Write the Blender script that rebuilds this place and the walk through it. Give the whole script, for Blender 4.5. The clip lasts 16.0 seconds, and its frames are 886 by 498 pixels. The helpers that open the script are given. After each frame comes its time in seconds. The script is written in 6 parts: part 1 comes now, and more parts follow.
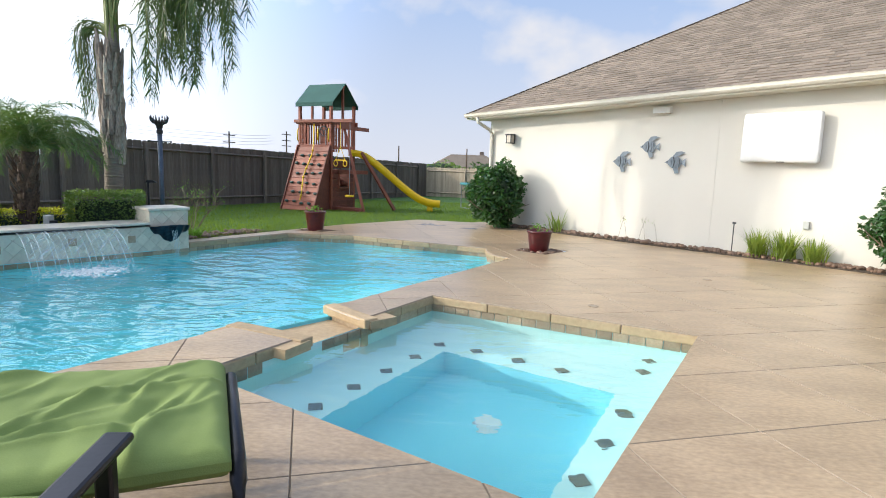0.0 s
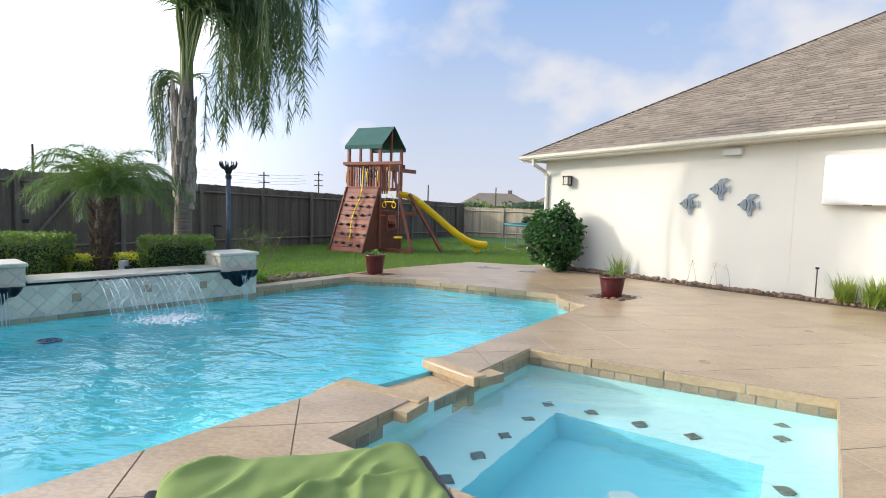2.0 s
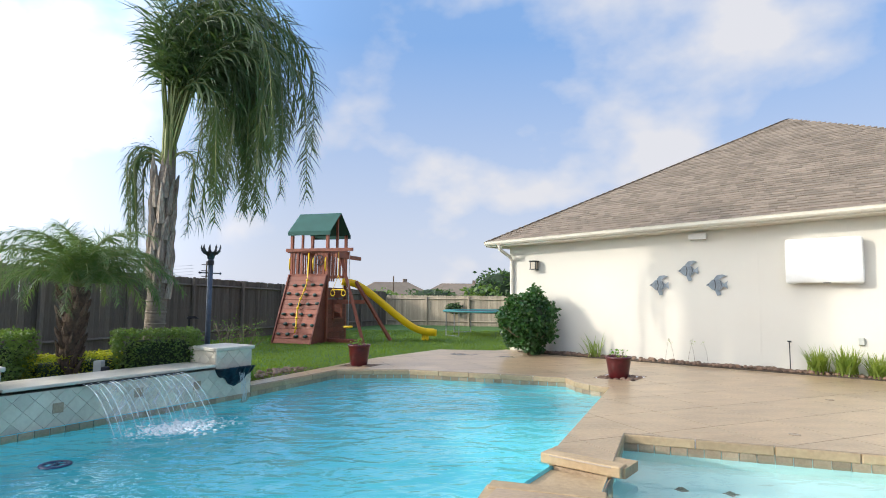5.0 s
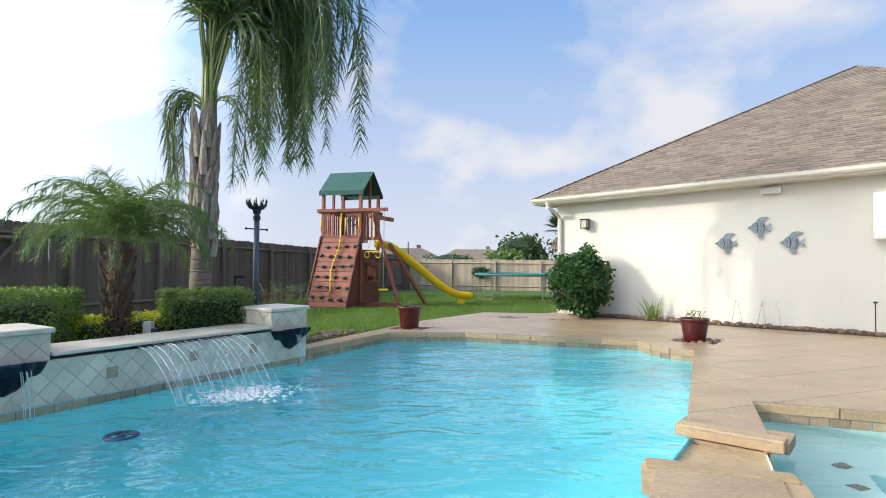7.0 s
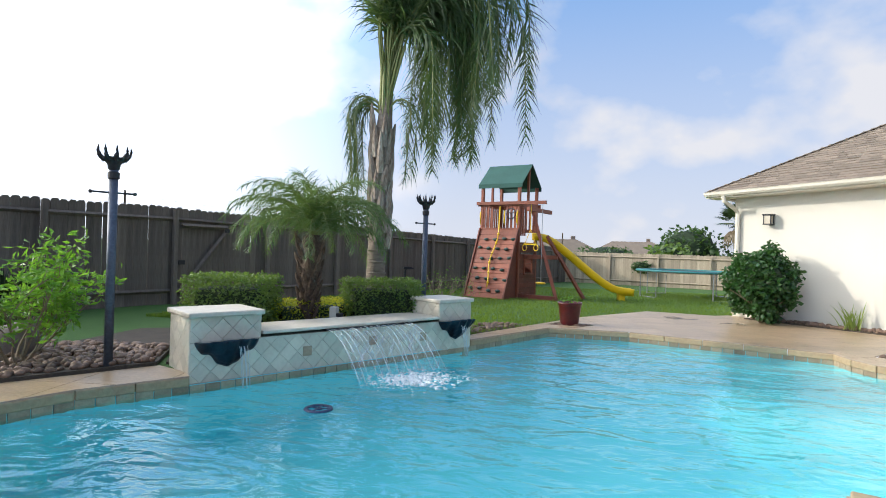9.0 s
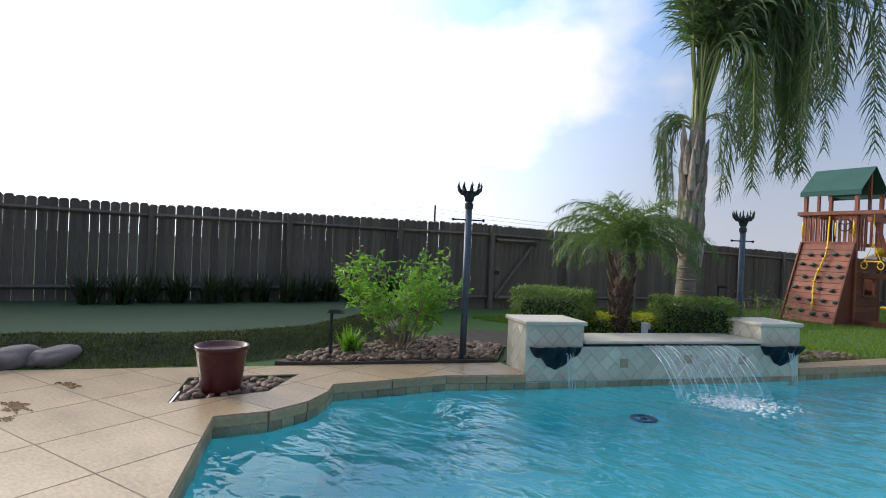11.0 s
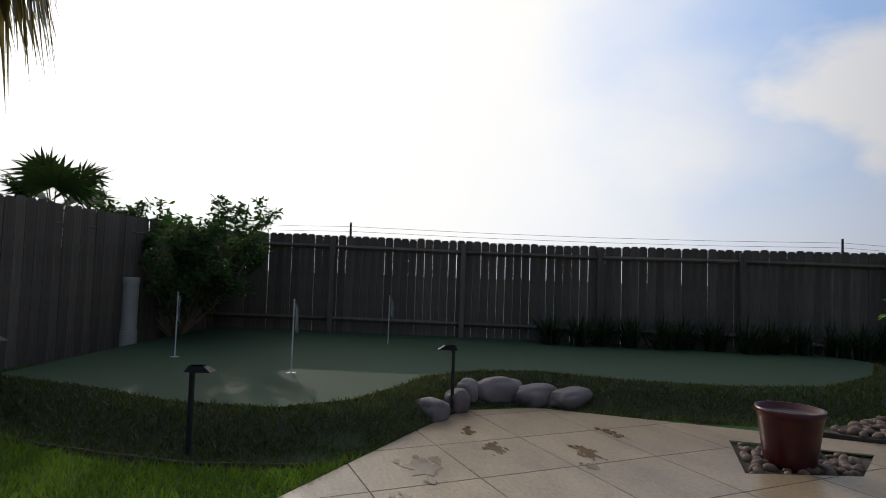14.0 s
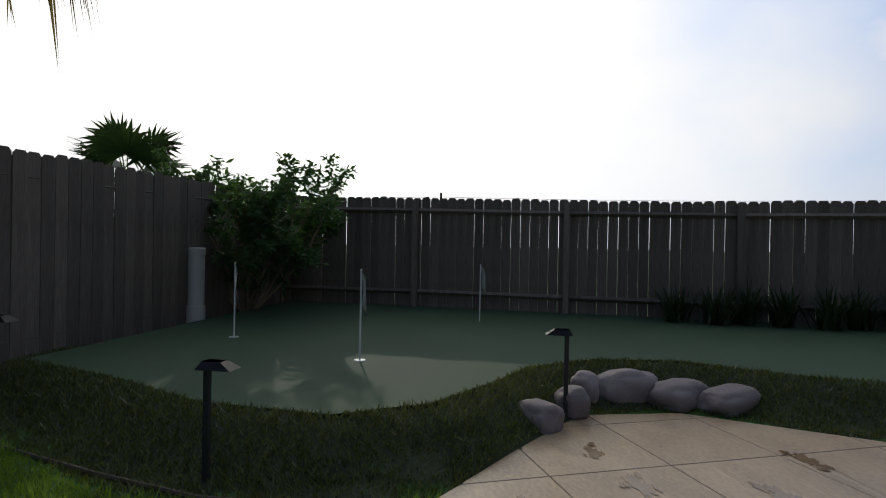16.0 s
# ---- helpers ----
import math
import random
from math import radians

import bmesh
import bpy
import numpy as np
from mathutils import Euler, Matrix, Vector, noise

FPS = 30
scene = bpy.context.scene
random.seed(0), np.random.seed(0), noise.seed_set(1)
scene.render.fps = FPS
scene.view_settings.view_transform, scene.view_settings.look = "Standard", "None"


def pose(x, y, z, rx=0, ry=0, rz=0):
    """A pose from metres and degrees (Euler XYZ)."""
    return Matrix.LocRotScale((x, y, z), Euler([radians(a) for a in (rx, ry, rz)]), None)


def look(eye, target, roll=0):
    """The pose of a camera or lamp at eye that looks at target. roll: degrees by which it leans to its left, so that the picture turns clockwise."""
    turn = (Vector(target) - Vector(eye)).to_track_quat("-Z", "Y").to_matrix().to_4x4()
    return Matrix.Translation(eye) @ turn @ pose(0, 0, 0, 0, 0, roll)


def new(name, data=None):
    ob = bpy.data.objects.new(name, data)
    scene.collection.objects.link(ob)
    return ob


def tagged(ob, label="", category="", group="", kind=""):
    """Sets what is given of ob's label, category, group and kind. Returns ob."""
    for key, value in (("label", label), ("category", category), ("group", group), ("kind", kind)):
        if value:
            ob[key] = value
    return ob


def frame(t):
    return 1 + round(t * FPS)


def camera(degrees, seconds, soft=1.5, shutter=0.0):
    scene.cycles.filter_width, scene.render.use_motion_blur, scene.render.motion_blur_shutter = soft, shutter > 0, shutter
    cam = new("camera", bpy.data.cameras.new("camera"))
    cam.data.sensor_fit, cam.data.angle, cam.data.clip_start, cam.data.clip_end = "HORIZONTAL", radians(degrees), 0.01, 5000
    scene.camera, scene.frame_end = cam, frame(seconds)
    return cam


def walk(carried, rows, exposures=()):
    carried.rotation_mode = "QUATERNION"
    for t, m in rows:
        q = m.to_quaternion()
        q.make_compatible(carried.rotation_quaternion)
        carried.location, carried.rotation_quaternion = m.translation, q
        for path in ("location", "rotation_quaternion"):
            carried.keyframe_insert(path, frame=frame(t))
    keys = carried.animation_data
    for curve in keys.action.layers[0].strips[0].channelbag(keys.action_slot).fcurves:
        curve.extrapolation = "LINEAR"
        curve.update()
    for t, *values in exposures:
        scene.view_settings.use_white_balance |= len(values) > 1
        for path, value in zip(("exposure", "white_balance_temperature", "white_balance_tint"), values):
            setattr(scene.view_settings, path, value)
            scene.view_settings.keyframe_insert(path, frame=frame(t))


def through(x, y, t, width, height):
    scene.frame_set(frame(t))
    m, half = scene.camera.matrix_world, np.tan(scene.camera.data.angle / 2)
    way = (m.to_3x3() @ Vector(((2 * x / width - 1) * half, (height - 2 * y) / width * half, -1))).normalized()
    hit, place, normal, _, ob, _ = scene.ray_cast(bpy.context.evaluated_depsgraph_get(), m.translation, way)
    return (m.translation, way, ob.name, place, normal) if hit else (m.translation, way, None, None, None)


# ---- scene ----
cam = camera(76.0, 16.0, soft=1.0)
PATH = [
    (0, (0.154, -0.064, 1.406), (0.025, 1.911, 1.119), 1.8),
    (0.5, (-0.103, 0.085, 1.444), (-0.261, 2.062, 1.185), 1.8),
    (1, (-0.281, 0.159, 1.452), (-0.467, 2.138, 1.234), 1.7),
    (1.5, (-0.445, 0.146, 1.462), (-0.654, 2.126, 1.265), 1.6),
    (2, (-0.627, 0.092, 1.488), (-0.847, 2.074, 1.33), 1.6),
    (2.5, (-0.798, 0.04, 1.512), (-1.036, 2.024, 1.42), 1.5),
    (3, (-1.067, -0.033, 1.522), (-1.323, 1.949, 1.597), 1.4),
    (3.5, (-1.491, -0.055, 1.499), (-1.75, 1.921, 1.669), 1.3),
    (4, (-1.941, -0.059, 1.462), (-2.143, 1.922, 1.647), 1.2),
    (4.5, (-2.348, 0.082, 1.4), (-2.3, 2.074, 1.573), 1.0),
    (4.7, (-2.494, 0.181, 1.391), (-2.347, 2.169, 1.56), 0.8),
    (6.8, (-3.429, 1.156, 1.208), (-3.209, 3.143, 1.273), 0.2),
    (7, (-3.461, 1.158, 1.222), (-3.32, 3.153, 1.267), 0.4),
    (7.5, (-3.498, 1.149, 1.239), (-3.541, 3.148, 1.267), 0.6),
    (8, (-3.539, 1.124, 1.257), (-3.741, 3.113, 1.279), 0.8),
    (8.2, (-3.558, 1.14, 1.268), (-3.814, 3.124, 1.28), 1.1),
    (10.3, (-3.66, 0.623, 1.354), (-4.445, 2.462, 1.35), 1.9),
    (10.5, (-3.67, 0.543, 1.366), (-4.582, 2.324, 1.361), 2.0),
    (11, (-3.754, 0.296, 1.413), (-5.015, 1.848, 1.405), 2.5),
    (11.5, (-3.762, 0.043, 1.43), (-5.306, 1.315, 1.434), 2.7),
    (12, (-3.895, -0.223, 1.405), (-5.651, 0.734, 1.407), 2.9),
    (12.5, (-4.157, -0.431, 1.401), (-5.966, 0.42, 1.437), 2.8),
    (13, (-4.496, -0.561, 1.343), (-6.354, 0.178, 1.4), 2.4),
    (13.5, (-4.823, -0.644, 1.33), (-6.714, 0.003, 1.413), 2.2),
    (14, (-5.213, -0.692, 1.319), (-7.13, -0.128, 1.416), 2.0),
    (14.5, (-5.502, -0.677, 1.27), (-7.431, -0.16, 1.374), 1.8),
    (15, (-5.839, -0.593, 1.24), (-7.8, -0.201, 1.284), 1.6),
    (15.5, (-6.183, -0.504, 1.216), (-8.163, -0.217, 1.203), 1.3),
    (16, (-6.576, -0.402, 1.238), (-8.56, -0.15, 1.226), 1.1),
]
walk(cam, [(t, look(eye, target, roll)) for t, eye, target, roll in PATH],
     [(0, -0.72), (4.7, -0.8), (8.2, -0.7), (10.3, -0.95), (11.5, -1.35), (12.5, -1.75), (13.5, -2.2), (14.5, -2.4), (16, -2.3)])

# ---- light and sky ----
SUN_DIR = Vector((-0.995, -0.10, 0.388)).normalized()   # towards the sun
elev = math.asin(SUN_DIR.z)
sun = new("sun", bpy.data.lights.new("sun", "SUN"))
sun.data.energy, sun.data.angle, sun.data.color = 4.4, radians(0.6), (1.0, 0.93, 0.82)
sun.matrix_world = look((0, 0, 0), tuple(-SUN_DIR))

world = bpy.data.worlds.new("sky")
scene.world = world
world.use_nodes = True
wn, wl = world.node_tree.nodes, world.node_tree.links
wn.clear()
w_out = wn.new("ShaderNodeOutputWorld")
w_bg = wn.new("ShaderNodeBackground")
w_sky = wn.new("ShaderNodeTexSky")
w_sky.sky_type, w_sky.sun_disc = "NISHITA", False
w_sky.sun_elevation, w_sky.sun_rotation = elev, math.atan2(SUN_DIR.x, SUN_DIR.y)
w_sky.air_density, w_sky.dust_density, w_sky.ozone_density = 1.0, 1.2, 2.0
w_tc = wn.new("ShaderNodeTexCoord")
w_map = wn.new("ShaderNodeMapping")
w_map.inputs["Scale"].default_value = (1.0, 1.0, 1.5)
w_map.inputs["Location"].default_value = (3.1, 0.4, 0.2)
w_n1 = wn.new("ShaderNodeTexNoise")
w_n1.inputs["Scale"].default_value, w_n1.inputs["Detail"].default_value, w_n1.inputs["Roughness"].default_value = 2.9, 6, 0.5
w_r1 = wn.new("ShaderNodeMapRange")
w_r1.inputs["From Min"].default_value, w_r1.inputs["From Max"].default_value = 0.47, 0.64
# the thin cloud is denser and brighter round the sun
w_dot = wn.new("ShaderNodeVectorMath")
w_dot.operation = "DOT_PRODUCT"
w_dot.inputs[1].default_value = SUN_DIR
w_glow = wn.new("ShaderNodeMapRange")
w_glow.inputs["From Min"].default_value, w_glow.inputs["From Max"].default_value = 0.18, 1.0
w_glow.interpolation_type = "SMOOTHERSTEP"
w_sep = wn.new("ShaderNodeSeparateXYZ")
w_hor = wn.new("ShaderNodeMapRange")
w_hor.inputs["From Min"].default_value, w_hor.inputs["From Max"].default_value = 0.0, 0.42
w_hor.inputs["To Min"].default_value, w_hor.inputs["To Max"].default_value = 0.85, 0.0
w_max = wn.new("ShaderNodeMath")
w_max.operation = "MAXIMUM"
w_cov = wn.new("ShaderNodeMath")
w_cov.operation, w_cov.use_clamp = "MAXIMUM", True
w_cc = wn.new("ShaderNodeMix")
w_cc.data_type = "RGBA"
w_cc.inputs["A"].default_value, w_cc.inputs["B"].default_value = (6.6, 6.7, 7.2, 1), (7.6, 7.5, 7.35, 1)
w_mix = wn.new("ShaderNodeMix")
w_mix.data_type = "RGBA"
wl.new(w_tc.outputs["Generated"], w_map.inputs["Vector"])
wl.new(w_map.outputs["Vector"], w_n1.inputs["Vector"])
wl.new(w_n1.outputs["Fac"], w_r1.inputs["Value"])
wl.new(w_tc.outputs["Generated"], w_dot.inputs[0])
w_n2 = wn.new("ShaderNodeTexNoise")      # ragged edge of the bright cloud
w_n2.inputs["Scale"].default_value, w_n2.inputs["Detail"].default_value = 1.7, 5
w_rag = wn.new("ShaderNodeMath")
w_rag.operation = "MULTIPLY_ADD"
w_rag.inputs[1].default_value = 0.9
w_rag2 = wn.new("ShaderNodeMath")
w_rag2.operation = "SUBTRACT"
w_rag2.inputs[1].default_value = 0.45
wl.new(w_map.outputs["Vector"], w_n2.inputs["Vector"])
wl.new(w_n2.outputs["Fac"], w_rag.inputs[0])
wl.new(w_dot.outputs["Value"], w_rag.inputs[2])
wl.new(w_rag.outputs["Value"], w_rag2.inputs[0])
wl.new(w_rag2.outputs["Value"], w_glow.inputs["Value"])
wl.new(w_tc.outputs["Generated"], w_sep.inputs["Vector"])
wl.new(w_sep.outputs["Z"], w_hor.inputs["Value"])
wl.new(w_hor.outputs["Result"], w_max.inputs[0])
wl.new(w_glow.outputs["Result"], w_max.inputs[1])
wl.new(w_max.outputs["Value"], w_cov.inputs[0])
wl.new(w_r1.outputs["Result"], w_cov.inputs[1])
wl.new(w_glow.outputs["Result"], w_cc.inputs["Factor"])
wl.new(w_cov.outputs["Value"], w_mix.inputs["Factor"])
w_veil = wn.new("ShaderNodeMix")      # thin high haze over the blue
w_veil.data_type = "RGBA"
w_veil.inputs["Factor"].default_value, w_veil.inputs["B"].default_value = 0.75, (2.5, 4.5, 8.3, 1)
wl.new(w_sky.outputs["Color"], w_veil.inputs["A"])
wl.new(w_veil.outputs["Result"], w_mix.inputs["A"])
wl.new(w_cc.outputs["Result"], w_mix.inputs["B"])
w_gain = wn.new("ShaderNodeMapRange")      # the sky brightens steadily towards the sun
w_gain.interpolation_type = "SMOOTHSTEP"
w_gain.inputs["From Min"].default_value, w_gain.inputs["From Max"].default_value = 0.08, 0.97
w_gain.inputs["To Min"].default_value, w_gain.inputs["To Max"].default_value = 1.45, 4.9
w_scale = wn.new("ShaderNodeVectorMath")
w_scale.operation = "SCALE"
wl.new(w_dot.outputs["Value"], w_gain.inputs["Value"])
wl.new(w_mix.outputs["Result"], w_scale.inputs[0])
w_aur = wn.new("ShaderNodeMapRange")      # the bright ring of haze close round the sun
w_aur.interpolation_type = "SMOOTHERSTEP"
w_aur.inputs["From Min"].default_value, w_aur.inputs["From Max"].default_value = 0.93, 1.0
w_aur.inputs["To Min"].default_value, w_aur.inputs["To Max"].default_value = 0.0, 5.0
w_sum = wn.new("ShaderNodeMath")
wl.new(w_dot.outputs["Value"], w_aur.inputs["Value"])
wl.new(w_aur.outputs["Result"], w_sum.inputs[0])
wl.new(w_gain.outputs["Result"], w_sum.inputs[1])
wl.new(w_sum.outputs["Value"], w_scale.inputs["Scale"])
wl.new(w_scale.outputs["Vector"], w_bg.inputs["Color"])
w_bg.inputs["Strength"].default_value = 0.14
wl.new(w_bg.outputs["Background"], w_out.inputs["Surface"])


# ---- materials ----
def mat(name, base, dark=None, rough=0.7, metal=0.0, fine=60.0, coarse=3.0, bump=0.25, spread=0.5, island=0.0, objects=0.0, coat=0.0, clear=0.0, stretch=None, bump_dist=0.004):
    """Principled surface: two scales of noise between base and dark, relief from the fine one, and some spread from piece to piece."""
    m = bpy.data.materials.new(name)
    m.use_nodes = True
    n, l = m.node_tree.nodes, m.node_tree.links
    b = n["Principled BSDF"]
    b.inputs["Roughness"].default_value, b.inputs["Metallic"].default_value = rough, metal
    b.inputs["Coat Weight"].default_value = coat
    dark = dark or tuple(c * 0.7 for c in base)
    tc = n.new("ShaderNodeTexCoord")
    src = tc.outputs["Object"]
    if stretch:
        mp = n.new("ShaderNodeMapping")
        mp.inputs["Scale"].default_value = stretch
        l.new(src, mp.inputs["Vector"])
        src = mp.outputs["Vector"]
    n1, n2 = n.new("ShaderNodeTexNoise"), n.new("ShaderNodeTexNoise")
    n1.inputs["Scale"].default_value, n1.inputs["Detail"].default_value = coarse, 5
    n2.inputs["Scale"].default_value, n2.inputs["Detail"].default_value = fine, 4
    l.new(src, n1.inputs["Vector"])
    l.new(src, n2.inputs["Vector"])
    add = n.new("ShaderNodeMath")
    add.operation = "ADD"
    l.new(n1.outputs["Fac"], add.inputs[0])
    l.new(n2.outputs["Fac"], add.inputs[1])
    rg = n.new("ShaderNodeMapRange")
    rg.inputs["From Min"].default_value, rg.inputs["From Max"].default_value = 1.0 - spread * 0.6, 1.0 + spread * 0.6
    l.new(add.outputs["Value"], rg.inputs["Value"])
    mx = n.new("ShaderNodeMix")
    mx.data_type = "RGBA"
    mx.inputs["A"].default_value, mx.inputs["B"].default_value = (*dark, 1), (*base, 1)
    l.new(rg.outputs["Result"], mx.inputs["Factor"])
    col = mx.outputs["Result"]
    for amount, kind in ((island, "island"), (objects, "object")):
        if amount:
            if kind == "island":
                rnd = n.new("ShaderNodeNewGeometry").outputs["Random Per Island"]
            else:
                rnd = n.new("ShaderNodeObjectInfo").outputs["Random"]
            r2 = n.new("ShaderNodeMapRange")
            r2.inputs["To Min"].default_value, r2.inputs["To Max"].default_value = 1 - amount, 1 + amount
            l.new(rnd, r2.inputs["Value"])
            hv = n.new("ShaderNodeHueSaturation")
            l.new(r2.outputs["Result"], hv.inputs["Value"])
            l.new(col, hv.inputs["Color"])
            col = hv.outputs["Color"]
    l.new(col, b.inputs["Base Color"])
    bp = n.new("ShaderNodeBump")
    bp.inputs["Strength"].default_value, bp.inputs["Distance"].default_value = bump, bump_dist
    l.new(add.outputs["Value"], bp.inputs["Height"])
    l.new(bp.outputs["Normal"], b.inputs["Normal"])
    return m


def leaf_mat(name, base, dark, through=0.35, rough=0.45, island=0.25):
    """Leaves: glossy skin, some light passes through."""
    m = mat(name, base, dark, rough, fine=30, coarse=1.3, bump=0.1, island=island)
    n, l = m.node_tree.nodes, m.node_tree.links
    b = n["Principled BSDF"]
    tr, ms = n.new("ShaderNodeBsdfTranslucent"), n.new("ShaderNodeMixShader")
    tr.inputs["Color"].default_value = (min(1, base[0] * 2.2), min(1, base[1] * 2.2), base[2] * 1.2, 1)
    ms.inputs["Fac"].default_value = through
    l.new(b.outputs["BSDF"], ms.inputs[1])
    l.new(tr.outputs["BSDF"], ms.inputs[2])
    l.new(ms.outputs["Shader"], n["Material Output"].inputs["Surface"])
    return m


M_STUCCO = mat("stucco", (0.73, 0.70, 0.62), (0.65, 0.62, 0.545), 0.9, fine=90, coarse=0.8, bump=0.35, spread=0.8, bump_dist=0.003)
M_TRIM = mat("cream_trim", (0.74, 0.70, 0.60), (0.66, 0.62, 0.52), 0.5, fine=20, coarse=1.5, bump=0.05)
M_SHINGLE = mat("asphalt_shingle", (0.27, 0.218, 0.168), (0.165, 0.13, 0.098), 0.95, fine=120, coarse=0.9, bump=0.6, spread=0.9, island=0.22)
M_DECK = mat("stamped_concrete", (0.478, 0.344, 0.208), (0.285, 0.198, 0.118), 0.30, fine=24, coarse=1.7, bump=0.25, spread=0.48, objects=0.06, stretch=(1, 1.8, 1), bump_dist=0.006)
nt = M_DECK.node_tree      # chiselled stamp marks
dn, db, dm, dt = nt.nodes.new("ShaderNodeTexNoise"), nt.nodes.new("ShaderNodeBump"), nt.nodes.new("ShaderNodeMapping"), nt.nodes.new("ShaderNodeTexCoord")
dn.noise_type = "RIDGED_MULTIFRACTAL"
dn.inputs["Scale"].default_value, dn.inputs["Detail"].default_value, dn.inputs["Distortion"].default_value = 3.2, 7, 0.8
dm.inputs["Scale"].default_value, dm.inputs["Rotation"].default_value = (0.7, 2.0, 1), (0, 0, 0.5)
db.inputs["Strength"].default_value, db.inputs["Distance"].default_value = 0.5, 0.006
nt.links.new(dt.outputs["Object"], dm.inputs["Vector"])
nt.links.new(dm.outputs["Vector"], dn.inputs["Vector"])
nt.links.new(dn.outputs["Fac"], db.inputs["Height"])
nt.links.new(nt.nodes["Principled BSDF"].inputs["Normal"].links[0].from_socket, db.inputs["Normal"])
nt.links.new(db.outputs["Normal"], nt.nodes["Principled BSDF"].inputs["Normal"])
M_COPE = mat("coping_stone", (0.50, 0.365, 0.215), (0.31, 0.22, 0.125), 0.7, fine=22, coarse=2.5, bump=0.7, spread=0.8, objects=0.12, bump_dist=0.008)
M_JOINT = mat("dark_joint", (0.36, 0.28, 0.20), (0.24, 0.185, 0.13), 0.35)
M_TILE = mat("tan_tile", (0.40, 0.30, 0.20), (0.27, 0.195, 0.125), 0.35, fine=40, coarse=6, bump=0.15, island=0.25)
M_PLASTER = mat("pool_plaster", (0.20, 0.69, 0.74), (0.14, 0.60, 0.69), 0.8, fine=30, coarse=0.7, bump=0.1, spread=1.2)
M_SPAPLASTER = mat("spa_plaster", (0.57, 0.78, 0.76), (0.49, 0.73, 0.73), 0.8, fine=30, coarse=1.5, bump=0.1)
# same spa plaster, coloured darker and bluer for the well's shade and water depth
M_WELL = mat("spa_plaster_depth_tint", (0.27, 0.68, 0.75), (0.22, 0.62, 0.71), 0.8, fine=30, coarse=1.5, bump=0.1)
M_GROUT = mat("grout", (0.42, 0.38, 0.31), None, 0.9)
M_SOIL = mat("dark_soil", (0.09, 0.07, 0.05), (0.05, 0.04, 0.03), 0.95, fine=50, coarse=4, bump=0.8)
M_LAWN = mat("lawn_turf", (0.06, 0.15, 0.02), (0.028, 0.075, 0.012), 0.9, fine=45, coarse=0.6, bump=0.8, spread=0.9, bump_dist=0.02)
M_TURF = mat("artificial_turf", (0.032, 0.044, 0.013), (0.015, 0.023, 0.007), 0.9, fine=60, coarse=2, bump=0.8, bump_dist=0.01)
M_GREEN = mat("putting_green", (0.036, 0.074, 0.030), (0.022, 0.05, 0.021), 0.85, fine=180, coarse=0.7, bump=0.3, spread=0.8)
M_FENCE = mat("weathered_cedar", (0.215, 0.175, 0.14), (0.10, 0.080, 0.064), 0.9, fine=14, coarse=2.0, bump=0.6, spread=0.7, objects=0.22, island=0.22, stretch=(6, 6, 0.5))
# pale wood for the far fence; its lighter tone also carries the sunlight there
M_PALEFENCE = mat("pale_sunlit_cedar", (0.46, 0.39, 0.29), (0.28, 0.23, 0.17), 0.9, fine=14, coarse=2.0, bump=0.6, spread=0.7, island=0.22, stretch=(6, 6, 0.5))
M_IRON = mat("dark_iron", (0.035, 0.035, 0.04), (0.02, 0.02, 0.022), 0.5, 0.3, fine=60, coarse=6)
M_BLOCK = mat("travertine_tile", (0.72, 0.66, 0.54), (0.56, 0.50, 0.40), 0.55, fine=24, coarse=3.5, bump=0.3, spread=0.8, objects=0.12)
M_CAP = mat("travertine_cap", (0.68, 0.62, 0.52), (0.50, 0.45, 0.36), 0.5, fine=20, coarse=2.5, bump=0.3, spread=0.8)


# ---- building helpers ----
def thing(name, label, category, group="", at=(0, 0, 0), turn=0.0, kind=""):
    ob = new(name)
    ob.matrix_world = pose(*at, 0, 0, turn)
    return tagged(ob, label, category, group, kind)


def finish(me, material, smooth):
    me.materials.append(material)
    if smooth:
        me.polygons.foreach_set("use_smooth", [True] * len(me.polygons))
    return me


def part(name, bm, material, parent=None, label="", smooth=False):
    """Links a bmesh as one mesh object under a thing or a part, in the parent's own frame."""
    me = bpy.data.meshes.new(name)
    bm.normal_update()
    bm.to_mesh(me)
    bm.free()
    ob = new(name, finish(me, material, smooth))
    ob.parent = parent
    return tagged(ob, label)


def pypart(name, verts, faces, material, parent=None, label="", smooth=False):
    me = bpy.data.meshes.new(name)
    me.from_pydata([tuple(v) for v in verts], [], [tuple(f) for f in faces])
    me.update()
    ob = new(name, finish(me, material, smooth))
    ob.parent = parent
    return tagged(ob, label)


def box(bm, size, at, turn=(0, 0, 0), bevel=0.0):
    m = pose(*at, *turn) @ Matrix.Diagonal((*size, 1))
    made = bmesh.ops.create_cube(bm, size=1, matrix=m)["verts"]
    if bevel:
        edges = list({e for v in made for e in v.link_edges})
        bmesh.ops.bevel(bm, geom=edges, offset=bevel, segments=2, profile=0.5, affect="EDGES")
    return bm


def boxed(size, at=(0, 0, 0), turn=(0, 0, 0), bevel=0.0):
    return box(bmesh.new(), size, at, turn, bevel)


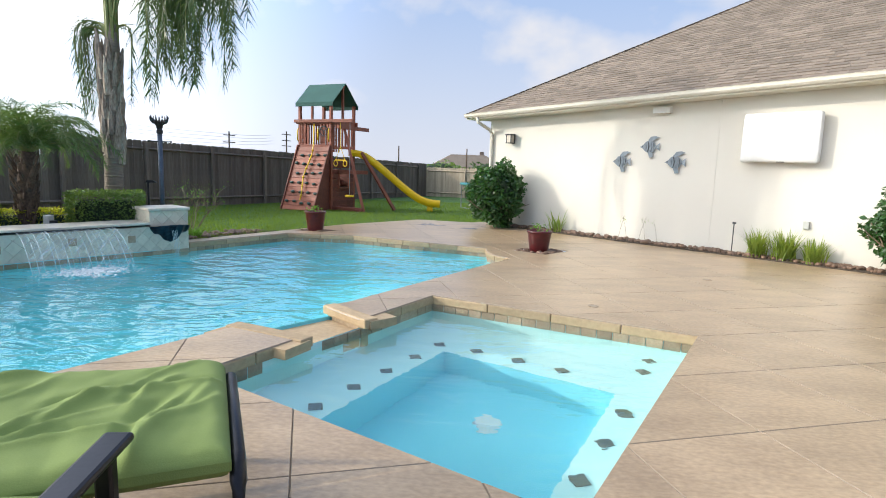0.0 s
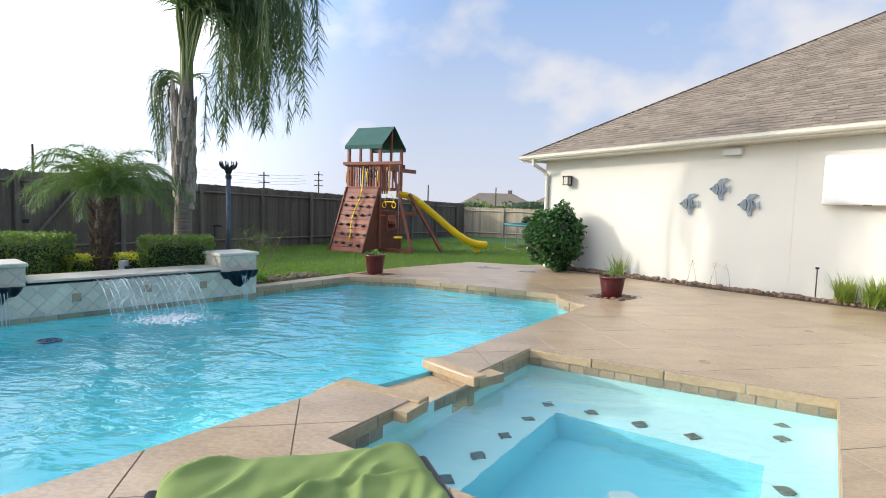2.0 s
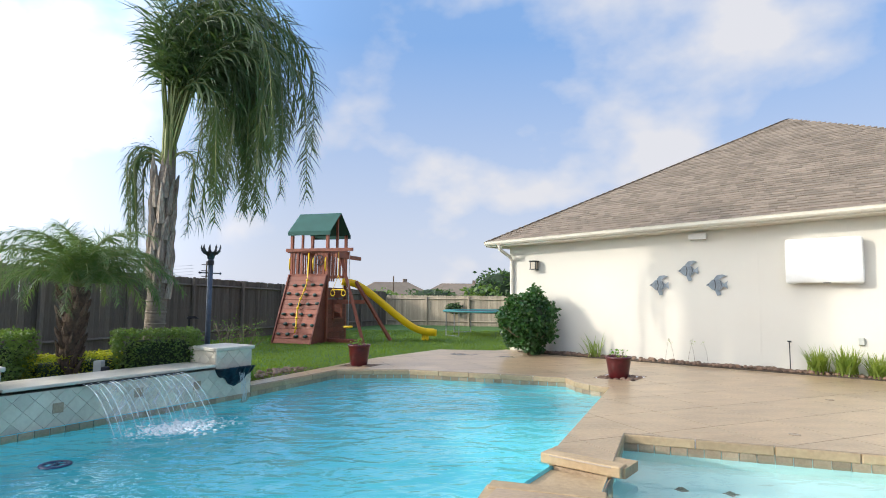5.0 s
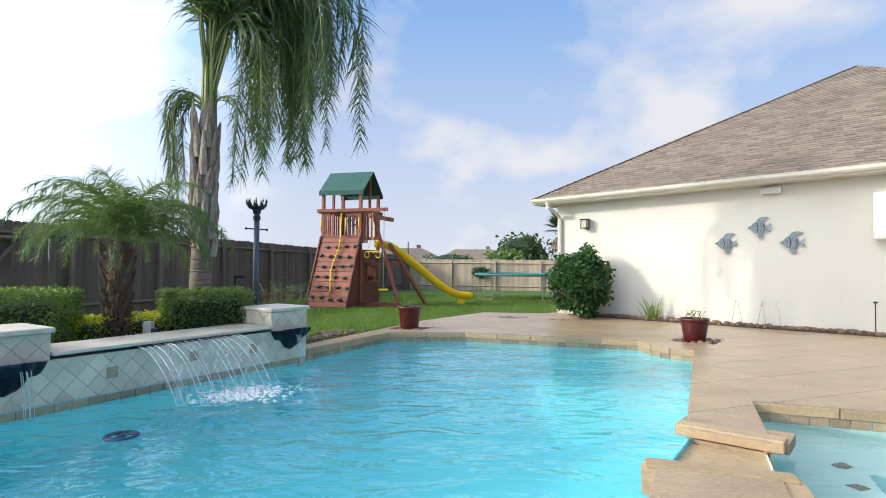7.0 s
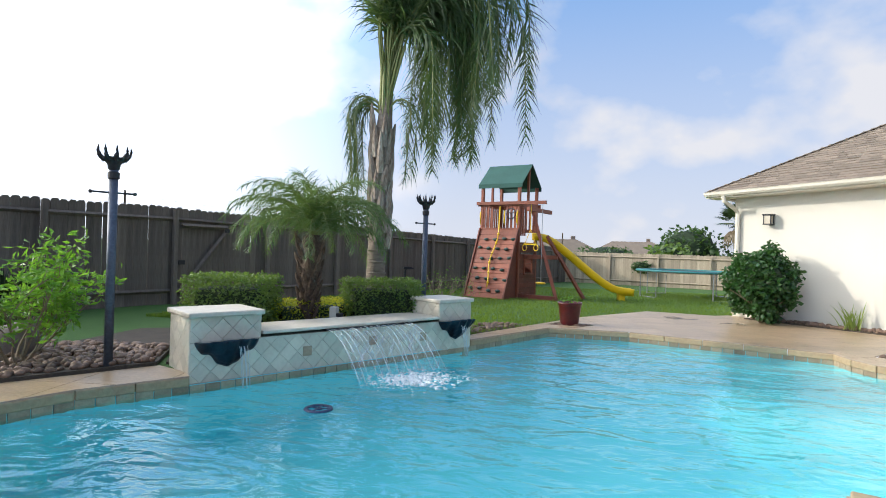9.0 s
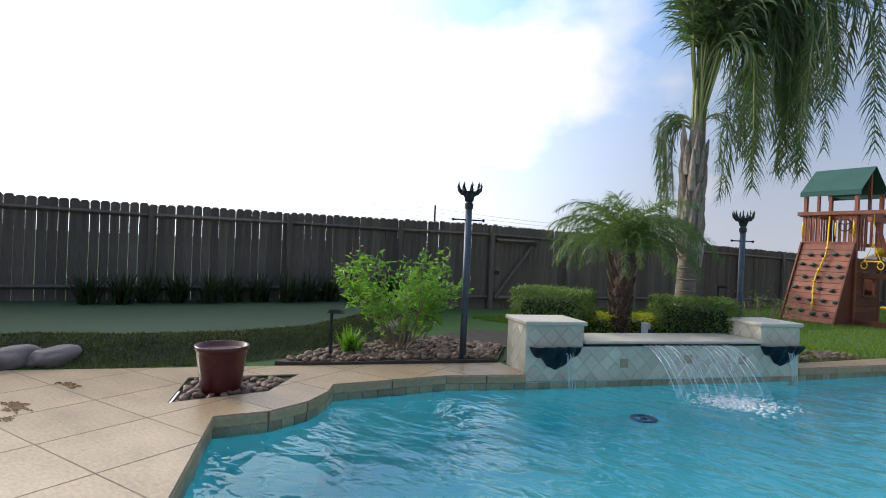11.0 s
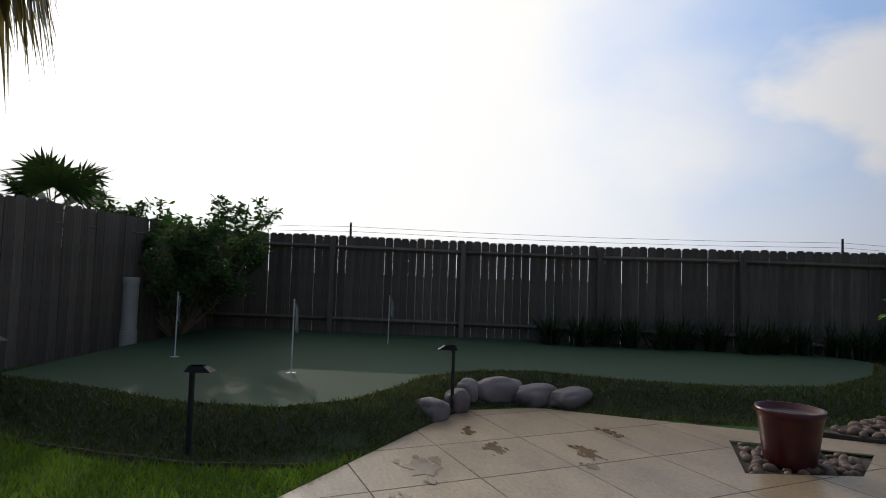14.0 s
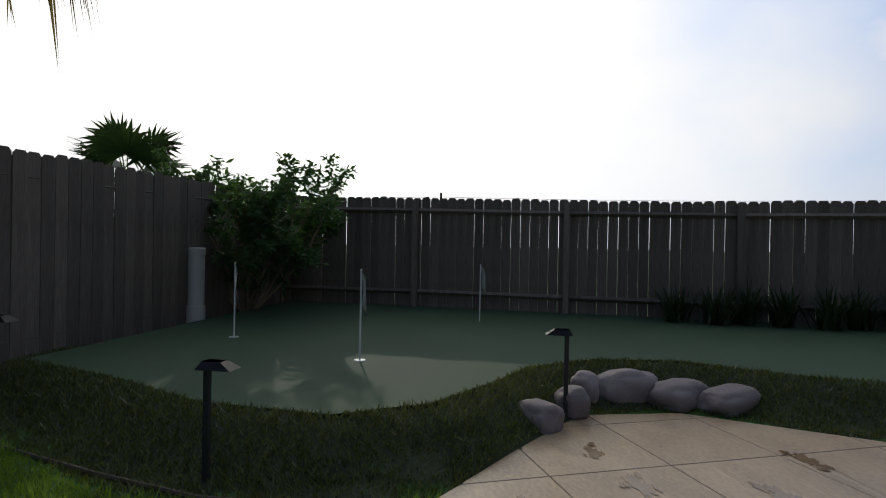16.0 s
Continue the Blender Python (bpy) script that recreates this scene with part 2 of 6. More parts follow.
def tube(bm, points, radii, sides=8, caps=True):
    """A tube along points with a radius at each."""
    pts = [Vector(p) for p in points]
    if not hasattr(radii, "__len__"):
        radii = [radii] * len(pts)
    rings, ref = [], Vector((0, 0, 1))
    for i, p in enumerate(pts):
        t = (pts[min(i + 1, len(pts) - 1)] - pts[max(i - 1, 0)]).normalized()
        r = ref if abs(t.dot(ref)) < 0.95 else Vector((1, 0, 0))
        a = t.cross(r).normalized()
        b = t.cross(a)
        rings.append([bm.verts.new(p + radii[i] * (math.cos(k * math.tau / sides) * a + math.sin(k * math.tau / sides) * b)) for k in range(sides)])
    for q, r in zip(rings, rings[1:]):
        for k in range(sides):
            bm.faces.new((q[k], q[(k + 1) % sides], r[(k + 1) % sides], r[k]))
    if caps:
        bm.faces.new(rings[0][::-1])
        bm.faces.new(rings[-1])
    bmesh.ops.recalc_face_normals(bm, faces=bm.faces)
    return bm


def lathe(profile, sides=28):
    """A turned body from (radius, height) pairs."""
    bm = bmesh.new()
    rings = [[bm.verts.new((max(r, 1e-4) * math.cos(k * math.tau / sides), max(r, 1e-4) * math.sin(k * math.tau / sides), z)) for k in range(sides)] for r, z in profile]
    for q, r in zip(rings, rings[1:]):
        for k in range(sides):
            bm.faces.new((q[k], q[(k + 1) % sides], r[(k + 1) % sides], r[k]))
    return bm


def prism(outline, z0, z1):
    """An upright prism over an outline."""
    bm = bmesh.new()
    lo = [bm.verts.new((x, y, z0)) for x, y in outline]
    hi = [bm.verts.new((x, y, z1)) for x, y in outline]
    k = len(lo)
    bm.faces.new(lo[::-1])
    bm.faces.new(hi)
    for i in range(k):
        bm.faces.new((lo[i], lo[(i + 1) % k], hi[(i + 1) % k], hi[i]))
    bmesh.ops.recalc_face_normals(bm, faces=bm.faces)
    return bm


def inside(x, y, outline):
    hit = False
    for (x0, y0), (x1, y1) in zip(outline, outline[1:] + outline[:1]):
        if (y0 > y) != (y1 > y) and x < (x1 - x0) * (y - y0) / (y1 - y0) + x0:
            hit = not hit
    return hit


def offset(outline, by):
    """The outline moved outwards (counter-clockwise outlines) by a distance, mitred."""
    out = []
    for i in range(len(outline)):
        a, b, c = (Vector(outline[(i + k) % len(outline)]) for k in (-1, 0, 1))
        n0 = Vector(((b - a).y, -(b - a).x)).normalized()
        n1 = Vector(((c - b).y, -(c - b).x)).normalized()
        m = (n0 + n1).normalized()
        out.append(tuple(b + m * by / max(0.5, m.dot(n0))))
    return out


# ---- plan ----
WATER = -0.15
POOL = [(-4.80, 9.20), (-7.05, 5.95), (-7.63, 5.21), (-8.13, 4.02), (-7.95, 3.80), (-7.80, 3.45), (-7.78, 3.05), (-7.95, 2.65),
        (-6.65, 1.65), (-5.70, 1.25), (-4.40, 1.55), (-3.45, 1.95), (-2.95, 2.62), (-2.51, 3.42), (-1.85, 4.60),
        (-1.30, 5.30), (0.66, 8.90), (0.42, 9.15), (0.30, 9.50), (0.28, 9.95), (-2.36, 11.03), (-3.70, 11.02)]
SPA = [(-0.35, 6.06), (-0.92, 4.95), (-1.27, 4.36), (-1.72, 3.45), (0.61, 2.08), (2.14, 4.95)]
DECK = [(-5.02, 9.36), (-3.09, 12.89), (-1.50, 14.87), (-0.10, 14.60), (0.25, 14.85), (9.0, 6.64), (9.0, -5.0), (-3.6, -5.0), (-8.02, -1.24), (-9.95, 0.50),
        (-10.62, 1.15), (-10.62, 1.95), (-9.26, 3.94), (-7.62, 6.27), (-7.20, 6.10), (-5.95, 8.10)]


GREEN = [(-11.6, -3.2), (-10.95, -2.25), (-10.25, -1.45), (-9.92, -0.62), (-10.12, -0.02), (-10.62, 0.48), (-11.15, 0.90), (-11.45, 1.60), (-11.35, 2.35),
         (-10.75, 3.05), (-10.25, 4.1), (-10.1, 5.2), (-10.6, 6.6), (-11.6, 8.0), (-12.75, 8.1), (-16.6, -1.75)]


def away(x, y, outline):
    """Distance from an outline, 0 inside."""
    if inside(x, y, outline):
        return 0.0
    best = 1e9
    for (x0, y0), (x1, y1) in zip(outline, outline[1:] + outline[:1]):
        dx, dy = x1 - x0, y1 - y0
        f = max(0.0, min(1.0, ((x - x0) * dx + (y - y0) * dy) / (dx * dx + dy * dy)))
        best = min(best, math.hypot(x - x0 - f * dx, y - y0 - f * dy))
    return best


def lawn_z(x, y):
    """Height of the turf: level by the deck, falling away to the far fence, raised at the putting green."""
    z = -0.015 - 0.013 * max(0.0, y - 11.0)
    if x < -8.3 and y < 9.5:
        f = max(0.0, 1.0 - away(x, y, GREEN) / 0.62)
        z += 0.25 * f * f * (3 - 2 * f)
    return z


# ---- ground ----
def grid_line(fine0, fine1, step, reach):
    a = list(np.arange(fine0, fine1 + 1e-6, step))
    d, lo, hi = step, [], []
    p, q = a[0], a[-1]
    while q < reach:
        d *= 1.5
        p, q = p - d, q + d
        lo.insert(0, p)
        hi.append(q)
    return lo + a + hi


def build_ground():
    xs, ys = grid_line(-20, 14, 0.25, 1800), grid_line(-9, 36, 0.25, 1800)
    hole = offset(DECK, -0.25) if sum((b[0] - a[0]) * (b[1] + a[1]) for a, b in zip(DECK, DECK[1:] + DECK[:1])) < 0 else offset(DECK, 0.25)
    verts, faces, k = [], [], len(ys)
    for x in xs:
        for y in ys:
            far = max(abs(x), abs(y)) > 45
            verts.append((x, y, -0.4 if far else (-2.2 if inside(x, y, POOL) or inside(x, y, SPA) else -0.13 if inside(x, y, DECK) else lawn_z(x, y) + 0.012 * noise.noise((x * 0.9, y * 0.9, 0)))))
    flags = [inside(v[0], v[1], hole) or inside(v[0], v[1], WALL_FOOT) for v in verts]
    wet = [inside(v[0], v[1], POOL) or inside(v[0], v[1], SPA) for v in verts]
    for i in range(len(xs) - 1):
        for j in range(k - 1):
            q = (i * k + j, (i + 1) * k + j, (i + 1) * k + j + 1, i * k + j + 1)
            if not all(flags[n] for n in q) and not any(wet[n] for n in q):
                faces.append(q)
    sheet_ob = pypart("ground", verts, faces, M_LAWN, smooth=True)
    sheet_ob.data.materials.append(M_TURF)
    for f in sheet_ob.data.polygons:
        if -17 < f.center.x < -8.3 and -5 < f.center.y < 9.2 and away(f.center.x, f.center.y, GREEN) < 0.66:
            f.material_index = 1
    tagged(sheet_ob, "mown green lawn that runs on to the horizon", "lawn", kind="structure")


WALL_FOOT = [(-4.86, 9.24), (-7.05, 6.0), (-7.5, 6.3), (-5.3, 9.5)]
build_ground()


# ---- pool and spa ----
def shell(name, outline, top, floor, slope_to, label):
    """A pool shell: upright sides, and a floor that deepens towards a point."""
    bm = bmesh.new()
    k = len(outline)
    hi = [bm.verts.new((x, y, top)) for x, y in outline]
    lo = [bm.verts.new((x, y, floor(x, y))) for x, y in outline]
    for i in range(k):
        bm.faces.new((hi[i], hi[(i + 1) % k], lo[(i + 1) % k], lo[i]))
    c = bm.verts.new((*slope_to, floor(*slope_to)))
    for i in range(k):
        bm.faces.new((lo[i], lo[(i + 1) % k], c))
    bmesh.ops.recalc_face_normals(bm, faces=bm.faces)
    ob = part(name, bm, M_PLASTER)
    return tagged(ob, label, "pool", kind="structure")


def pool_floor(x, y):
    d = 0.5 * (x + 3.2) + 0.85 * (y - 6.2)
    return -1.5 + 0.10 * d + (0.25 if y > 8.5 else 0.0)


shell("pool_shell", POOL, -0.09, pool_floor, (-3.6, 6.2), "pale aqua plaster swimming pool under clear water")


def build_spa():
    bm = bmesh.new()
    well = [(-0.14, 5.0), (-0.97, 3.38), (0.44, 2.53), (1.26, 4.24)]
    pit = [(0.15 + (x - 0.15) * 0.95, 3.8 + (y - 3.8) * 0.95) for x, y in well]
    rings = [[bm.verts.new((x, y, z)) for x, y in o] for o, z in
             (([SPA[0], SPA[3], SPA[4], SPA[5]], -0.09), ([SPA[0], SPA[3], SPA[4], SPA[5]], -0.55), (well, -0.56), (pit, -1.0))]
    for q, r in zip(rings, rings[1:3]):
        for i in range(4):
            bm.faces.new((q[i], q[(i + 1) % 4], r[(i + 1) % 4], r[i]))
    deep = [f for i in range(4) for f in [bm.faces.new((rings[2][i], rings[2][(i + 1) % 4], rings[3][(i + 1) % 4], rings[3][i]))]] + [bm.faces.new(rings[-1])]
    bmesh.ops.recalc_face_normals(bm, faces=bm.faces)
    # well faces take the copy with depth and shade in its colour
    for f in deep:
        f.material_index = 1
    spa = tagged(part("spa_shell", bm, M_SPAPLASTER), "square plaster spa with a bench round a deeper well", "spa", kind="structure")
    spa.data.materials.append(M_WELL)
    for x0, y0, x1, y1, count in ((-0.97, 3.71, -0.19, 5.18, 5), (0.17, 5.04, 0.90, 4.67, 3), (1.60, 4.73, 1.73, 5.0, 2), (0.78, 3.0, 1.24, 3.89, 3)):
        ang = math.degrees(math.atan2(y1 - y0, x1 - x0))
        for i in range(count):
            f = i / (count - 1)
            part("bench_tile", boxed((0.10, 0.10, 0.012), (x0 + (x1 - x0) * f, y0 + (y1 - y0) * f, -0.548), (0, 0, ang + 45), 0.003), M_MARK, spa)
    part("drain_cover", lathe([(0, 0.03), (0.10, 0.028), (0.12, 0.0)], 24), M_WHITE, spa).location = (0.26, 4.04, -1.0)


M_MARK = mat("slate_tile", (0.16, 0.17, 0.13), (0.09, 0.10, 0.08), 0.4, fine=40, coarse=8)
M_WHITE = mat("white_plastic", (0.75, 0.75, 0.72), (0.66, 0.66, 0.63), 0.45)
build_spa()


def water_mat(name, swell, tint):
    m = bpy.data.materials.new(name)
    m.use_nodes = True
    n, l = m.node_tree.nodes, m.node_tree.links
    b = n["Principled BSDF"]
    b.inputs["Base Color"].default_value = (*tint, 1)
    b.inputs["Roughness"].default_value, b.inputs["IOR"].default_value, b.inputs["Transmission Weight"].default_value = 0.0, 1.33, 1.0
    tc = n.new("ShaderNodeTexCoord")
    mp = n.new("ShaderNodeMapping")
    mp.inputs["Scale"].default_value, mp.inputs["Rotation"].default_value = (1, 1.7, 1), (0, 0, 0.5)
    l.new(tc.outputs["Object"], mp.inputs["Vector"])
    hs = []
    for s, d, k in ((1.5, 2, 0.80), (5.0, 2, 0.20)):
        t = n.new("ShaderNodeTexNoise")
        t.inputs["Scale"].default_value, t.inputs["Detail"].default_value, t.inputs["Distortion"].default_value = s, d, 0.6
        l.new(mp.outputs["Vector"], t.inputs["Vector"])
        mu = n.new("ShaderNodeMath")
        mu.operation = "MULTIPLY"
        mu.inputs[1].default_value = k
        l.new(t.outputs["Fac"], mu.inputs[0])
        hs.append(mu)
    ad = n.new("ShaderNodeMath")
    l.new(hs[0].outputs[0], ad.inputs[0])
    l.new(hs[1].outputs[0], ad.inputs[1])
    bp = n.new("ShaderNodeBump")
    bp.inputs["Strength"].default_value, bp.inputs["Distance"].default_value = 0.6, swell
    l.new(ad.outputs[0], bp.inputs["Height"])
    l.new(bp.outputs["Normal"], b.inputs["Normal"])
    return m


M_WATER, M_CALM = water_mat("water", 0.12, (0.60, 0.93, 0.97)), water_mat("calm_water", 0.03, (0.76, 0.96, 0.98))


def sheet(name, outline, z, material, label):
    bm = bmesh.new()
    f = bm.faces.new([bm.verts.new((x, y, z)) for x, y in outline])
    if f.normal.z < 0:
        f.normal_flip()
    bm.normal_update()
    for f in bm.faces:
        if f.normal.z < 0:
            f.normal_flip()
    bmesh.ops.triangulate(bm, faces=bm.faces)
    ob = tagged(part(name, bm, material), label, "water", kind="structure")
    ob.visible_shadow = False
    return ob


sheet("water", POOL, WATER, M_WATER, "clear rippled turquoise pool water")
sheet("spa_water", SPA, WATER, M_CALM, "clear still spa water level with the pool")


def edge_stones(owner, outline, closed, length, name, z0, z1, out0, out1, material, skip=()):
    """Stones along an edge, each its own piece: from out0 to out1 outside the outline."""
    k = len(outline)
    rest = bmesh.new()
    for i in range(k if closed else k - 1):
        if i in skip:
            continue
        a, b = Vector(outline[i]), Vector(outline[(i + 1) % k])
        d = b - a
        count = max(1, round(d.length / length))
        t = d.normalized()
        nrm = Vector((t.y, -t.x)) * ORIENT
        for c in range(count):
            p, q = a + d * (c / count) + t * 0.003, a + d * ((c + 1) / count) - t * 0.003
            m = (p + q) / 2 + nrm * (out0 + out1) / 2
            w = (q - p).length
            bm = boxed((w, out1 - out0, z1 - z0), (0, 0, 0), (0, 0, 0), min(0.012, (z1 - z0) / 5))
            ob = part(name, bm, material, owner)
            ob.matrix_basis = pose(m.x, m.y, (z0 + z1) / 2, 0, 0, math.degrees(math.atan2(t.y, t.x)))
    rest.free()


def area2(o):
    return sum(a[0] * b[1] - b[0] * a[1] for a, b in zip(o, o[1:] + o[:1]))


coping = thing("pool_coping", "tan cast stone coping round the pool and the spa", "coping", kind="structure")
for outline, skip, n_pieces in ((POOL, (0, 14), 0.62), (SPA, (1,), 0.62)):
    ORIENT = 1 if area2(outline) > 0 else -1
    edge_stones(coping, outline, True, n_pieces, "coping_stone", -0.100, -0.011, -0.026, 0.03, M_COPE, skip)


def tile_band(name, outline, top, label, skip=()):
    """The row of small waterline tiles, joined into one mesh."""
    verts, faces = [], []
    o = 1 if area2(outline) > 0 else -1
    for i in range(len(outline)):
        if i in skip:
            continue
        a, b = Vector(outline[i]), Vector(outline[(i + 1) % len(outline)])
        t = (b - a).normalized()
        nrm = Vector((t.y, -t.x)) * -o
        count = max(1, round((b - a).length / 0.155))
        for c in range(count):
            p, q = a.lerp(b, c / count) + t * 0.004, a.lerp(b, (c + 1) / count) - t * 0.004
            base = len(verts)
            for z in (top, top - 0.15):
                for s, out in ((p, 0.002), (q, 0.002), (q, 0.014), (p, 0.014)):
                    verts.append((s.x + nrm.x * out, s.y + nrm.y * out, z))
            faces += [tuple(base + n for n in f) for f in ((0, 1, 2, 3), (7, 6, 5, 4), (3, 2, 6, 7), (0, 3, 7, 4), (1, 5, 6, 2))]
    tagged(pypart(name, verts, faces, M_TILE), label, "tiles", kind="structure")


tile_band("pool_tiles", POOL, -0.098, "tan waterline tiles in the pool", (14,))
tile_band("spa_tiles", SPA, -0.098, "tan waterline tiles in the spa")
spill = thing("spillway", "low stone spillway between the spa and the pool", "spillway", kind="structure")
part("sill", prism([(-1.30, 5.30), (-1.85, 4.60), (-1.27, 4.36), (-0.92, 4.95)], -0.5, -0.125), M_COPE, spill)
for a, b in ((Vector((-1.30, 5.30)), Vector((-0.92, 4.95))), (Vector((-1.85, 4.60)), Vector((-1.27, 4.36)))):
    d = b - a
    o = Vector((-d.y, d.x)).normalized() * (0.05 if a.x > -1.5 else -0.05)
    if (o.y > 0) != (a.x > -1.5):
        o = -o
    c = (a + b) / 2 + o * 1.2
    part("end_stone", boxed((d.length + 0.20, 0.15, 0.090), (c.x, c.y, -0.037), (0, 0, math.degrees(math.atan2(d.y, d.x))), 0.012), M_COPE, spill)
    g = c + o.normalized() * 0.13
    part("end_bed", boxed((d.length + 0.24, 0.30, 0.08), (g.x, g.y, -0.052), (0, 0, math.degrees(math.atan2(d.y, d.x)))), M_COPE, spill)
    part("end_wall", boxed((d.length - 0.02, 0.08, 0.5), (c.x, c.y, -0.345), (0, 0, math.degrees(math.atan2(d.y, d.x)))), M_TILE, spill)


# ---- deck in scored slabs ----
def build_deck():
    bm = bmesh.new()
    sp = -0.020

    def ring(o, by):
        o = o if area2(o) > 0 else o[::-1]
        vs = [bm.verts.new((x, y, 0)) for x, y in (offset(o, by) if by else o)]
        return [bm.edges.new((vs[i], vs[(i + 1) % len(vs)])) for i in range(len(vs))]

    joined = POOL[:15] + SPA[2:] + SPA[:2] + POOL[15:]      # pool and spa are one opening, broken at the spillway
    edges = ring(DECK_OUT, 0) + ring(joined, sp)
    for bed in BEDS:
        edges += ring(bed, 0)
    bmesh.ops.triangle_fill(bm, edges=edges, use_beauty=True)
    holes = [joined, *BEDS, WALL_GAP]
    bad = []
    for f in bm.faces:
        c = f.calc_center_median()
        if not inside(c.x, c.y, DECK_OUT) or any(inside(c.x, c.y, h) for h in holes):
            bad.append(f)
    bmesh.ops.delete(bm, geom=bad, context="FACES")
    for ang, step, x0, x1 in ((7.2, 0.76, -30, -4.6), (17.5, 0.845, -4.6, 30)):
        for turn in (ang, ang + 90):
            nx, ny = -math.sin(radians(turn)), math.cos(radians(turn))
            for i in range(-22, 23):
                geom = [f for f in bm.faces if x0 <= f.calc_center_median().x < x1]
                es = {e for f in geom for e in f.edges}
                vs = {v for f in geom for v in f.verts}
                o = (-8.03 if x1 < 0 else 2.31, 0.77 if x1 < 0 else 4.10)
                bmesh.ops.bisect_plane(bm, geom=[*geom, *es, *vs], dist=1e-4, plane_co=(o[0] + nx * i * step, o[1] + ny * i * step, 0), plane_no=(nx, ny, 0))
    cells = {}
    for f in bm.faces:
        c = f.calc_center_median()
        ang, step, o = (7.2, 0.76, (-8.03, 0.77)) if c.x < -4.6 else (17.5, 0.845, (2.31, 4.10))
        ca, sa = math.cos(radians(ang)), math.sin(radians(ang))
        u, v = (c.x - o[0]) * ca + (c.y - o[1]) * sa, -(c.x - o[0]) * sa + (c.y - o[1]) * ca
        cells.setdefault((c.x < -4.6, math.floor(u / step), math.floor(v / step)), []).append([(p.co.x, p.co.y) for p in f.verts])
    bm.free()
    deck = thing("deck", "tan stamped concrete pool deck scored into square slabs", "deck", kind="structure")
    base = bmesh.new()
    for tris in cells.values():
        b2 = bmesh.new()
        for t in tris:
            b2.faces.new([b2.verts.new((x, y, 0)) for x, y in t])
        bmesh.ops.remove_doubles(b2, verts=b2.verts, dist=2e-4)
        for f in b2.faces:
            f.normal_update()
            if f.normal.z < 0:
                f.normal_flip()
        bmesh.ops.dissolve_limit(b2, angle_limit=0.02, verts=b2.verts, edges=b2.edges)
        bmesh.ops.inset_region(b2, faces=b2.faces, thickness=0.0055, depth=0.0, use_even_offset=True, use_boundary=True)
        rim = [f for f in b2.faces if any(e.is_boundary for e in f.edges)]
        for v in {v for f in rim for v in f.verts if v.is_boundary}:
            v.co.z = -0.010
        for f in rim:
            f.material_index = 1
        part("slab", b2, M_DECK, deck).data.materials.append(M_JOINT)


DECK_OUT = DECK
WALL_GAP = [(-4.80, 9.20), (-7.05, 5.95), (-7.62, 6.27), (-7.20, 6.10), (-5.95, 8.10), (-5.02, 9.36)]
BEDS = [[(-9.24, 3.12), (-8.52, 2.58), (-8.30, 3.40), (-8.68, 4.02)],
        [(0.72, 9.85), (1.25, 9.45), (1.72, 9.98), (1.22, 10.40)],
        [(-3.75, 11.45), (-3.10, 11.38), (-2.85, 11.72), (-3.50, 11.95)]]
build_deck()

# ---- house ----
HP, HD, HN = Vector((0.88, 14.28)), Vector((0.729, -0.685)).normalized(), Vector((-0.685, -0.729)).normalized()
HANG = math.degrees(math.atan2(HD.y, HD.x))


def hw(s, out=0.0, z=0.0):
    """A place along the house wall: s metres along, out from its face, z up."""
    p = HP + HD * s + HN * out
    return Vector((p.x, p.y, z))


def eave_z(s):
    return 2.72 + 0.029 * (s + 1.2)


def hbox(s, out, z, size, bevel=0.0):
    """A box on the wall: size along, out, up."""
    p = hw(s, out, z)
    return boxed(size, p, (0, 0, HANG), bevel)


def quad_solid(pts, thick):
    """A slab under four or three corner points."""
    bm = bmesh.new()
    hi = [bm.verts.new(p) for p in pts]
    lo = [bm.verts.new(Vector(p) - Vector((0, 0, thick))) for p in pts]
    k = len(hi)
    bm.faces.new(hi)
    bm.faces.new(lo[::-1])
    for i in range(k):
        bm.faces.new((lo[i], lo[(i + 1) % k], hi[(i + 1) % k], hi[i]))
    bmesh.ops.recalc_face_normals(bm, faces=bm.faces)
    return bm


S0, S1, SA, OVER, DEEP = -1.22, 10.94, 4.86, 0.45, 14.0
APEX = hw(SA, OVER - 6.16, 6.42)


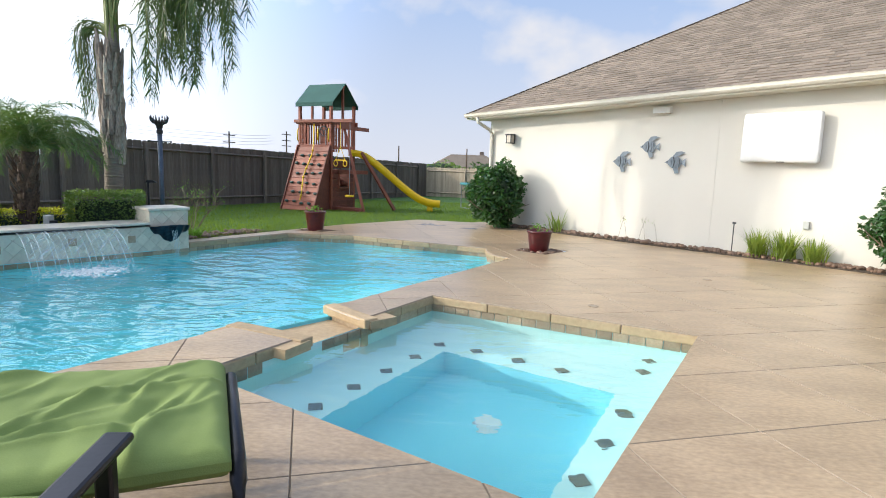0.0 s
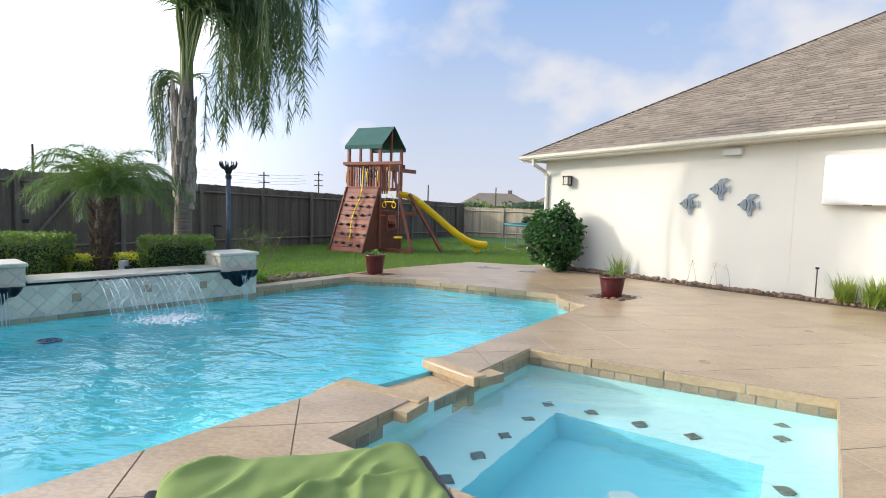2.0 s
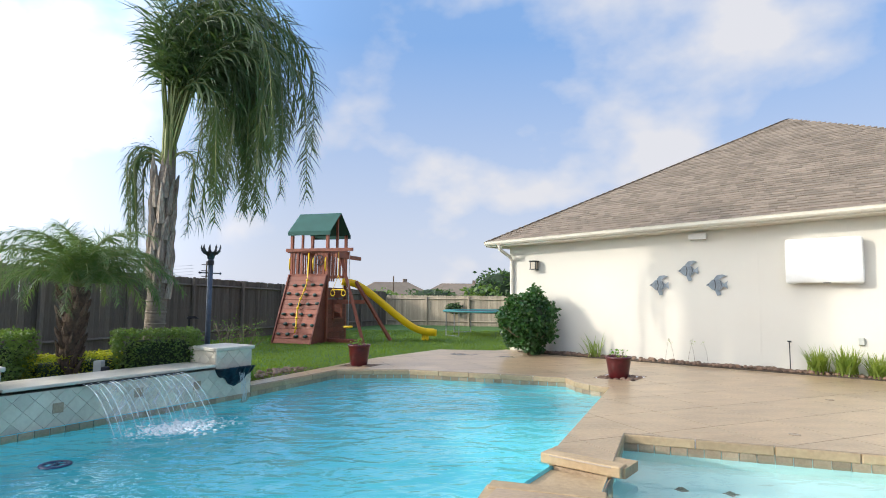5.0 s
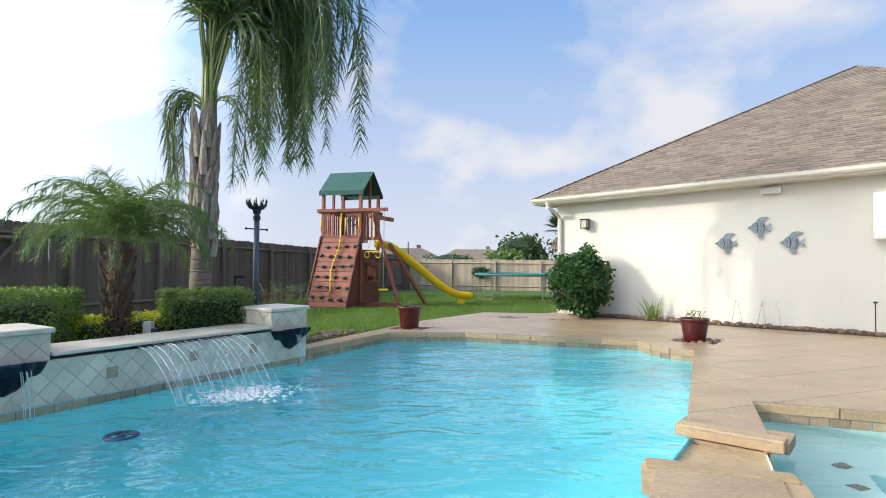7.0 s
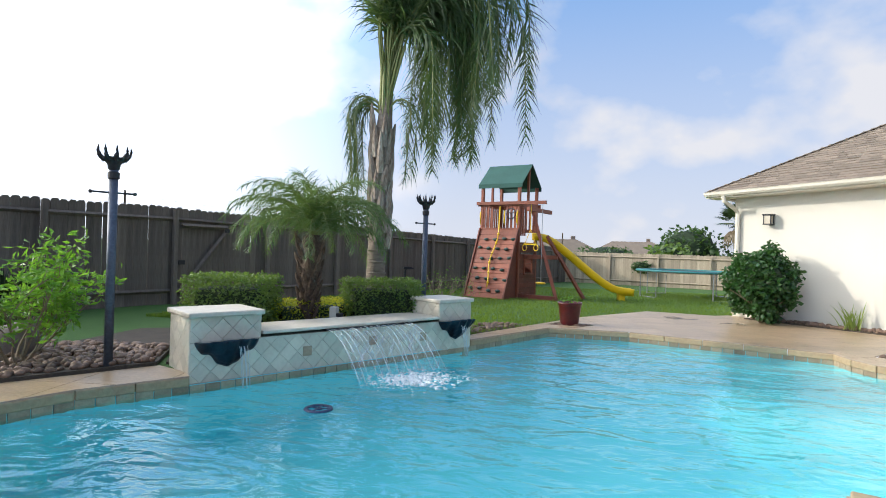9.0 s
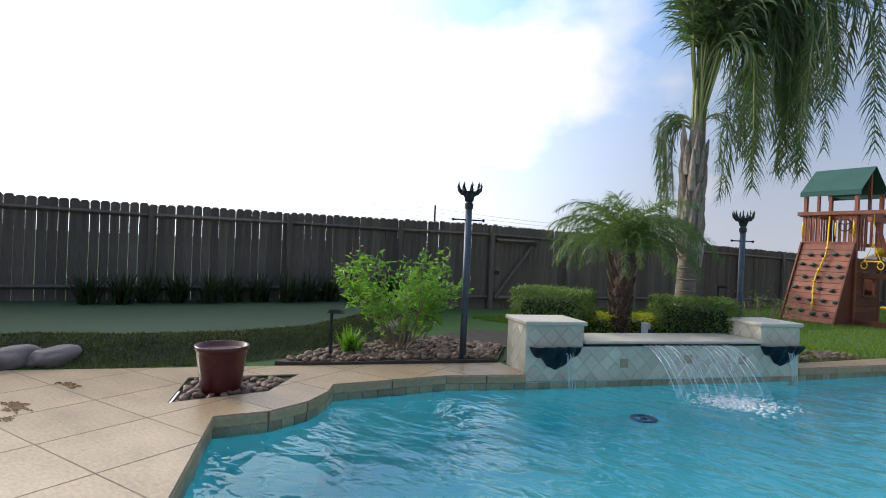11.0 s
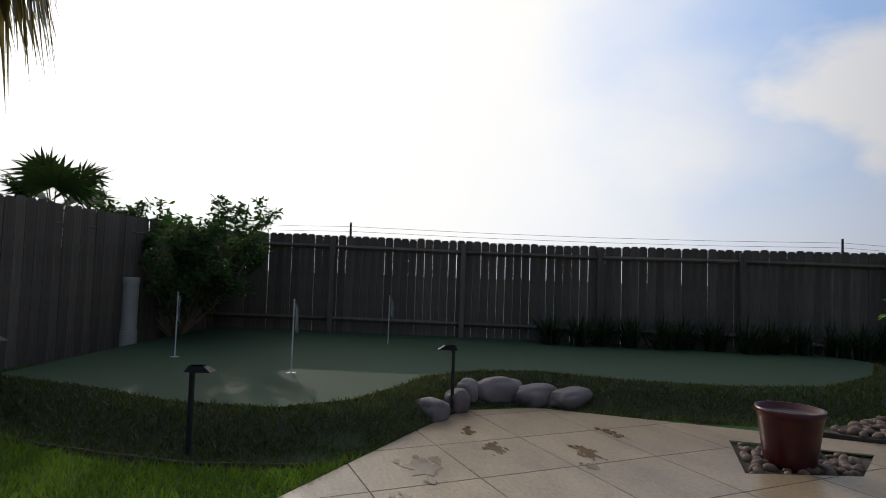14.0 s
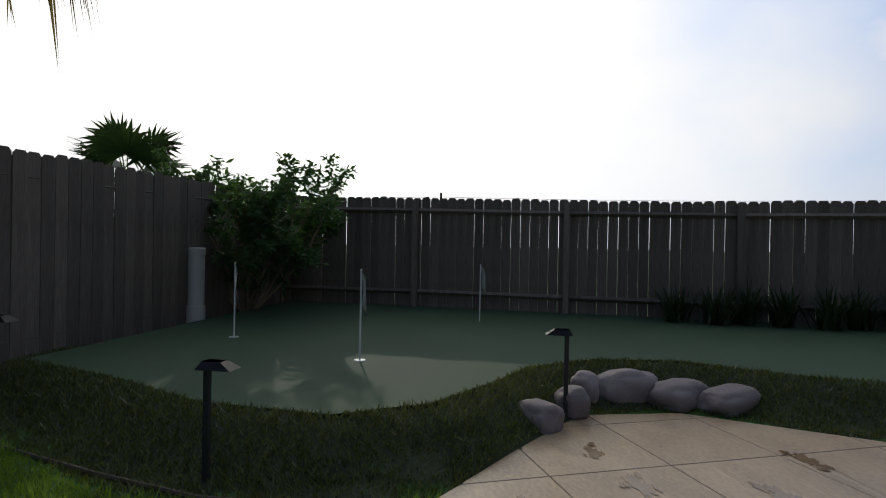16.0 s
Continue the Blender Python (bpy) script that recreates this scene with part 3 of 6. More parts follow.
def build_house():
    house = thing("house", "single storey cream stucco house with a brown hipped shingle roof", "house")
    bm = bmesh.new()
    for s0, s1 in ((S0 + OVER, 4.93 - 0.006), (4.93 + 0.006, S1 - OVER)):
        lo = [bm.verts.new(hw(s, o, -0.3)) for s, o in ((s0, 0), (s1, 0), (s1, -0.2), (s0, -0.2))]
        hi = [bm.verts.new(hw(s, o, eave_z(s) - 0.085)) for s, o in ((s0, 0), (s1, 0), (s1, -0.2), (s0, -0.2))]
        for i in range(4):
            bm.faces.new((lo[i], lo[(i + 1) % 4], hi[(i + 1) % 4], hi[i]))
        bm.faces.new(hi)
    bmesh.ops.recalc_face_normals(bm, faces=bm.faces)
    part("wall", bm, M_STUCCO, house)
    part("control_joint", hbox(4.93, -0.02, 1.3, (0.014, 0.03, 2.9)), M_STUCCO, house)
    for s in (S0 + OVER + 0.1, S1 - OVER - 0.1):
        part("side_wall", quad_solid([hw(s - 0.1, -0.2, eave_z(s) - 0.085), hw(s + 0.1, -0.2, eave_z(s) - 0.085), hw(s + 0.1, -DEEP, eave_z(s) - 0.085), hw(s - 0.1, -DEEP, eave_z(s) - 0.085)], 3.0), M_STUCCO, house)
    back = APEX + Vector((-HN.x, -HN.y, 0)) * (DEEP - 5)
    c0, c1 = hw(S0, OVER, eave_z(S0) + 0.03), hw(S1, OVER, eave_z(S1) + 0.03)
    b0, b1 = hw(S0, -DEEP, eave_z(S0) + 0.03), hw(S1, -DEEP, eave_z(S1) + 0.03)
    part("roof_deck", quad_solid([c0, c1, APEX], 0.10), M_SHINGLE, house)
    part("roof_deck", quad_solid([b0, c0, APEX, back], 0.10), M_SHINGLE, house)
    part("roof_deck", quad_solid([c1, b1, back, APEX], 0.10), M_SHINGLE, house)
    soff = [hw(S0, OVER, eave_z(S0) - 0.085), hw(S1, OVER, eave_z(S1) - 0.085), hw(S1, -0.05, eave_z(S1) - 0.085), hw(S0, -0.05, eave_z(S0) - 0.085)]
    part("soffit", quad_solid(soff, 0.02), M_TRIM, house)
    fas = [hw(S0, OVER, eave_z(S0) + 0.02), hw(S1, OVER, eave_z(S1) + 0.02), hw(S1, OVER - 0.03, eave_z(S1) + 0.02), hw(S0, OVER - 0.03, eave_z(S0) + 0.02)]
    part("fascia", quad_solid(fas, 0.105), M_TRIM, house)
    fas = [hw(S0, OVER, eave_z(S0) + 0.02), hw(S0 + 0.03, OVER, eave_z(S0) + 0.02), hw(S0 + 0.03, -DEEP, eave_z(S0) + 0.02), hw(S0, -DEEP, eave_z(S0) + 0.02)]
    part("fascia", quad_solid(fas, 0.105), M_TRIM, house)
    # gutter: a rolled trough along the eave
    bm = bmesh.new()
    prof = [(0.0, 0.02), (0.0, -0.070), (0.05, -0.074), (0.085, -0.035), (0.093, 0.010), (0.102, 0.025), (0.088, 0.028), (0.08, 0.010), (0.073, -0.032), (0.045, -0.062), (0.010, -0.062), (0.010, 0.02)]
    ends = [[bm.verts.new(hw(s, OVER + 0.002 + o, eave_z(s) + z)) for o, z in prof] for s in (S0, S1)]
    for i in range(len(prof)):
        j = (i + 1) % len(prof)
        bm.faces.new((ends[0][i], ends[1][i], ends[1][j], ends[0][j]))
    bm.faces.new(ends[0])
    bm.faces.new(ends[1][::-1])
    bmesh.ops.recalc_face_normals(bm, faces=bm.faces)
    part("gutter", bm, M_TRIM, house, "cream painted metal gutter")
    s = S0 + OVER + 0.09
    dp = [hw(s - 0.12, OVER + 0.04, eave_z(s) - 0.08), hw(s - 0.10, OVER + 0.02, eave_z(s) - 0.2), hw(s - 0.02, 0.14, eave_z(s) - 0.36), hw(s, 0.055, eave_z(s) - 0.46), hw(s, 0.05, 0.2), hw(s, 0.16, 0.08)]
    part("downspout", tube(bmesh.new(), dp, 0.045, 8), M_TRIM, house)
    return house, c0, c1


HOUSE, RC0, RC1 = build_house()


def shingle_rows():
    """Shingle tabs in courses over the front slope; the ones by the middle of the eave are pieces of their own, the rest one mesh."""
    up = (APEX - hw(SA, OVER, eave_z(SA) + 0.03))
    slope = up.length
    up.normalize()
    along = (RC1 - RC0).normalized()
    nrm = along.cross(up).normalized()
    if nrm.z < 0:
        nrm = -nrm
    verts, faces, rng, singles = [], [], random.Random(4), 0
    course, total = 0.135, (RC1 - RC0).length
    for r in range(int(slope / course)):
        v0 = r * course
        left, right = total * (v0 / slope) * 0.5, total - total * (v0 / slope) * 0.5
        x = left - rng.uniform(0, 0.3)
        while x < right:
            w = rng.choice((0.16, 0.24, 0.32, 0.20))
            a, b = max(x, left + 0.01), min(x + w - 0.006, right - 0.01)
            x += w
            if b - a < 0.03:
                continue
            h0 = 0.016 + rng.choice((0, 0, 0.006))
            low = v0 - rng.choice((0.0, 0.0, 0.012))
            p = [RC0 + along * u + up * v + nrm * h for u, v, h in ((a, low, h0), (b, low, h0), (b, low + course * 1.02, 0.007), (a, low + course * 1.02, 0.007), (a, low, 0.001), (b, low, 0.001))]
            f = [(0, 1, 2, 3), (4, 5, 1, 0), (4, 0, 3), (1, 5, 2)]
            if r < 8 and 4.2 < a < 9.5 and singles < 300:
                singles += 1
                pypart("shingle", p, f, M_SHINGLE_PIECE, HOUSE)
            else:
                base = len(verts)
                verts += p
                faces += [tuple(base + i for i in q) for q in f]
    ob = pypart("shingles", verts, faces, M_SHINGLE, HOUSE)
    tagged(ob, "brown grey laminated asphalt shingles", kind="stuff")
    rd = bmesh.new()
    n = int((APEX - RC0).length / 0.16)
    for i in range(n):
        c = RC0.lerp(APEX, (i + 0.5) / n) + Vector((0, 0, 0.008))
        q = (APEX - RC0).to_track_quat("X", "Z").to_matrix().to_4x4()
        bmesh.ops.create_cube(rd, size=1, matrix=Matrix.Translation(c) @ q @ pose(0, 0, 0, 0, 4, 0) @ Matrix.Diagonal((0.2, 0.17, 0.010, 1)))
    part("hip_ridge", rd, M_SHINGLE, HOUSE)


M_SHINGLE_PIECE = mat("asphalt_shingle_tab", (0.27, 0.218, 0.168), (0.165, 0.13, 0.098), 0.95, fine=120, coarse=0.9, bump=0.6, spread=0.9, objects=0.22)


# ---- fences ----
FENCE_A, FENCE_B = Vector((-16.7, -1.9)), Vector((-3.03, 32.7))     # west run
FENCE_C, FENCE_S = Vector((13.0, 26.3)), Vector((9.0, -12.1))        # far corner, south end
FENCE_E = Vector((13.0, -12.0))


def picket(h, w=0.1425, t=0.017):
    """A dog-eared board, foot at the origin."""
    bm = bmesh.new()
    o = [(-w / 2, 0), (w / 2, 0), (w / 2, h - 0.035), (w / 2 - 0.03, h), (-w / 2 + 0.03, h), (-w / 2, h - 0.035)]
    f = [bm.verts.new((x, -t / 2, z)) for x, z in o]
    b = [bm.verts.new((x, t / 2, z)) for x, z in o]
    bm.faces.new(f)
    bm.faces.new(b[::-1])
    for i in range(6):
        j = (i + 1) % 6
        bm.faces.new((f[j], f[i], b[i], b[j]))
    return bm


def fence_run(name, label, a, b, foot, top, single, side, wood):
    """Boards from a to b on the far side of posts and rails. foot(p), top(p): heights. single(p): boards that are pieces of their own."""
    fence = thing(name, label, "fence", "garden fence")
    d = b - a
    t = d.normalized()
    nrm = Vector((-t.y, t.x)) * side
    ang = math.degrees(math.atan2(t.y, t.x))
    rng, count = random.Random(len(name)), int(d.length / 0.146)
    shared = {}
    verts, faces = [], []
    for i in range(count):
        p = a + t * (i + 0.5) * 0.146
        z0, z1 = foot(p), top(p) + rng.uniform(-0.014, 0.014)
        h = round((z1 - z0) / 0.03) * 0.03
        if h not in shared:
            bm = picket(h)
            me = bpy.data.meshes.new("picket")
            bm.to_mesh(me)
            bm.free()
            shared[h] = finish(me, wood, False)
        gap = rng.uniform(-0.0025, 0.0025)
        m = pose(p.x + t.x * gap, p.y + t.y * gap, z1 - h, rng.uniform(-0.4, 0.4), rng.uniform(-0.10, 0.10), ang)
        if single(p):
            ob = new("picket", shared[h])
            ob.parent, ob.matrix_basis = fence, m
        else:
            base = len(verts)
            me = shared[h]
            verts += [tuple(m @ v.co) for v in me.vertices]
            faces += [tuple(base + k for k in f.vertices) for f in me.polygons]
    if verts:
        tagged(pypart("boarding", verts, faces, wood, fence), kind="stuff")
    posts = int(d.length / 2.4)
    for i in range(posts + 1):
        p = a + t * min(i * 2.4, d.length - 0.05) + nrm * 0.085
        part("post", boxed((0.09, 0.09, top(p) - foot(p) + 0.05), (p.x, p.y, (top(p) + foot(p)) / 2 - 0.08), (0, 0, ang), 0.006), wood, fence)
    for f in (0.15, 0.88):
        for i in range(posts):
            p, q = a + t * (i * 2.4 + 0.05) + nrm * 0.03, a + t * (i * 2.4 + 2.35) + nrm * 0.03
            zp, zq = foot(p) + (top(p) - foot(p)) * f, foot(q) + (top(q) - foot(q)) * f
            part("rail", tube(bmesh.new(), [(p.x, p.y, zp), (q.x, q.y, zq)], 0.042, 4), wood, fence)
    return fence, t, nrm, ang


def west_top(p):
    return 2.03 - 0.0205 * (p.y + 0.7) + 0.0012 * max(0, 12 - abs(p.y - 8)) + 0.2 * max(0.0, min(1.0, (p.y - 3.0) / 8.0)) ** 1.5


west, WT, WN, WANG = fence_run("fence_west", "tall weathered grey cedar board fence with dog-eared tops", FENCE_A, FENCE_B, lambda p: lawn_z(p.x, p.y) - 0.02, west_top, lambda p: p.y < 19, -1, M_FENCE)
far_d = (FENCE_C - FENCE_B)
fence_run("fence_far", "pale cedar board fence, coloured as if sunlit, at the end of the lawn", FENCE_B, FENCE_C, lambda p: lawn_z(p.x, p.y) - 0.02, lambda p: 1.36, lambda p: False, -1, M_PALEFENCE)
fence_run("fence_south", "tall dark weathered cedar board fence beside the putting green", FENCE_A, FENCE_S, lambda p: lawn_z(p.x, p.y) - 0.02, lambda p: 2.06, lambda p: p.x < -8.5, -1, M_FENCE)
fence_run("fence_east", "weathered cedar board fence behind the house", FENCE_E, FENCE_C, lambda p: -0.1, lambda p: 1.8, lambda p: False, 1, M_FENCE)
# the gate's frame on the west fence
g0, g1 = Vector((-11.36, 11.62)), Vector((-10.96, 12.64))
for i, (p, q) in enumerate((((g0, 0.25), (g1, 1.55)), ((g0, 1.62), (g1, 1.62)), ((g0, 0.25), (g1, 0.25)))):
    a, b = p[0] - WN * -0.09, q[0] - WN * -0.09
    part("gate_brace", tube(bmesh.new(), [(a.x, a.y, p[1]), (b.x, b.y, q[1])], 0.045, 4), M_FENCE, west)
for p, z in ((g1, 1.55), (g0, 0.85)):
    part("gate_hinge", boxed((0.14, 0.02, 0.09), (p.x + WN.x * 0.12, p.y + WN.y * 0.12, z), (0, 0, WANG), 0.004), M_IRON, west, "black iron hinge")

# ---- more materials ----
M_ROCK = mat("river_rock", (0.235, 0.145, 0.095), (0.10, 0.06, 0.04), 0.6, fine=30, coarse=5, bump=0.25, objects=0.35, spread=0.8)
M_PEBBLE = mat("river_pebble", (0.235, 0.145, 0.095), (0.10, 0.06, 0.04), 0.6, fine=30, coarse=5, bump=0.25, island=0.4, spread=0.8)
M_BOULDER = mat("granite_boulder", (0.27, 0.22, 0.205), (0.16, 0.13, 0.125), 0.75, fine=26, coarse=3, bump=0.5, objects=0.2, spread=0.8)
M_POT = mat("red_glaze", (0.10, 0.010, 0.011), (0.055, 0.006, 0.007), 0.30, fine=14, coarse=5, bump=0.08)
M_BLUE = mat("blue_grey_metal", (0.10, 0.125, 0.17), (0.06, 0.075, 0.105), 0.5, 0.4, fine=40, coarse=5)
M_PATINA = mat("verdigris_bronze", (0.05, 0.10, 0.135), (0.015, 0.025, 0.035), 0.4, 0.4, fine=22, coarse=7, bump=0.6, spread=0.7, bump_dist=0.01)
M_CEDAR = mat("stained_cedar", (0.30, 0.085, 0.042), (0.18, 0.048, 0.026), 0.55, fine=16, coarse=2.5, bump=0.3, spread=0.7, objects=0.18, stretch=(3, 3, 0.8))
M_CEDAR2 = mat("dark_stained_cedar", (0.20, 0.050, 0.028), (0.12, 0.03, 0.018), 0.6, fine=16, coarse=2.5, bump=0.3, objects=0.15)
M_YELLOW = mat("yellow_plastic", (0.80, 0.52, 0.01), (0.72, 0.45, 0.01), 0.35, fine=20, coarse=2, bump=0.05)
M_CANVAS = mat("green_canvas", (0.028, 0.105, 0.088), (0.018, 0.072, 0.06), 0.8, fine=90, coarse=2, bump=0.3)
M_HOLD = mat("dark_green_hold", (0.02, 0.06, 0.05), (0.012, 0.04, 0.035), 0.5)
M_CUSHION = mat("lime_cushion", (0.20, 0.265, 0.075), (0.14, 0.195, 0.052), 0.9, fine=220, coarse=4, bump=0.25, spread=0.9)
M_FRAME = mat("dark_bronze_frame", (0.022, 0.019, 0.022), (0.012, 0.011, 0.013), 0.35, 0.5, fine=60, coarse=4, bump=0.05)
M_BARK = mat("palm_bark", (0.30, 0.255, 0.205), (0.15, 0.12, 0.095), 0.95, fine=9, coarse=3, bump=0.9, spread=0.8, stretch=(1, 1, 4), bump_dist=0.02)
M_BOOT = mat("palm_boot", (0.47, 0.41, 0.34), (0.13, 0.085, 0.055), 0.95, fine=18, coarse=3, bump=0.7, objects=0.25, stretch=(4, 4, 0.7))
M_DARKBARK = mat("rough_bark", (0.15, 0.10, 0.065), (0.055, 0.035, 0.025), 0.95, fine=30, coarse=5, bump=1.0, objects=0.3, bump_dist=0.02)
M_RACHIS = mat("palm_stem", (0.25, 0.27, 0.09), (0.16, 0.19, 0.06), 0.6)
M_FROND = leaf_mat("palm_leaf", (0.075, 0.125, 0.045), (0.035, 0.07, 0.026), 0.22, 0.32)
M_FANLEAF = leaf_mat("fan_palm_leaf", (0.05, 0.085, 0.03), (0.025, 0.05, 0.018), 0.12)
M_FROND2 = leaf_mat("date_palm_leaf", (0.105, 0.165, 0.06), (0.05, 0.09, 0.035), 0.3)
M_DEAD = leaf_mat("dry_palm_leaf", (0.20, 0.15, 0.08), (0.11, 0.08, 0.045), 0.2)
M_HEDGE = leaf_mat("hedge_leaf", (0.125, 0.20, 0.05), (0.055, 0.10, 0.025), 0.3)
M_LIME = leaf_mat("lime_hedge_leaf", (0.42, 0.42, 0.03), (0.22, 0.27, 0.02), 0.3)
M_SHRUB = leaf_mat("bright_shrub_leaf", (0.125, 0.26, 0.035), (0.08, 0.18, 0.025), 0.4)
M_IVY = leaf_mat("glossy_bush_leaf", (0.045, 0.12, 0.03), (0.018, 0.06, 0.014), 0.2, 0.3)
M_TREE = leaf_mat("dark_tree_leaf", (0.05, 0.10, 0.03), (0.025, 0.055, 0.016), 0.3)
M_DARKSTRAP = leaf_mat("dark_strap_leaf", (0.035, 0.055, 0.022), (0.015, 0.028, 0.01), 0.15)
M_STRAP = leaf_mat("strap_leaf", (0.22, 0.28, 0.06), (0.10, 0.16, 0.035), 0.35)
M_BLADE = leaf_mat("grass_blade", (0.115, 0.18, 0.022), (0.052, 0.095, 0.012), 0.45, 0.5, 0.45)
M_TURFB = leaf_mat("turf_fibre", (0.088, 0.102, 0.03), (0.042, 0.055, 0.016), 0.25, 0.36, 0.5)
M_TWIG = mat("twig", (0.27, 0.21, 0.14), (0.16, 0.12, 0.08), 0.9)
M_GALV = mat("grey_steel", (0.35, 0.36, 0.38), (0.26, 0.27, 0.29), 0.4, 0.8)
M_TEAL = mat("teal_pad", (0.03, 0.20, 0.20), (0.02, 0.14, 0.15), 0.6)
M_FLAG = mat("white_cloth", (0.62, 0.62, 0.58), (0.50, 0.50, 0.47), 0.85)
M_PVC = mat("grey_pvc", (0.50, 0.51, 0.47), (0.42, 0.43, 0.40), 0.5)
M_SILVER = mat("brushed_silver", (0.31, 0.35, 0.38), (0.15, 0.18, 0.21), 0.4, 0.4, fine=60, coarse=9)
M_COVER = mat("white_vinyl", (0.80, 0.80, 0.77), (0.72, 0.72, 0.69), 0.5, fine=8, coarse=2, bump=0.25, bump_dist=0.012)
M_BLUEDISC = mat("blue_plastic", (0.008, 0.03, 0.10), (0.005, 0.015, 0.05), 0.4)
M_GLASS = mat("frosted_lamp_glass", (0.55, 0.50, 0.40), (0.45, 0.40, 0.32), 0.2)
M_FARWALL = mat("brown_house_wall", (0.25, 0.19, 0.15), None, 0.9)
M_FOAM = mat("white_foam", (0.66, 0.71, 0.73), (0.52, 0.60, 0.63), 0.4, fine=60, coarse=12)


def falling_water():
    m = bpy.data.materials.new("falling_water")
    m.use_nodes = True
    n, l = m.node_tree.nodes, m.node_tree.links
    b, tr, ms, tx = n["Principled BSDF"], n.new("ShaderNodeBsdfTransparent"), n.new("ShaderNodeMixShader"), n.new("ShaderNodeTexNoise")
    b.inputs["Base Color"].default_value, b.inputs["Roughness"].default_value = (0.85, 0.9, 0.92, 1), 0.15
    mp, tc, rg = n.new("ShaderNodeMapping"), n.new("ShaderNodeTexCoord"), n.new("ShaderNodeMapRange")
    mp.inputs["Scale"].default_value, mp.inputs["Rotation"].default_value = (16, 2, 2), (0, 0, -0.946)
    l.new(tc.outputs["Object"], mp.inputs["Vector"])
    l.new(mp.outputs["Vector"], tx.inputs["Vector"])
    tx.inputs["Scale"].default_value = 2.0
    rg.inputs["From Min"].default_value, rg.inputs["From Max"].default_value, rg.inputs["To Min"].default_value, rg.inputs["To Max"].default_value = 0.45, 0.8, 0.04, 0.42
    l.new(tx.outputs["Fac"], rg.inputs["Value"])
    l.new(rg.outputs["Result"], ms.inputs["Fac"])
    l.new(tr.outputs["BSDF"], ms.inputs[1])
    l.new(b.outputs["BSDF"], ms.inputs[2])
    l.new(ms.outputs["Shader"], n["Material Output"].inputs["Surface"])
    return m


M_FALL = falling_water()


# ---- plant and stone kit ----
def leaf_cloud(count, at, radii, size, seed, slim=0.45, flat_top=False, hang=0.0, boxy=False, core=0.55):
    """Many small folded leaves in a lumpy volume. Returns verts and faces."""
    rng = np.random.default_rng(seed)
    if boxy:
        p = rng.uniform(-1, 1, (count, 3))
        k = rng.integers(0, 3, count)
        push = rng.random(count) < 0.75
        p[np.arange(count)[push], k[push]] = np.sign(p[np.arange(count)[push], k[push]]) * rng.uniform(0.86, 1.04, push.sum())
    else:
        d = rng.normal(size=(count, 3))
        d /= np.linalg.norm(d, axis=1)[:, None]
        lump = 1 + 0.16 * np.sin(d[:, 0] * 5 + seed) * np.cos(d[:, 1] * 4 + 2 * seed) + 0.12 * np.sin(d[:, 2] * 7 + d[:, 0] * 6)
        p = d * (rng.random(count)[:, None] ** 0.4 * (1 - core) + core * rng.random(count)[:, None] ** 0.2) * lump[:, None]
        if flat_top:
            p[:, 2] = np.minimum(p[:, 2], 0.8)
    p = p * np.array(radii) + np.array(at)
    a = rng.normal(size=(count, 3))
    a[:, 2] = a[:, 2] * 0.6 - hang
    a /= np.linalg.norm(a, axis=1)[:, None]
    b = np.cross(a, rng.normal(size=(count, 3)))
    b /= np.linalg.norm(b, axis=1)[:, None]
    c = np.cross(a, b)
    s = size * rng.uniform(0.6, 1.25, count)[:, None]
    v = np.stack([p, p + a * s * 0.5 + b * s * slim * 0.5 + c * s * 0.1, p + a * s, p + a * s * 0.5 - b * s * slim * 0.5 + c * s * 0.1], 1).reshape(-1, 3)
    i = np.arange(count)[:, None] * 4
    f = np.concatenate([i + [0, 1, 2], i + [0, 2, 3]])
    return v.tolist(), f.tolist()


def blades(count, place, height, width, seed, lean=0.5):
    """Upright grass blades, three corners each; place(rng, n) gives n rows of x, y, z."""
    rng = np.random.default_rng(seed)
    p = place(rng, count)
    n = len(p)
    ang = rng.uniform(0, math.tau, n)
    h = height * rng.uniform(0.5, 1.2, n)
    w = width
    dx, dy = np.cos(ang) * w, np.sin(ang) * w
    lx, ly = rng.normal(0, lean, n) * h, rng.normal(0, lean, n) * h
    v = np.stack([p + np.stack([dx, dy, 0 * h], 1), p - np.stack([dx, dy, 0 * h], 1), p + np.stack([lx, ly, h], 1)], 1).reshape(-1, 3)
    return v.tolist(), (np.arange(n)[:, None] * 3 + [0, 1, 2]).tolist()


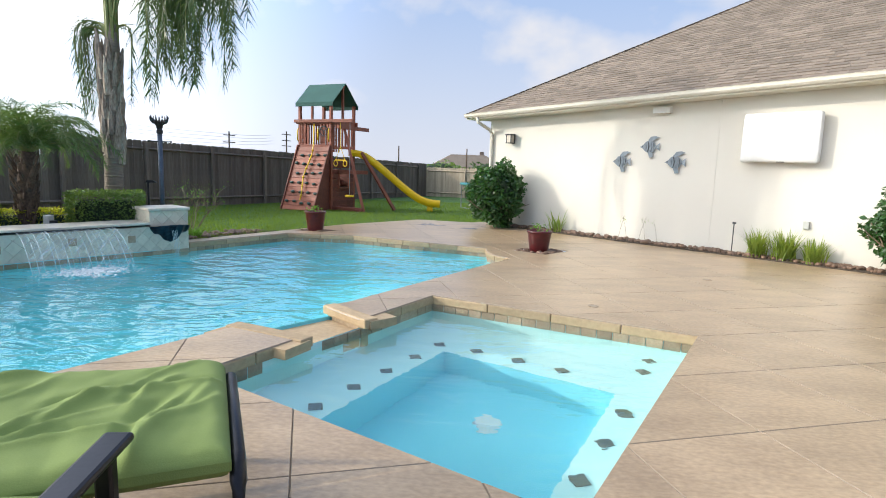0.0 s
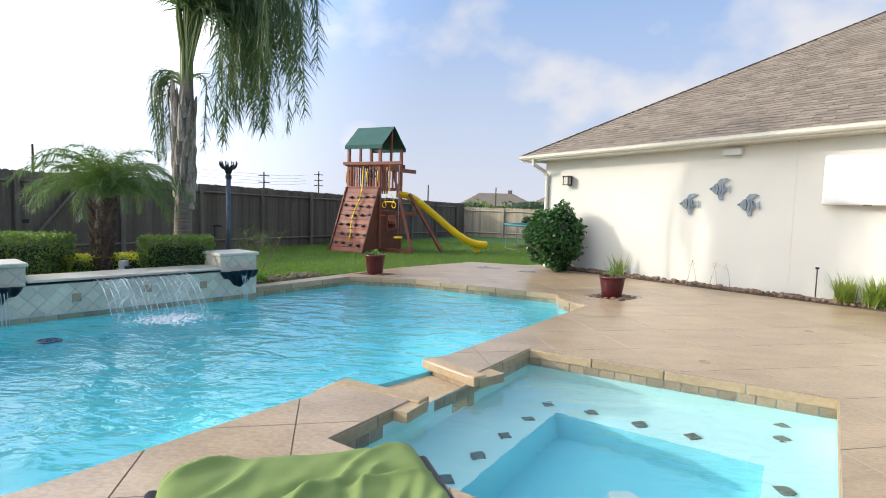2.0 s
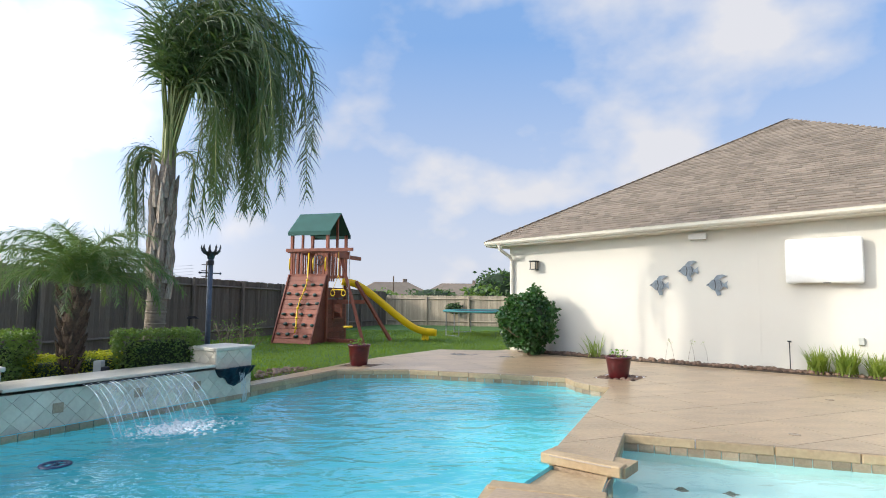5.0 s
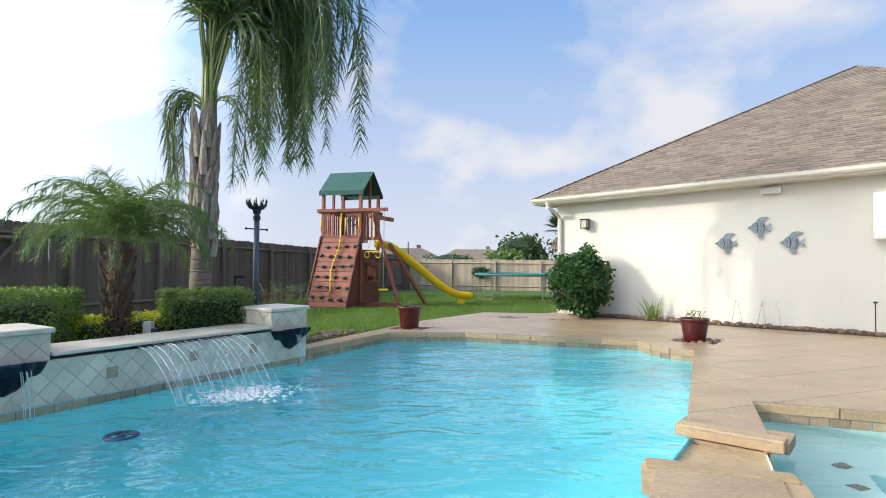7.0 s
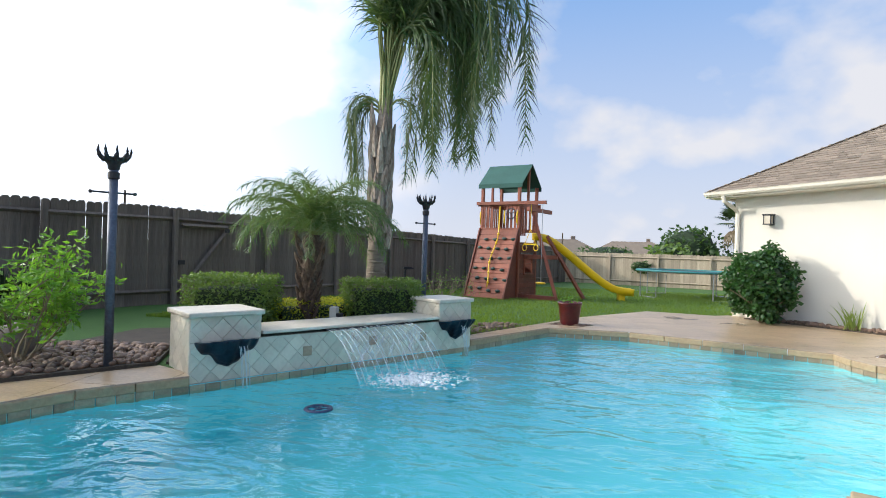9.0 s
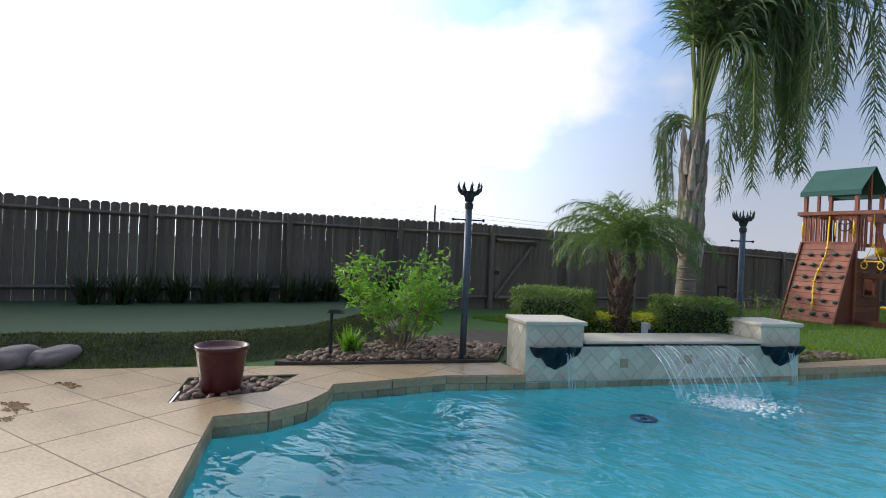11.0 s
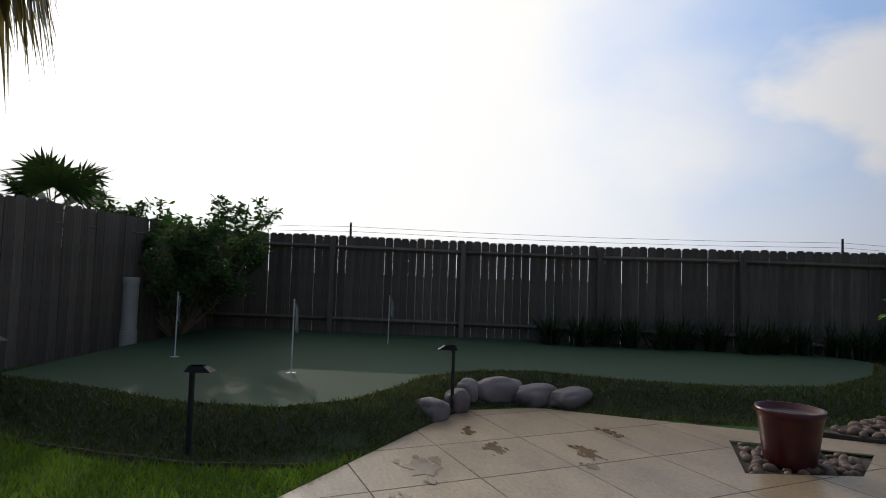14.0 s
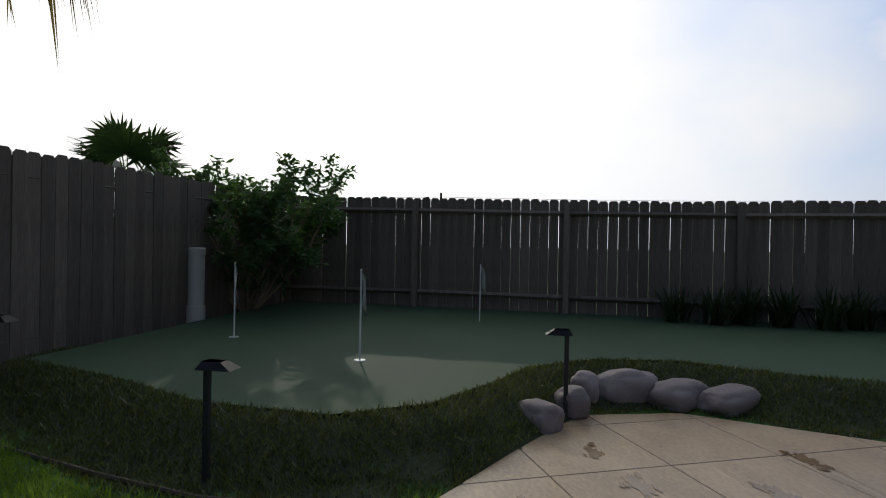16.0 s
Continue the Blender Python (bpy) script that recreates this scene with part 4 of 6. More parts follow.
def frond_mesh(base, az, length, e0, e1, leaf, pairs, seed, wind=0.0, droop=0.7, vee=0.9, stem=0.16, bend=1.15, sig=None, loose=0.0):
    """A feather frond: a tapered stem that arches from elevation e0 to e1 (degrees), with drooping leaflets on both sides. Returns stem and leaf geometry."""
    rng = random.Random(seed)
    pts, p, n = [], Vector(base), 16
    for i in range(n + 1):
        pts.append(p.copy())
        f = i / n
        g = f ** bend
        if sig:
            g = max(0.0, min(1.0, (f - sig[0]) / (sig[1] - sig[0])))
            g = g * g * (3 - 2 * g)
        e, a = radians(e0 + (e1 - e0) * g), radians(az + wind * f)
        p = p + Vector((math.cos(e) * math.cos(a), math.cos(e) * math.sin(a), math.sin(e))) * length / n
    verts, faces = [], []
    for k in range(pairs):
        f = stem + (1 - stem) * (k + rng.random()) / pairs
        i = min(n - 1, int(f * n))
        o = pts[i].lerp(pts[i + 1], f * n - i)
        t = (pts[i + 1] - pts[i]).normalized()
        side = t.cross(Vector((0, 0, 1)))
        side = side.normalized() if side.length > 0.05 else Vector((1, 0, 0))
        up = side.cross(t)
        ln = leaf * (0.35 + 0.65 * math.sin(math.pi * min(1, 0.18 + f * 0.78))) * rng.uniform(0.8, 1.15)
        w = 0.002 + 0.022 * leaf
        for s in (-1, 1):
            d = (side * s * (vee - loose * rng.uniform(0, 0.7)) + t * (0.55 + loose * rng.uniform(0, 0.7)) + up * rng.uniform(-0.3 - loose * 0.4, 0.45 + loose * 0.8)).normalized()
            fall = droop * (1 + loose * rng.uniform(-0.75, 0.6))
            a, q = o, []
            for j in range(4):
                ww = w * (1.0, 0.9, 0.6, 0.08)[j]
                x = t * ww * 0.8 + up * ww * 0.3
                q += [a + x, a - x]
                d = (d + Vector((0, 0, -fall * (0.35 + 0.3 * j)))).normalized()
                a = a + d * ln / 3
            b0 = len(verts)
            verts += q
            faces += [(b0 + j * 2, b0 + j * 2 + 1, b0 + j * 2 + 3, b0 + j * 2 + 2) for j in range(3)]
    return pts, verts, faces


def add_frond(tree, geo, leaf_material, r0=0.022):
    pts, verts, faces = geo
    fr = part("frond", tube(bmesh.new(), pts, [r0 * (1 - 0.85 * i / (len(pts) - 1)) for i in range(len(pts))], 5), M_RACHIS, tree)
    pypart("frond_blade", verts, faces, leaf_material, fr)


STONES = []
for k in range(7):
    sb = bmesh.new()
    bmesh.ops.create_icosphere(sb, subdivisions=2, radius=0.5)
    for v in sb.verts:
        v.co *= 1 + 0.22 * noise.noise(v.co * 2.2 + Vector((k * 7.1, 0, 0)))
        v.co.x *= 1.12
        v.co.z *= 0.74
    sm = bpy.data.meshes.new("stone")
    sb.to_mesh(sm)
    sb.free()
    STONES.append(finish(sm, M_ROCK, True))


def stones(owner, spots, lo, hi, seed, z=0.0):
    rng = random.Random(seed)
    for x, y in spots:
        s = rng.uniform(lo, hi)
        ob = new("stone", STONES[rng.randrange(7)])
        ob.parent = owner
        ob.matrix_basis = pose(x, y, z + s * 0.2, rng.uniform(-25, 25), rng.uniform(-25, 25), rng.uniform(0, 360)) @ Matrix.Diagonal((s, s * rng.uniform(0.75, 1), s * rng.uniform(0.8, 1.1), 1))


def scatter(outline, count, seed, skip=None):
    rng, out = random.Random(seed), []
    xs, ys = [p[0] for p in outline], [p[1] for p in outline]
    while len(out) < count:
        x, y = rng.uniform(min(xs), max(xs)), rng.uniform(min(ys), max(ys))
        if inside(x, y, outline) and not (skip and skip(x, y)):
            out.append((x, y))
    return out


def bed(name, label, outline, count, lo, hi, seed, z=-0.03, small=0):
    """Soil in an outline with loose stones, and past those a layer of small pebbles as one mesh."""
    b = thing(name, label, "rock bed", "river rock beds")
    part("soil", prism(outline, -0.16, z), M_SOIL, b)
    inner = offset(outline if area2(outline) > 0 else outline[::-1], -0.05)
    stones(b, scatter(inner, count, seed), lo, hi, seed, z)
    rng, verts, faces = random.Random(seed + 70), [], []
    for x, y in scatter(inner, small, seed + 90):
        me, r, base = STONES[rng.randrange(7)], rng.uniform(lo * 0.6, hi * 0.75), len(verts)
        m = pose(x, y, z + r * 0.2, rng.uniform(-25, 25), rng.uniform(-25, 25), rng.uniform(0, 360)) @ Matrix.Diagonal((r, r, r, 1))
        verts += [m @ v.co for v in me.vertices]
        faces += [tuple(base + k for k in f.vertices) for f in me.polygons]
    if verts:
        tagged(pypart("pebble_layer", verts, faces, M_PEBBLE, b, "small brown pebbles", smooth=True), kind="stuff")
    return b


# ---- waterfall wall ----
BW0, BD = Vector((-7.09, 6.00)), Vector((0.585, 0.811)).normalized()
BO = Vector((BD.y, -BD.x))                      # towards the pool
BANG = math.degrees(math.atan2(BD.y, BD.x))


def bw(s, out, z):
    p = BW0 + BD * s + BO * out
    return Vector((p.x, p.y, z))


def tiled_face(owner, s0, s1, z0, z1, out, side=0.15, along=None, skip=()):
    """A face of tiles laid on the diagonal, each clipped to the face and a piece of its own."""
    bm = bmesh.new()
    bm.faces.new([bm.verts.new((x, 0, z)) for x, z in ((s0, z0), (s1, z0), (s1, z1), (s0, z1))])
    for sg in (1, -1):
        for i in range(-40, 60):
            c = Vector((i * side * math.sqrt(2), 0, 0))
            bmesh.ops.bisect_plane(bm, geom=[*bm.verts, *bm.edges, *bm.faces], dist=1e-4, plane_co=c, plane_no=Vector((1, 0, sg)).normalized())
    for f in list(bm.faces):
        pts = [v.co.copy() for v in f.verts]
        c = f.calc_center_median()
        k = len(pts)
        inner = [c + (p - c) * (1 - 0.004 / max(0.01, (p - c).length)) for p in pts]
        if f.calc_area() < 2e-4:
            continue
        pl = (lambda s, o, z: bw(s, o, z)) if along is None else along
        verts = [pl(p.x, out, p.z) for p in pts] + [pl(p.x, out + 0.008, p.z) for p in inner]
        faces = [tuple(range(k, 2 * k))] + [(i, (i + 1) % k, k + (i + 1) % k, k + i) for i in range(k)]
        ob = pypart("tile", verts, faces, M_BLOCK, owner)
    bm.free()


def slab_on_wall(s0, s1, o0, o1, z0, z1, bevel):
    p = bw((s0 + s1) / 2, (o0 + o1) / 2, (z0 + z1) / 2)
    return boxed((s1 - s0, o1 - o0, z1 - z0), p, (0, 0, BANG), bevel)


def build_water_wall():
    wall = thing("waterfall_wall", "low travertine tiled waterfall wall with two raised blocks at the pool's edge", "water feature")
    part("core", slab_on_wall(0.002, 3.93, -0.56, -0.012, -0.6, 0.30, 0), M_GROUT, wall)
    for s0, s1 in ((0.0, 0.73), (3.31, 3.93)):
        part("block", slab_on_wall(s0 + 0.002, s1 - 0.002, -0.58, -0.008, 0.30, 0.545, 0), M_GROUT, wall)
        part("cap", slab_on_wall(s0 - 0.03, s1 + 0.03, -0.62, 0.035, 0.547, 0.60, 0.014), M_CAP, wall, "worn cream travertine cap")
        tiled_face(wall, s0, s1, 0.302, 0.545, -0.008)
        for sx, flip in ((s0, 1), (s1, -1)):
            tiled_face(wall, 0.01, 0.57, -0.12 if sx in (0.0, 3.93) else 0.37, 0.545, 0.0, along=lambda u, o, z, sx=sx, flip=flip: bw(sx - flip * (o - 0.002), -0.58 + u, z))
    part("cap", slab_on_wall(0.74, 3.30, -0.60, 0.035, 0.335, 0.372, 0.01), M_CAP, wall, "long cream travertine cap")
    tiled_face(wall, 0.0, 3.93, -0.10, 0.30, -0.012)
    part("lip", slab_on_wall(1.5, 2.78, -0.2, 0.05, 0.312, 0.330, 0.003), M_IRON, wall, "dark spillway slot")
    for s, z in ((1.29, 0.10), (3.02, 0.12), (2.2, 0.14)):
        part("accent_tile", slab_on_wall(s - 0.055, s + 0.055, -0.004, 0.006, z - 0.055, z + 0.055, 0.003), M_TILE, wall, "brown slate accent tile")
    band = bmesh.new()
    for i in range(26):
        p = bw(0.075 + i * 0.151, 0.004, -0.16)
        box(band, (0.146, 0.016, 0.12), p, (0, 0, BANG), 0.002)
    part("waterline_band", band, M_TILE, wall)
    # shell scuppers: fluted half bowls that pour into the pool
    for s in (0.37, 3.62):
        bm = bmesh.new()
        rows, cols = 9, 45
        grid = []
        for i in range(rows + 1):
            f = i / rows
            row = []
            for j in range(cols):
                u = -1 + 2 * j / (cols - 1)
                drop = (0.14 + 0.13 * math.exp(-(u / 0.42) ** 4)) * (1 - abs(u) ** 6) * (1 + 0.04 * math.cos(u * 16)) + 0.02
                bulge = 0.20 * math.sqrt(max(0.0, 1 - u * u)) * (1 - f) ** 0.6 + 0.014 * math.cos(u * 16) * (1 - f)
                row.append(bm.verts.new(bw(s + 0.33 * u, 0.012 + max(0.0, bulge), 0.335 - 0.03 * u * u - drop * f)))
            grid.append(row)
        for q, r in zip(grid, grid[1:]):
            for j in range(cols - 1):
                bm.faces.new((q[j], q[j + 1], r[j + 1], r[j]))
        bmesh.ops.solidify(bm, geom=bm.faces, thickness=0.018)
        part("scupper", bm, M_PATINA, wall, "dark blue green bronze shell scupper", smooth=True)
    return wall


build_water_wall()


def build_falls():
    fall = thing("waterfall", "thin clear curtain of water falling in an arc into the pool", "water")
    rng = random.Random(8)
    verts, faces, k, m = [], [], 40, 12
    for i in range(k + 1):
        s = 1.52 + 1.24 * i / k
        jit = 0.03 * noise.noise((i * 0.6, 0, 0))
        for j in range(m + 1):
            f = j / m
            verts.append(bw(s + 0.03 * f * (s - 2.1), 0.05 + (0.62 + jit) * f, 0.325 - 0.475 * f * f))
    for i in range(k):
        for j in range(m):
            a = i * (m + 1) + j
            faces.append((a, a + 1, a + m + 2, a + m + 1))
    ob = pypart("curtain", verts, faces, M_FALL, fall, smooth=True)
    ob.visible_shadow = False
    for i in range(15):
        s, reach = 1.50 + 1.28 * (i + rng.random() * 0.6) / 15, 0.62 * rng.uniform(0.85, 1.15)
        pts = [bw(s + 0.03 * (j / 9) * (s - 2.1), 0.05 + reach * j / 9, 0.33 - 0.48 * (j / 9) ** 2) for j in range(10)]
        part("strand", tube(bmesh.new(), pts, [rng.uniform(0.0015, 0.0048) for _ in pts], 5), M_FOAM, fall, smooth=True)
    for s0 in (0.37, 3.62):
        for i in range(5):
            s = s0 + rng.uniform(-0.16, 0.16)
            pts = [bw(s, 0.16 + 0.10 * (j / 5), 0.26 - 0.41 * (j / 5) ** 1.6) for j in range(6)]
            part("strand", tube(bmesh.new(), pts, 0.0032, 5), M_FOAM, fall, smooth=True)
    bm = bmesh.new()
    for i in range(700):
        u, v = rng.gauss(0, 0.2), rng.gauss(0, 0.3)
        c = bw(2.12 + v + u * 0.15, 0.86 + u + abs(rng.gauss(0, 0.12)), WATER + 0.003)
        r = rng.uniform(0.006, 0.028) * math.exp(-(u * u + v * v) * 2.2)
        if r > 0.003:
            bmesh.ops.create_icosphere(bm, subdivisions=1, radius=r, matrix=Matrix.Translation(c) @ Matrix.Diagonal((1.4, 1.1, 0.45, 1)))
    tagged(part("foam", bm, M_FOAM, fall, "white bubbling foam", smooth=True), kind="stuff")


build_falls()
disc = thing("floating_disc", "dark blue plastic disc floating on the pool water", "pool toy", at=(-5.63, 5.76, WATER - 0.005))
part("disc", lathe([(0.088, 0.008), (0.092, 0.016), (0.125, 0.016), (0.130, 0.006), (0.122, -0.008), (0.092, -0.008), (0.088, 0.008)], 32), M_BLUEDISC, disc, smooth=True)
for k in range(4):
    part("hub", lathe([(0, 0.014), (0.03, 0.012), (0.035, 0.0)], 20), M_BLUEDISC, disc) if k == 0 else None
    part("spoke", boxed((0.09, 0.02, 0.006), (0.06 * math.cos(k * 1.57), 0.06 * math.sin(k * 1.57), 0.017), (0, 0, k * 90), 0.002), M_BLUEDISC, disc)


# ---- rock beds, pots, boulders ----
for outline, n, sd in ((BEDS[0], 130, 1), (BEDS[1], 110, 2), (BEDS[2], 80, 3)):
    bed("rock_bed", "diamond bed of brown river rocks round a red pot", outline, n, 0.045, 0.095, sd)
BED4 = [(-9.25, 4.12), (-8.98, 4.35), (-7.66, 6.28), (-8.15, 7.2), (-9.5, 6.9), (-9.55, 5.2)]
bed("rock_bed", "bed of brown river rocks under a shrub", BED4, 295, 0.06, 0.115, 4, 0.03, 550)
hb = [tuple(hw(s, o)[:2]) for s, o in ((-0.3, 0.03), (-0.3, 0.42), (8.2, 0.40), (8.2, 0.03))]
bed("rock_bed", "narrow bed of brown river rocks along the house wall", hb, 280, 0.06, 0.12, 5, 0.02, 420)
bed("rock_bed", "bed of brown river rocks beside the lawn", [(-4.95, 9.45), (-5.55, 9.9), (-4.6, 11.2), (-4.05, 11.3)], 130, 0.05, 0.10, 6, 0.0)
planting = thing("planting_bed", "dark mulched planting bed behind the waterfall wall", "planting bed", kind="structure")
part("soil", prism([(-7.62, 6.36), (-5.28, 9.56), (-5.6, 10.6), (-7.5, 9.5), (-9.5, 8.3), (-9.46, 6.95), (-8.15, 7.24)], -0.16, 0.012), M_SOIL, planting)


def pot(at, r, h, label, seed, sprig=True):
    p = thing("flower_pot", label, "flower pot", "red pots", at=at)
    part("vessel", lathe([(0, 0.0), (r * 0.72, 0.0), (r * 0.76, 0.03), (r * 0.95, h * 0.82), (r * 0.99, h * 0.9), (r * 1.03, h * 0.92), (r * 1.03, h), (r * 0.96, h), (r * 0.93, h * 0.9), (0, h * 0.88)], 40), M_POT, p, smooth=True)
    part("soil", lathe([(0, h * 0.90), (r * 0.9, h * 0.89)], 24), M_SOIL, p)
    if sprig:
        rng = random.Random(seed)
        for i in range(5):
            a, l = rng.uniform(0, 6.3), rng.uniform(0.06, 0.16)
            st = tube(bmesh.new(), [(0.05 * math.cos(a), 0.05 * math.sin(a), h * 0.9), (0.10 * math.cos(a), 0.10 * math.sin(a), h * 0.9 + l)], 0.004, 4)
            part("stem", st, M_TWIG, p)
        v, f = leaf_cloud(46, (0, 0, h + 0.05), (r * 0.7, r * 0.7, 0.09), 0.06, seed)
        pypart("leaves", v, f, M_SHRUB, p)
    return p


pot((-3.33, 11.66, -0.02), 0.215, 0.42, "glossy red glazed pot with a small sprig on a rock bed", 1)
pot((1.19, 9.92, -0.02), 0.215, 0.37, "glossy red glazed pot with a small seedling on a rock bed", 2)
pot((-8.66, 3.13, -0.02), 0.235, 0.43, "glossy dark red glazed pot on a rock bed", 3, False)


def boulder(at, size, turn, seed, label):
    bm = bmesh.new()
    bmesh.ops.create_icosphere(bm, subdivisions=4, radius=0.5)
    for v in bm.verts:
        n = v.co.normalized()
        v.co *= 0.92 + 0.28 * noise.noise(n * 1.4 + Vector((seed, 0, 0))) + 0.05 * noise.noise(n * 5 + Vector((seed, 3, 0)))
        v.co = Vector([math.copysign(abs(c * 2) ** 0.72 / 2, c) for c in v.co])
        v.co.z = max(v.co.z, -0.32)
    ob = part("boulder", bm, M_BOULDER, smooth=True)
    ob.matrix_world = pose(*at, 0, 0, turn) @ Matrix.Diagonal((*size, 1))
    tagged(ob, label, "boulder", "boulders at the deck corner")


for i, (x, y, z, a, b, c, tn) in enumerate(((-10.36, 0.78, 0.08, 0.34, 0.26, 0.28, 30), (-10.62, 1.10, 0.10, 0.27, 0.25, 0.30, 10), (-10.95, 1.32, 0.13, 0.24, 0.3, 0.32, 60),
                                           (-11.0, 1.70, 0.11, 0.34, 0.62, 0.38, 5), (-10.86, 2.08, 0.08, 0.34, 0.56, 0.31, 20), (-10.70, 2.42, 0.07, 0.34, 0.56, 0.27, 25))):
    boulder((x, y, z * 0.85), (a, b, c * 0.85), tn, i * 3.7, ("pinkish grey", "pale grey", "brown grey")[i % 3] + " rounded boulder at the edge of the deck")
boulder((-9.30, 6.15, 0.16), (0.46, 0.4, 0.42), 10, 31.0, "large brown boulder among the river rocks")


# ---- wet patches on the deck ----
M_WET = mat("wet_concrete", (0.24, 0.145, 0.065), (0.15, 0.09, 0.045), 0.14, fine=20, coarse=3, bump=0.05)


def puddle(x, y, r, squash, seed):
    bm = bmesh.new()
    rng = random.Random(int(seed * 10))
    for blot in range(7):      # a broken patch: one large blot with ragged islets round it
        far, way = (0.0 if blot == 0 else rng.uniform(0.6, 1.25)), rng.uniform(0, math.tau)
        cx, cy, size = x + r * far * math.cos(way), y + r * squash * 1.6 * far * math.sin(way), r * (0.75 if blot == 0 else rng.uniform(0.10, 0.34))
        ring = []
        for k in range(40):
            a = k * math.tau / 40
            q = size * (1 + 0.7 * noise.noise((math.cos(a) * 1.9 + seed + blot, math.sin(a) * 1.9, 0)) + 0.5 * noise.noise((math.cos(a) * 5, math.sin(a) * 5, seed + blot)))
            ring.append(bm.verts.new((cx + q * math.cos(a), cy + q * squash * math.sin(a), 0.003 + 0.0004 * blot)))
        bm.faces.new(ring)
    tagged(part("wet_patch", bm, M_WET), "thin dark wet patch drying on the concrete deck", "puddle", "wet patches", "structure")


for i, (x, y, r, q) in enumerate(((-9.03, 0.36, 0.26, 0.8), (-9.37, 1.02, 0.20, 0.5), (-9.17, 1.70, 0.22, 0.55), (-9.88, 0.96, 0.15, 0.5), (-9.65, 2.20, 0.16, 0.6), (-8.5, 0.12, 0.18, 0.5),
                                 (-1.1, 13.6, 0.36, 0.7), (-0.1, 13.1, 0.30, 0.6), (-8.85, 1.55, 0.1, 0.6))):
    puddle(x, y, r * 0.8, q * 0.85, i * 2.3)


for i, (x, y) in enumerate(((3.25, 7.71), (1.37, 5.87), (-7.72, 0.49), (-8.30, 1.02))):
    lid = thing("deck_lid", "small round drain lid set flush in the deck", "drain lid", "deck lids", at=(x, y, 0.0))
    part("rim", lathe([(0.055, 0.0), (0.055, 0.006), (0.045, 0.007), (0.043, 0.003)], 24), M_JOINT, lid)
    part("cover", lathe([(0.043, 0.003), (0.038, 0.004), (0, 0.004)], 24), M_JOINT, lid)


# ---- torches and path lights ----
def torch(at, h, label):
    t = thing("garden_torch", label, "torch", "torches", at=at)
    part("pole", tube(bmesh.new(), [(0, 0, 0), (0, 0, h - 0.24)], 0.042, 14), M_BLUE, t, smooth=True)
    part("collar", lathe([(0.03, h - 0.34), (0.055, h - 0.33), (0.055, h - 0.27), (0.03, h - 0.25)], 16), M_IRON, t)
    part("crossbar", tube(bmesh.new(), [(-0.115, -0.16, h - 0.47), (0.115, 0.16, h - 0.47)], 0.010, 8), M_IRON, t)
    for s in (-1, 1):
        b2 = bmesh.new()
        bmesh.ops.create_icosphere(b2, subdivisions=2, radius=0.02, matrix=pose(0.115 * s, 0.16 * s, h - 0.47))
        part("finial", b2, M_IRON, t, smooth=True)
    part("bowl", lathe([(0.03, h - 0.26), (0.055, h - 0.23), (0.06, h - 0.19), (0.095, h - 0.15), (0.12, h - 0.13), (0.115, h - 0.12), (0.05, h - 0.14), (0, h - 0.15)], 22), M_IRON, t, smooth=True)
    for k in range(9):
        a = k * math.tau / 9
        c, s = math.cos(a), math.sin(a)
        part("prong", tube(bmesh.new(), [(0.09 * c, 0.09 * s, h - 0.15), (0.135 * c, 0.135 * s, h - 0.10), (0.15 * c, 0.15 * s, h - 0.055), (0.143 * c, 0.143 * s, h)], [0.024, 0.021, 0.014, 0.002], 6), M_IRON, t)
    return t


torch((-7.97, 5.96, 0.0), 2.23, "blue grey torch pole with a spiky black bowl among rocks")
torch((-5.69, 9.98, 0.0), 2.17, "blue grey torch pole with a spiky black bowl behind hedges")


def path_light(at, h, turn, label):
    p = thing("path_light", label, "path light", "path lights", at=at, turn=turn)
    part("post", boxed((0.032, 0.032, h), (0, 0, h / 2), bevel=0.004), M_IRON, p)
    bm = bmesh.new()
    rim, roof = ((-0.05, -0.075, -0.015), (0.19, -0.075, -0.015), (0.19, 0.075, -0.015), (-0.05, 0.075, -0.015)), ((-0.02, -0.045, 0.035), (0.11, -0.045, 0.035), (0.11, 0.045, 0.035), (-0.02, 0.045, 0.035))
    lo, hi = [bm.verts.new((x * 0.8, y * 0.8, z * 0.8 + h)) for x, y, z in rim], [bm.verts.new((x * 0.8, y * 0.8, z * 0.8 + h)) for x, y, z in roof]
    bm.faces.new(hi)
    for k in range(4):
        bm.faces.new((lo[k], lo[(k + 1) % 4], hi[(k + 1) % 4], hi[k]))
    bmesh.ops.solidify(bm, geom=bm.faces, thickness=0.004)
    part("head", bm, M_IRON, p, "hipped dark metal head")
    part("cheek", boxed((0.05, 0.05, 0.03), (0.01, 0, h - 0.005), bevel=0.004), M_IRON, p)
    return p


path_light((-9.60, -1.22, -0.02), 0.62, 75, "dark bronze path light standing in the lawn")
path_light((-10.54, 1.02, -0.02), 0.64, 255, "dark bronze path light standing between boulders")
path_light((-10.85, -2.98, 0.05), 0.62, 75, "dark bronze path light at the turf's edge")
path_light((-9.08, 4.78, 0.02), 0.55, 30, "dark bronze path light beside the shrub")
path_light((-6.05, 10.15, -0.02), 0.98, 20, "dark bronze garden spotlight on a post")


# ---- putting green ----
gm = bmesh.new()
gv = [gm.verts.new((x, y, 0.2445)) for x, y in GREEN]
gf = gm.faces.new(gv if area2(GREEN) > 0 else gv[::-1])
bmesh.ops.triangulate(gm, faces=gm.faces)
tagged(part("putting_green", gm, M_GREEN), "smooth dark green artificial putting green", "putting green", kind="structure")


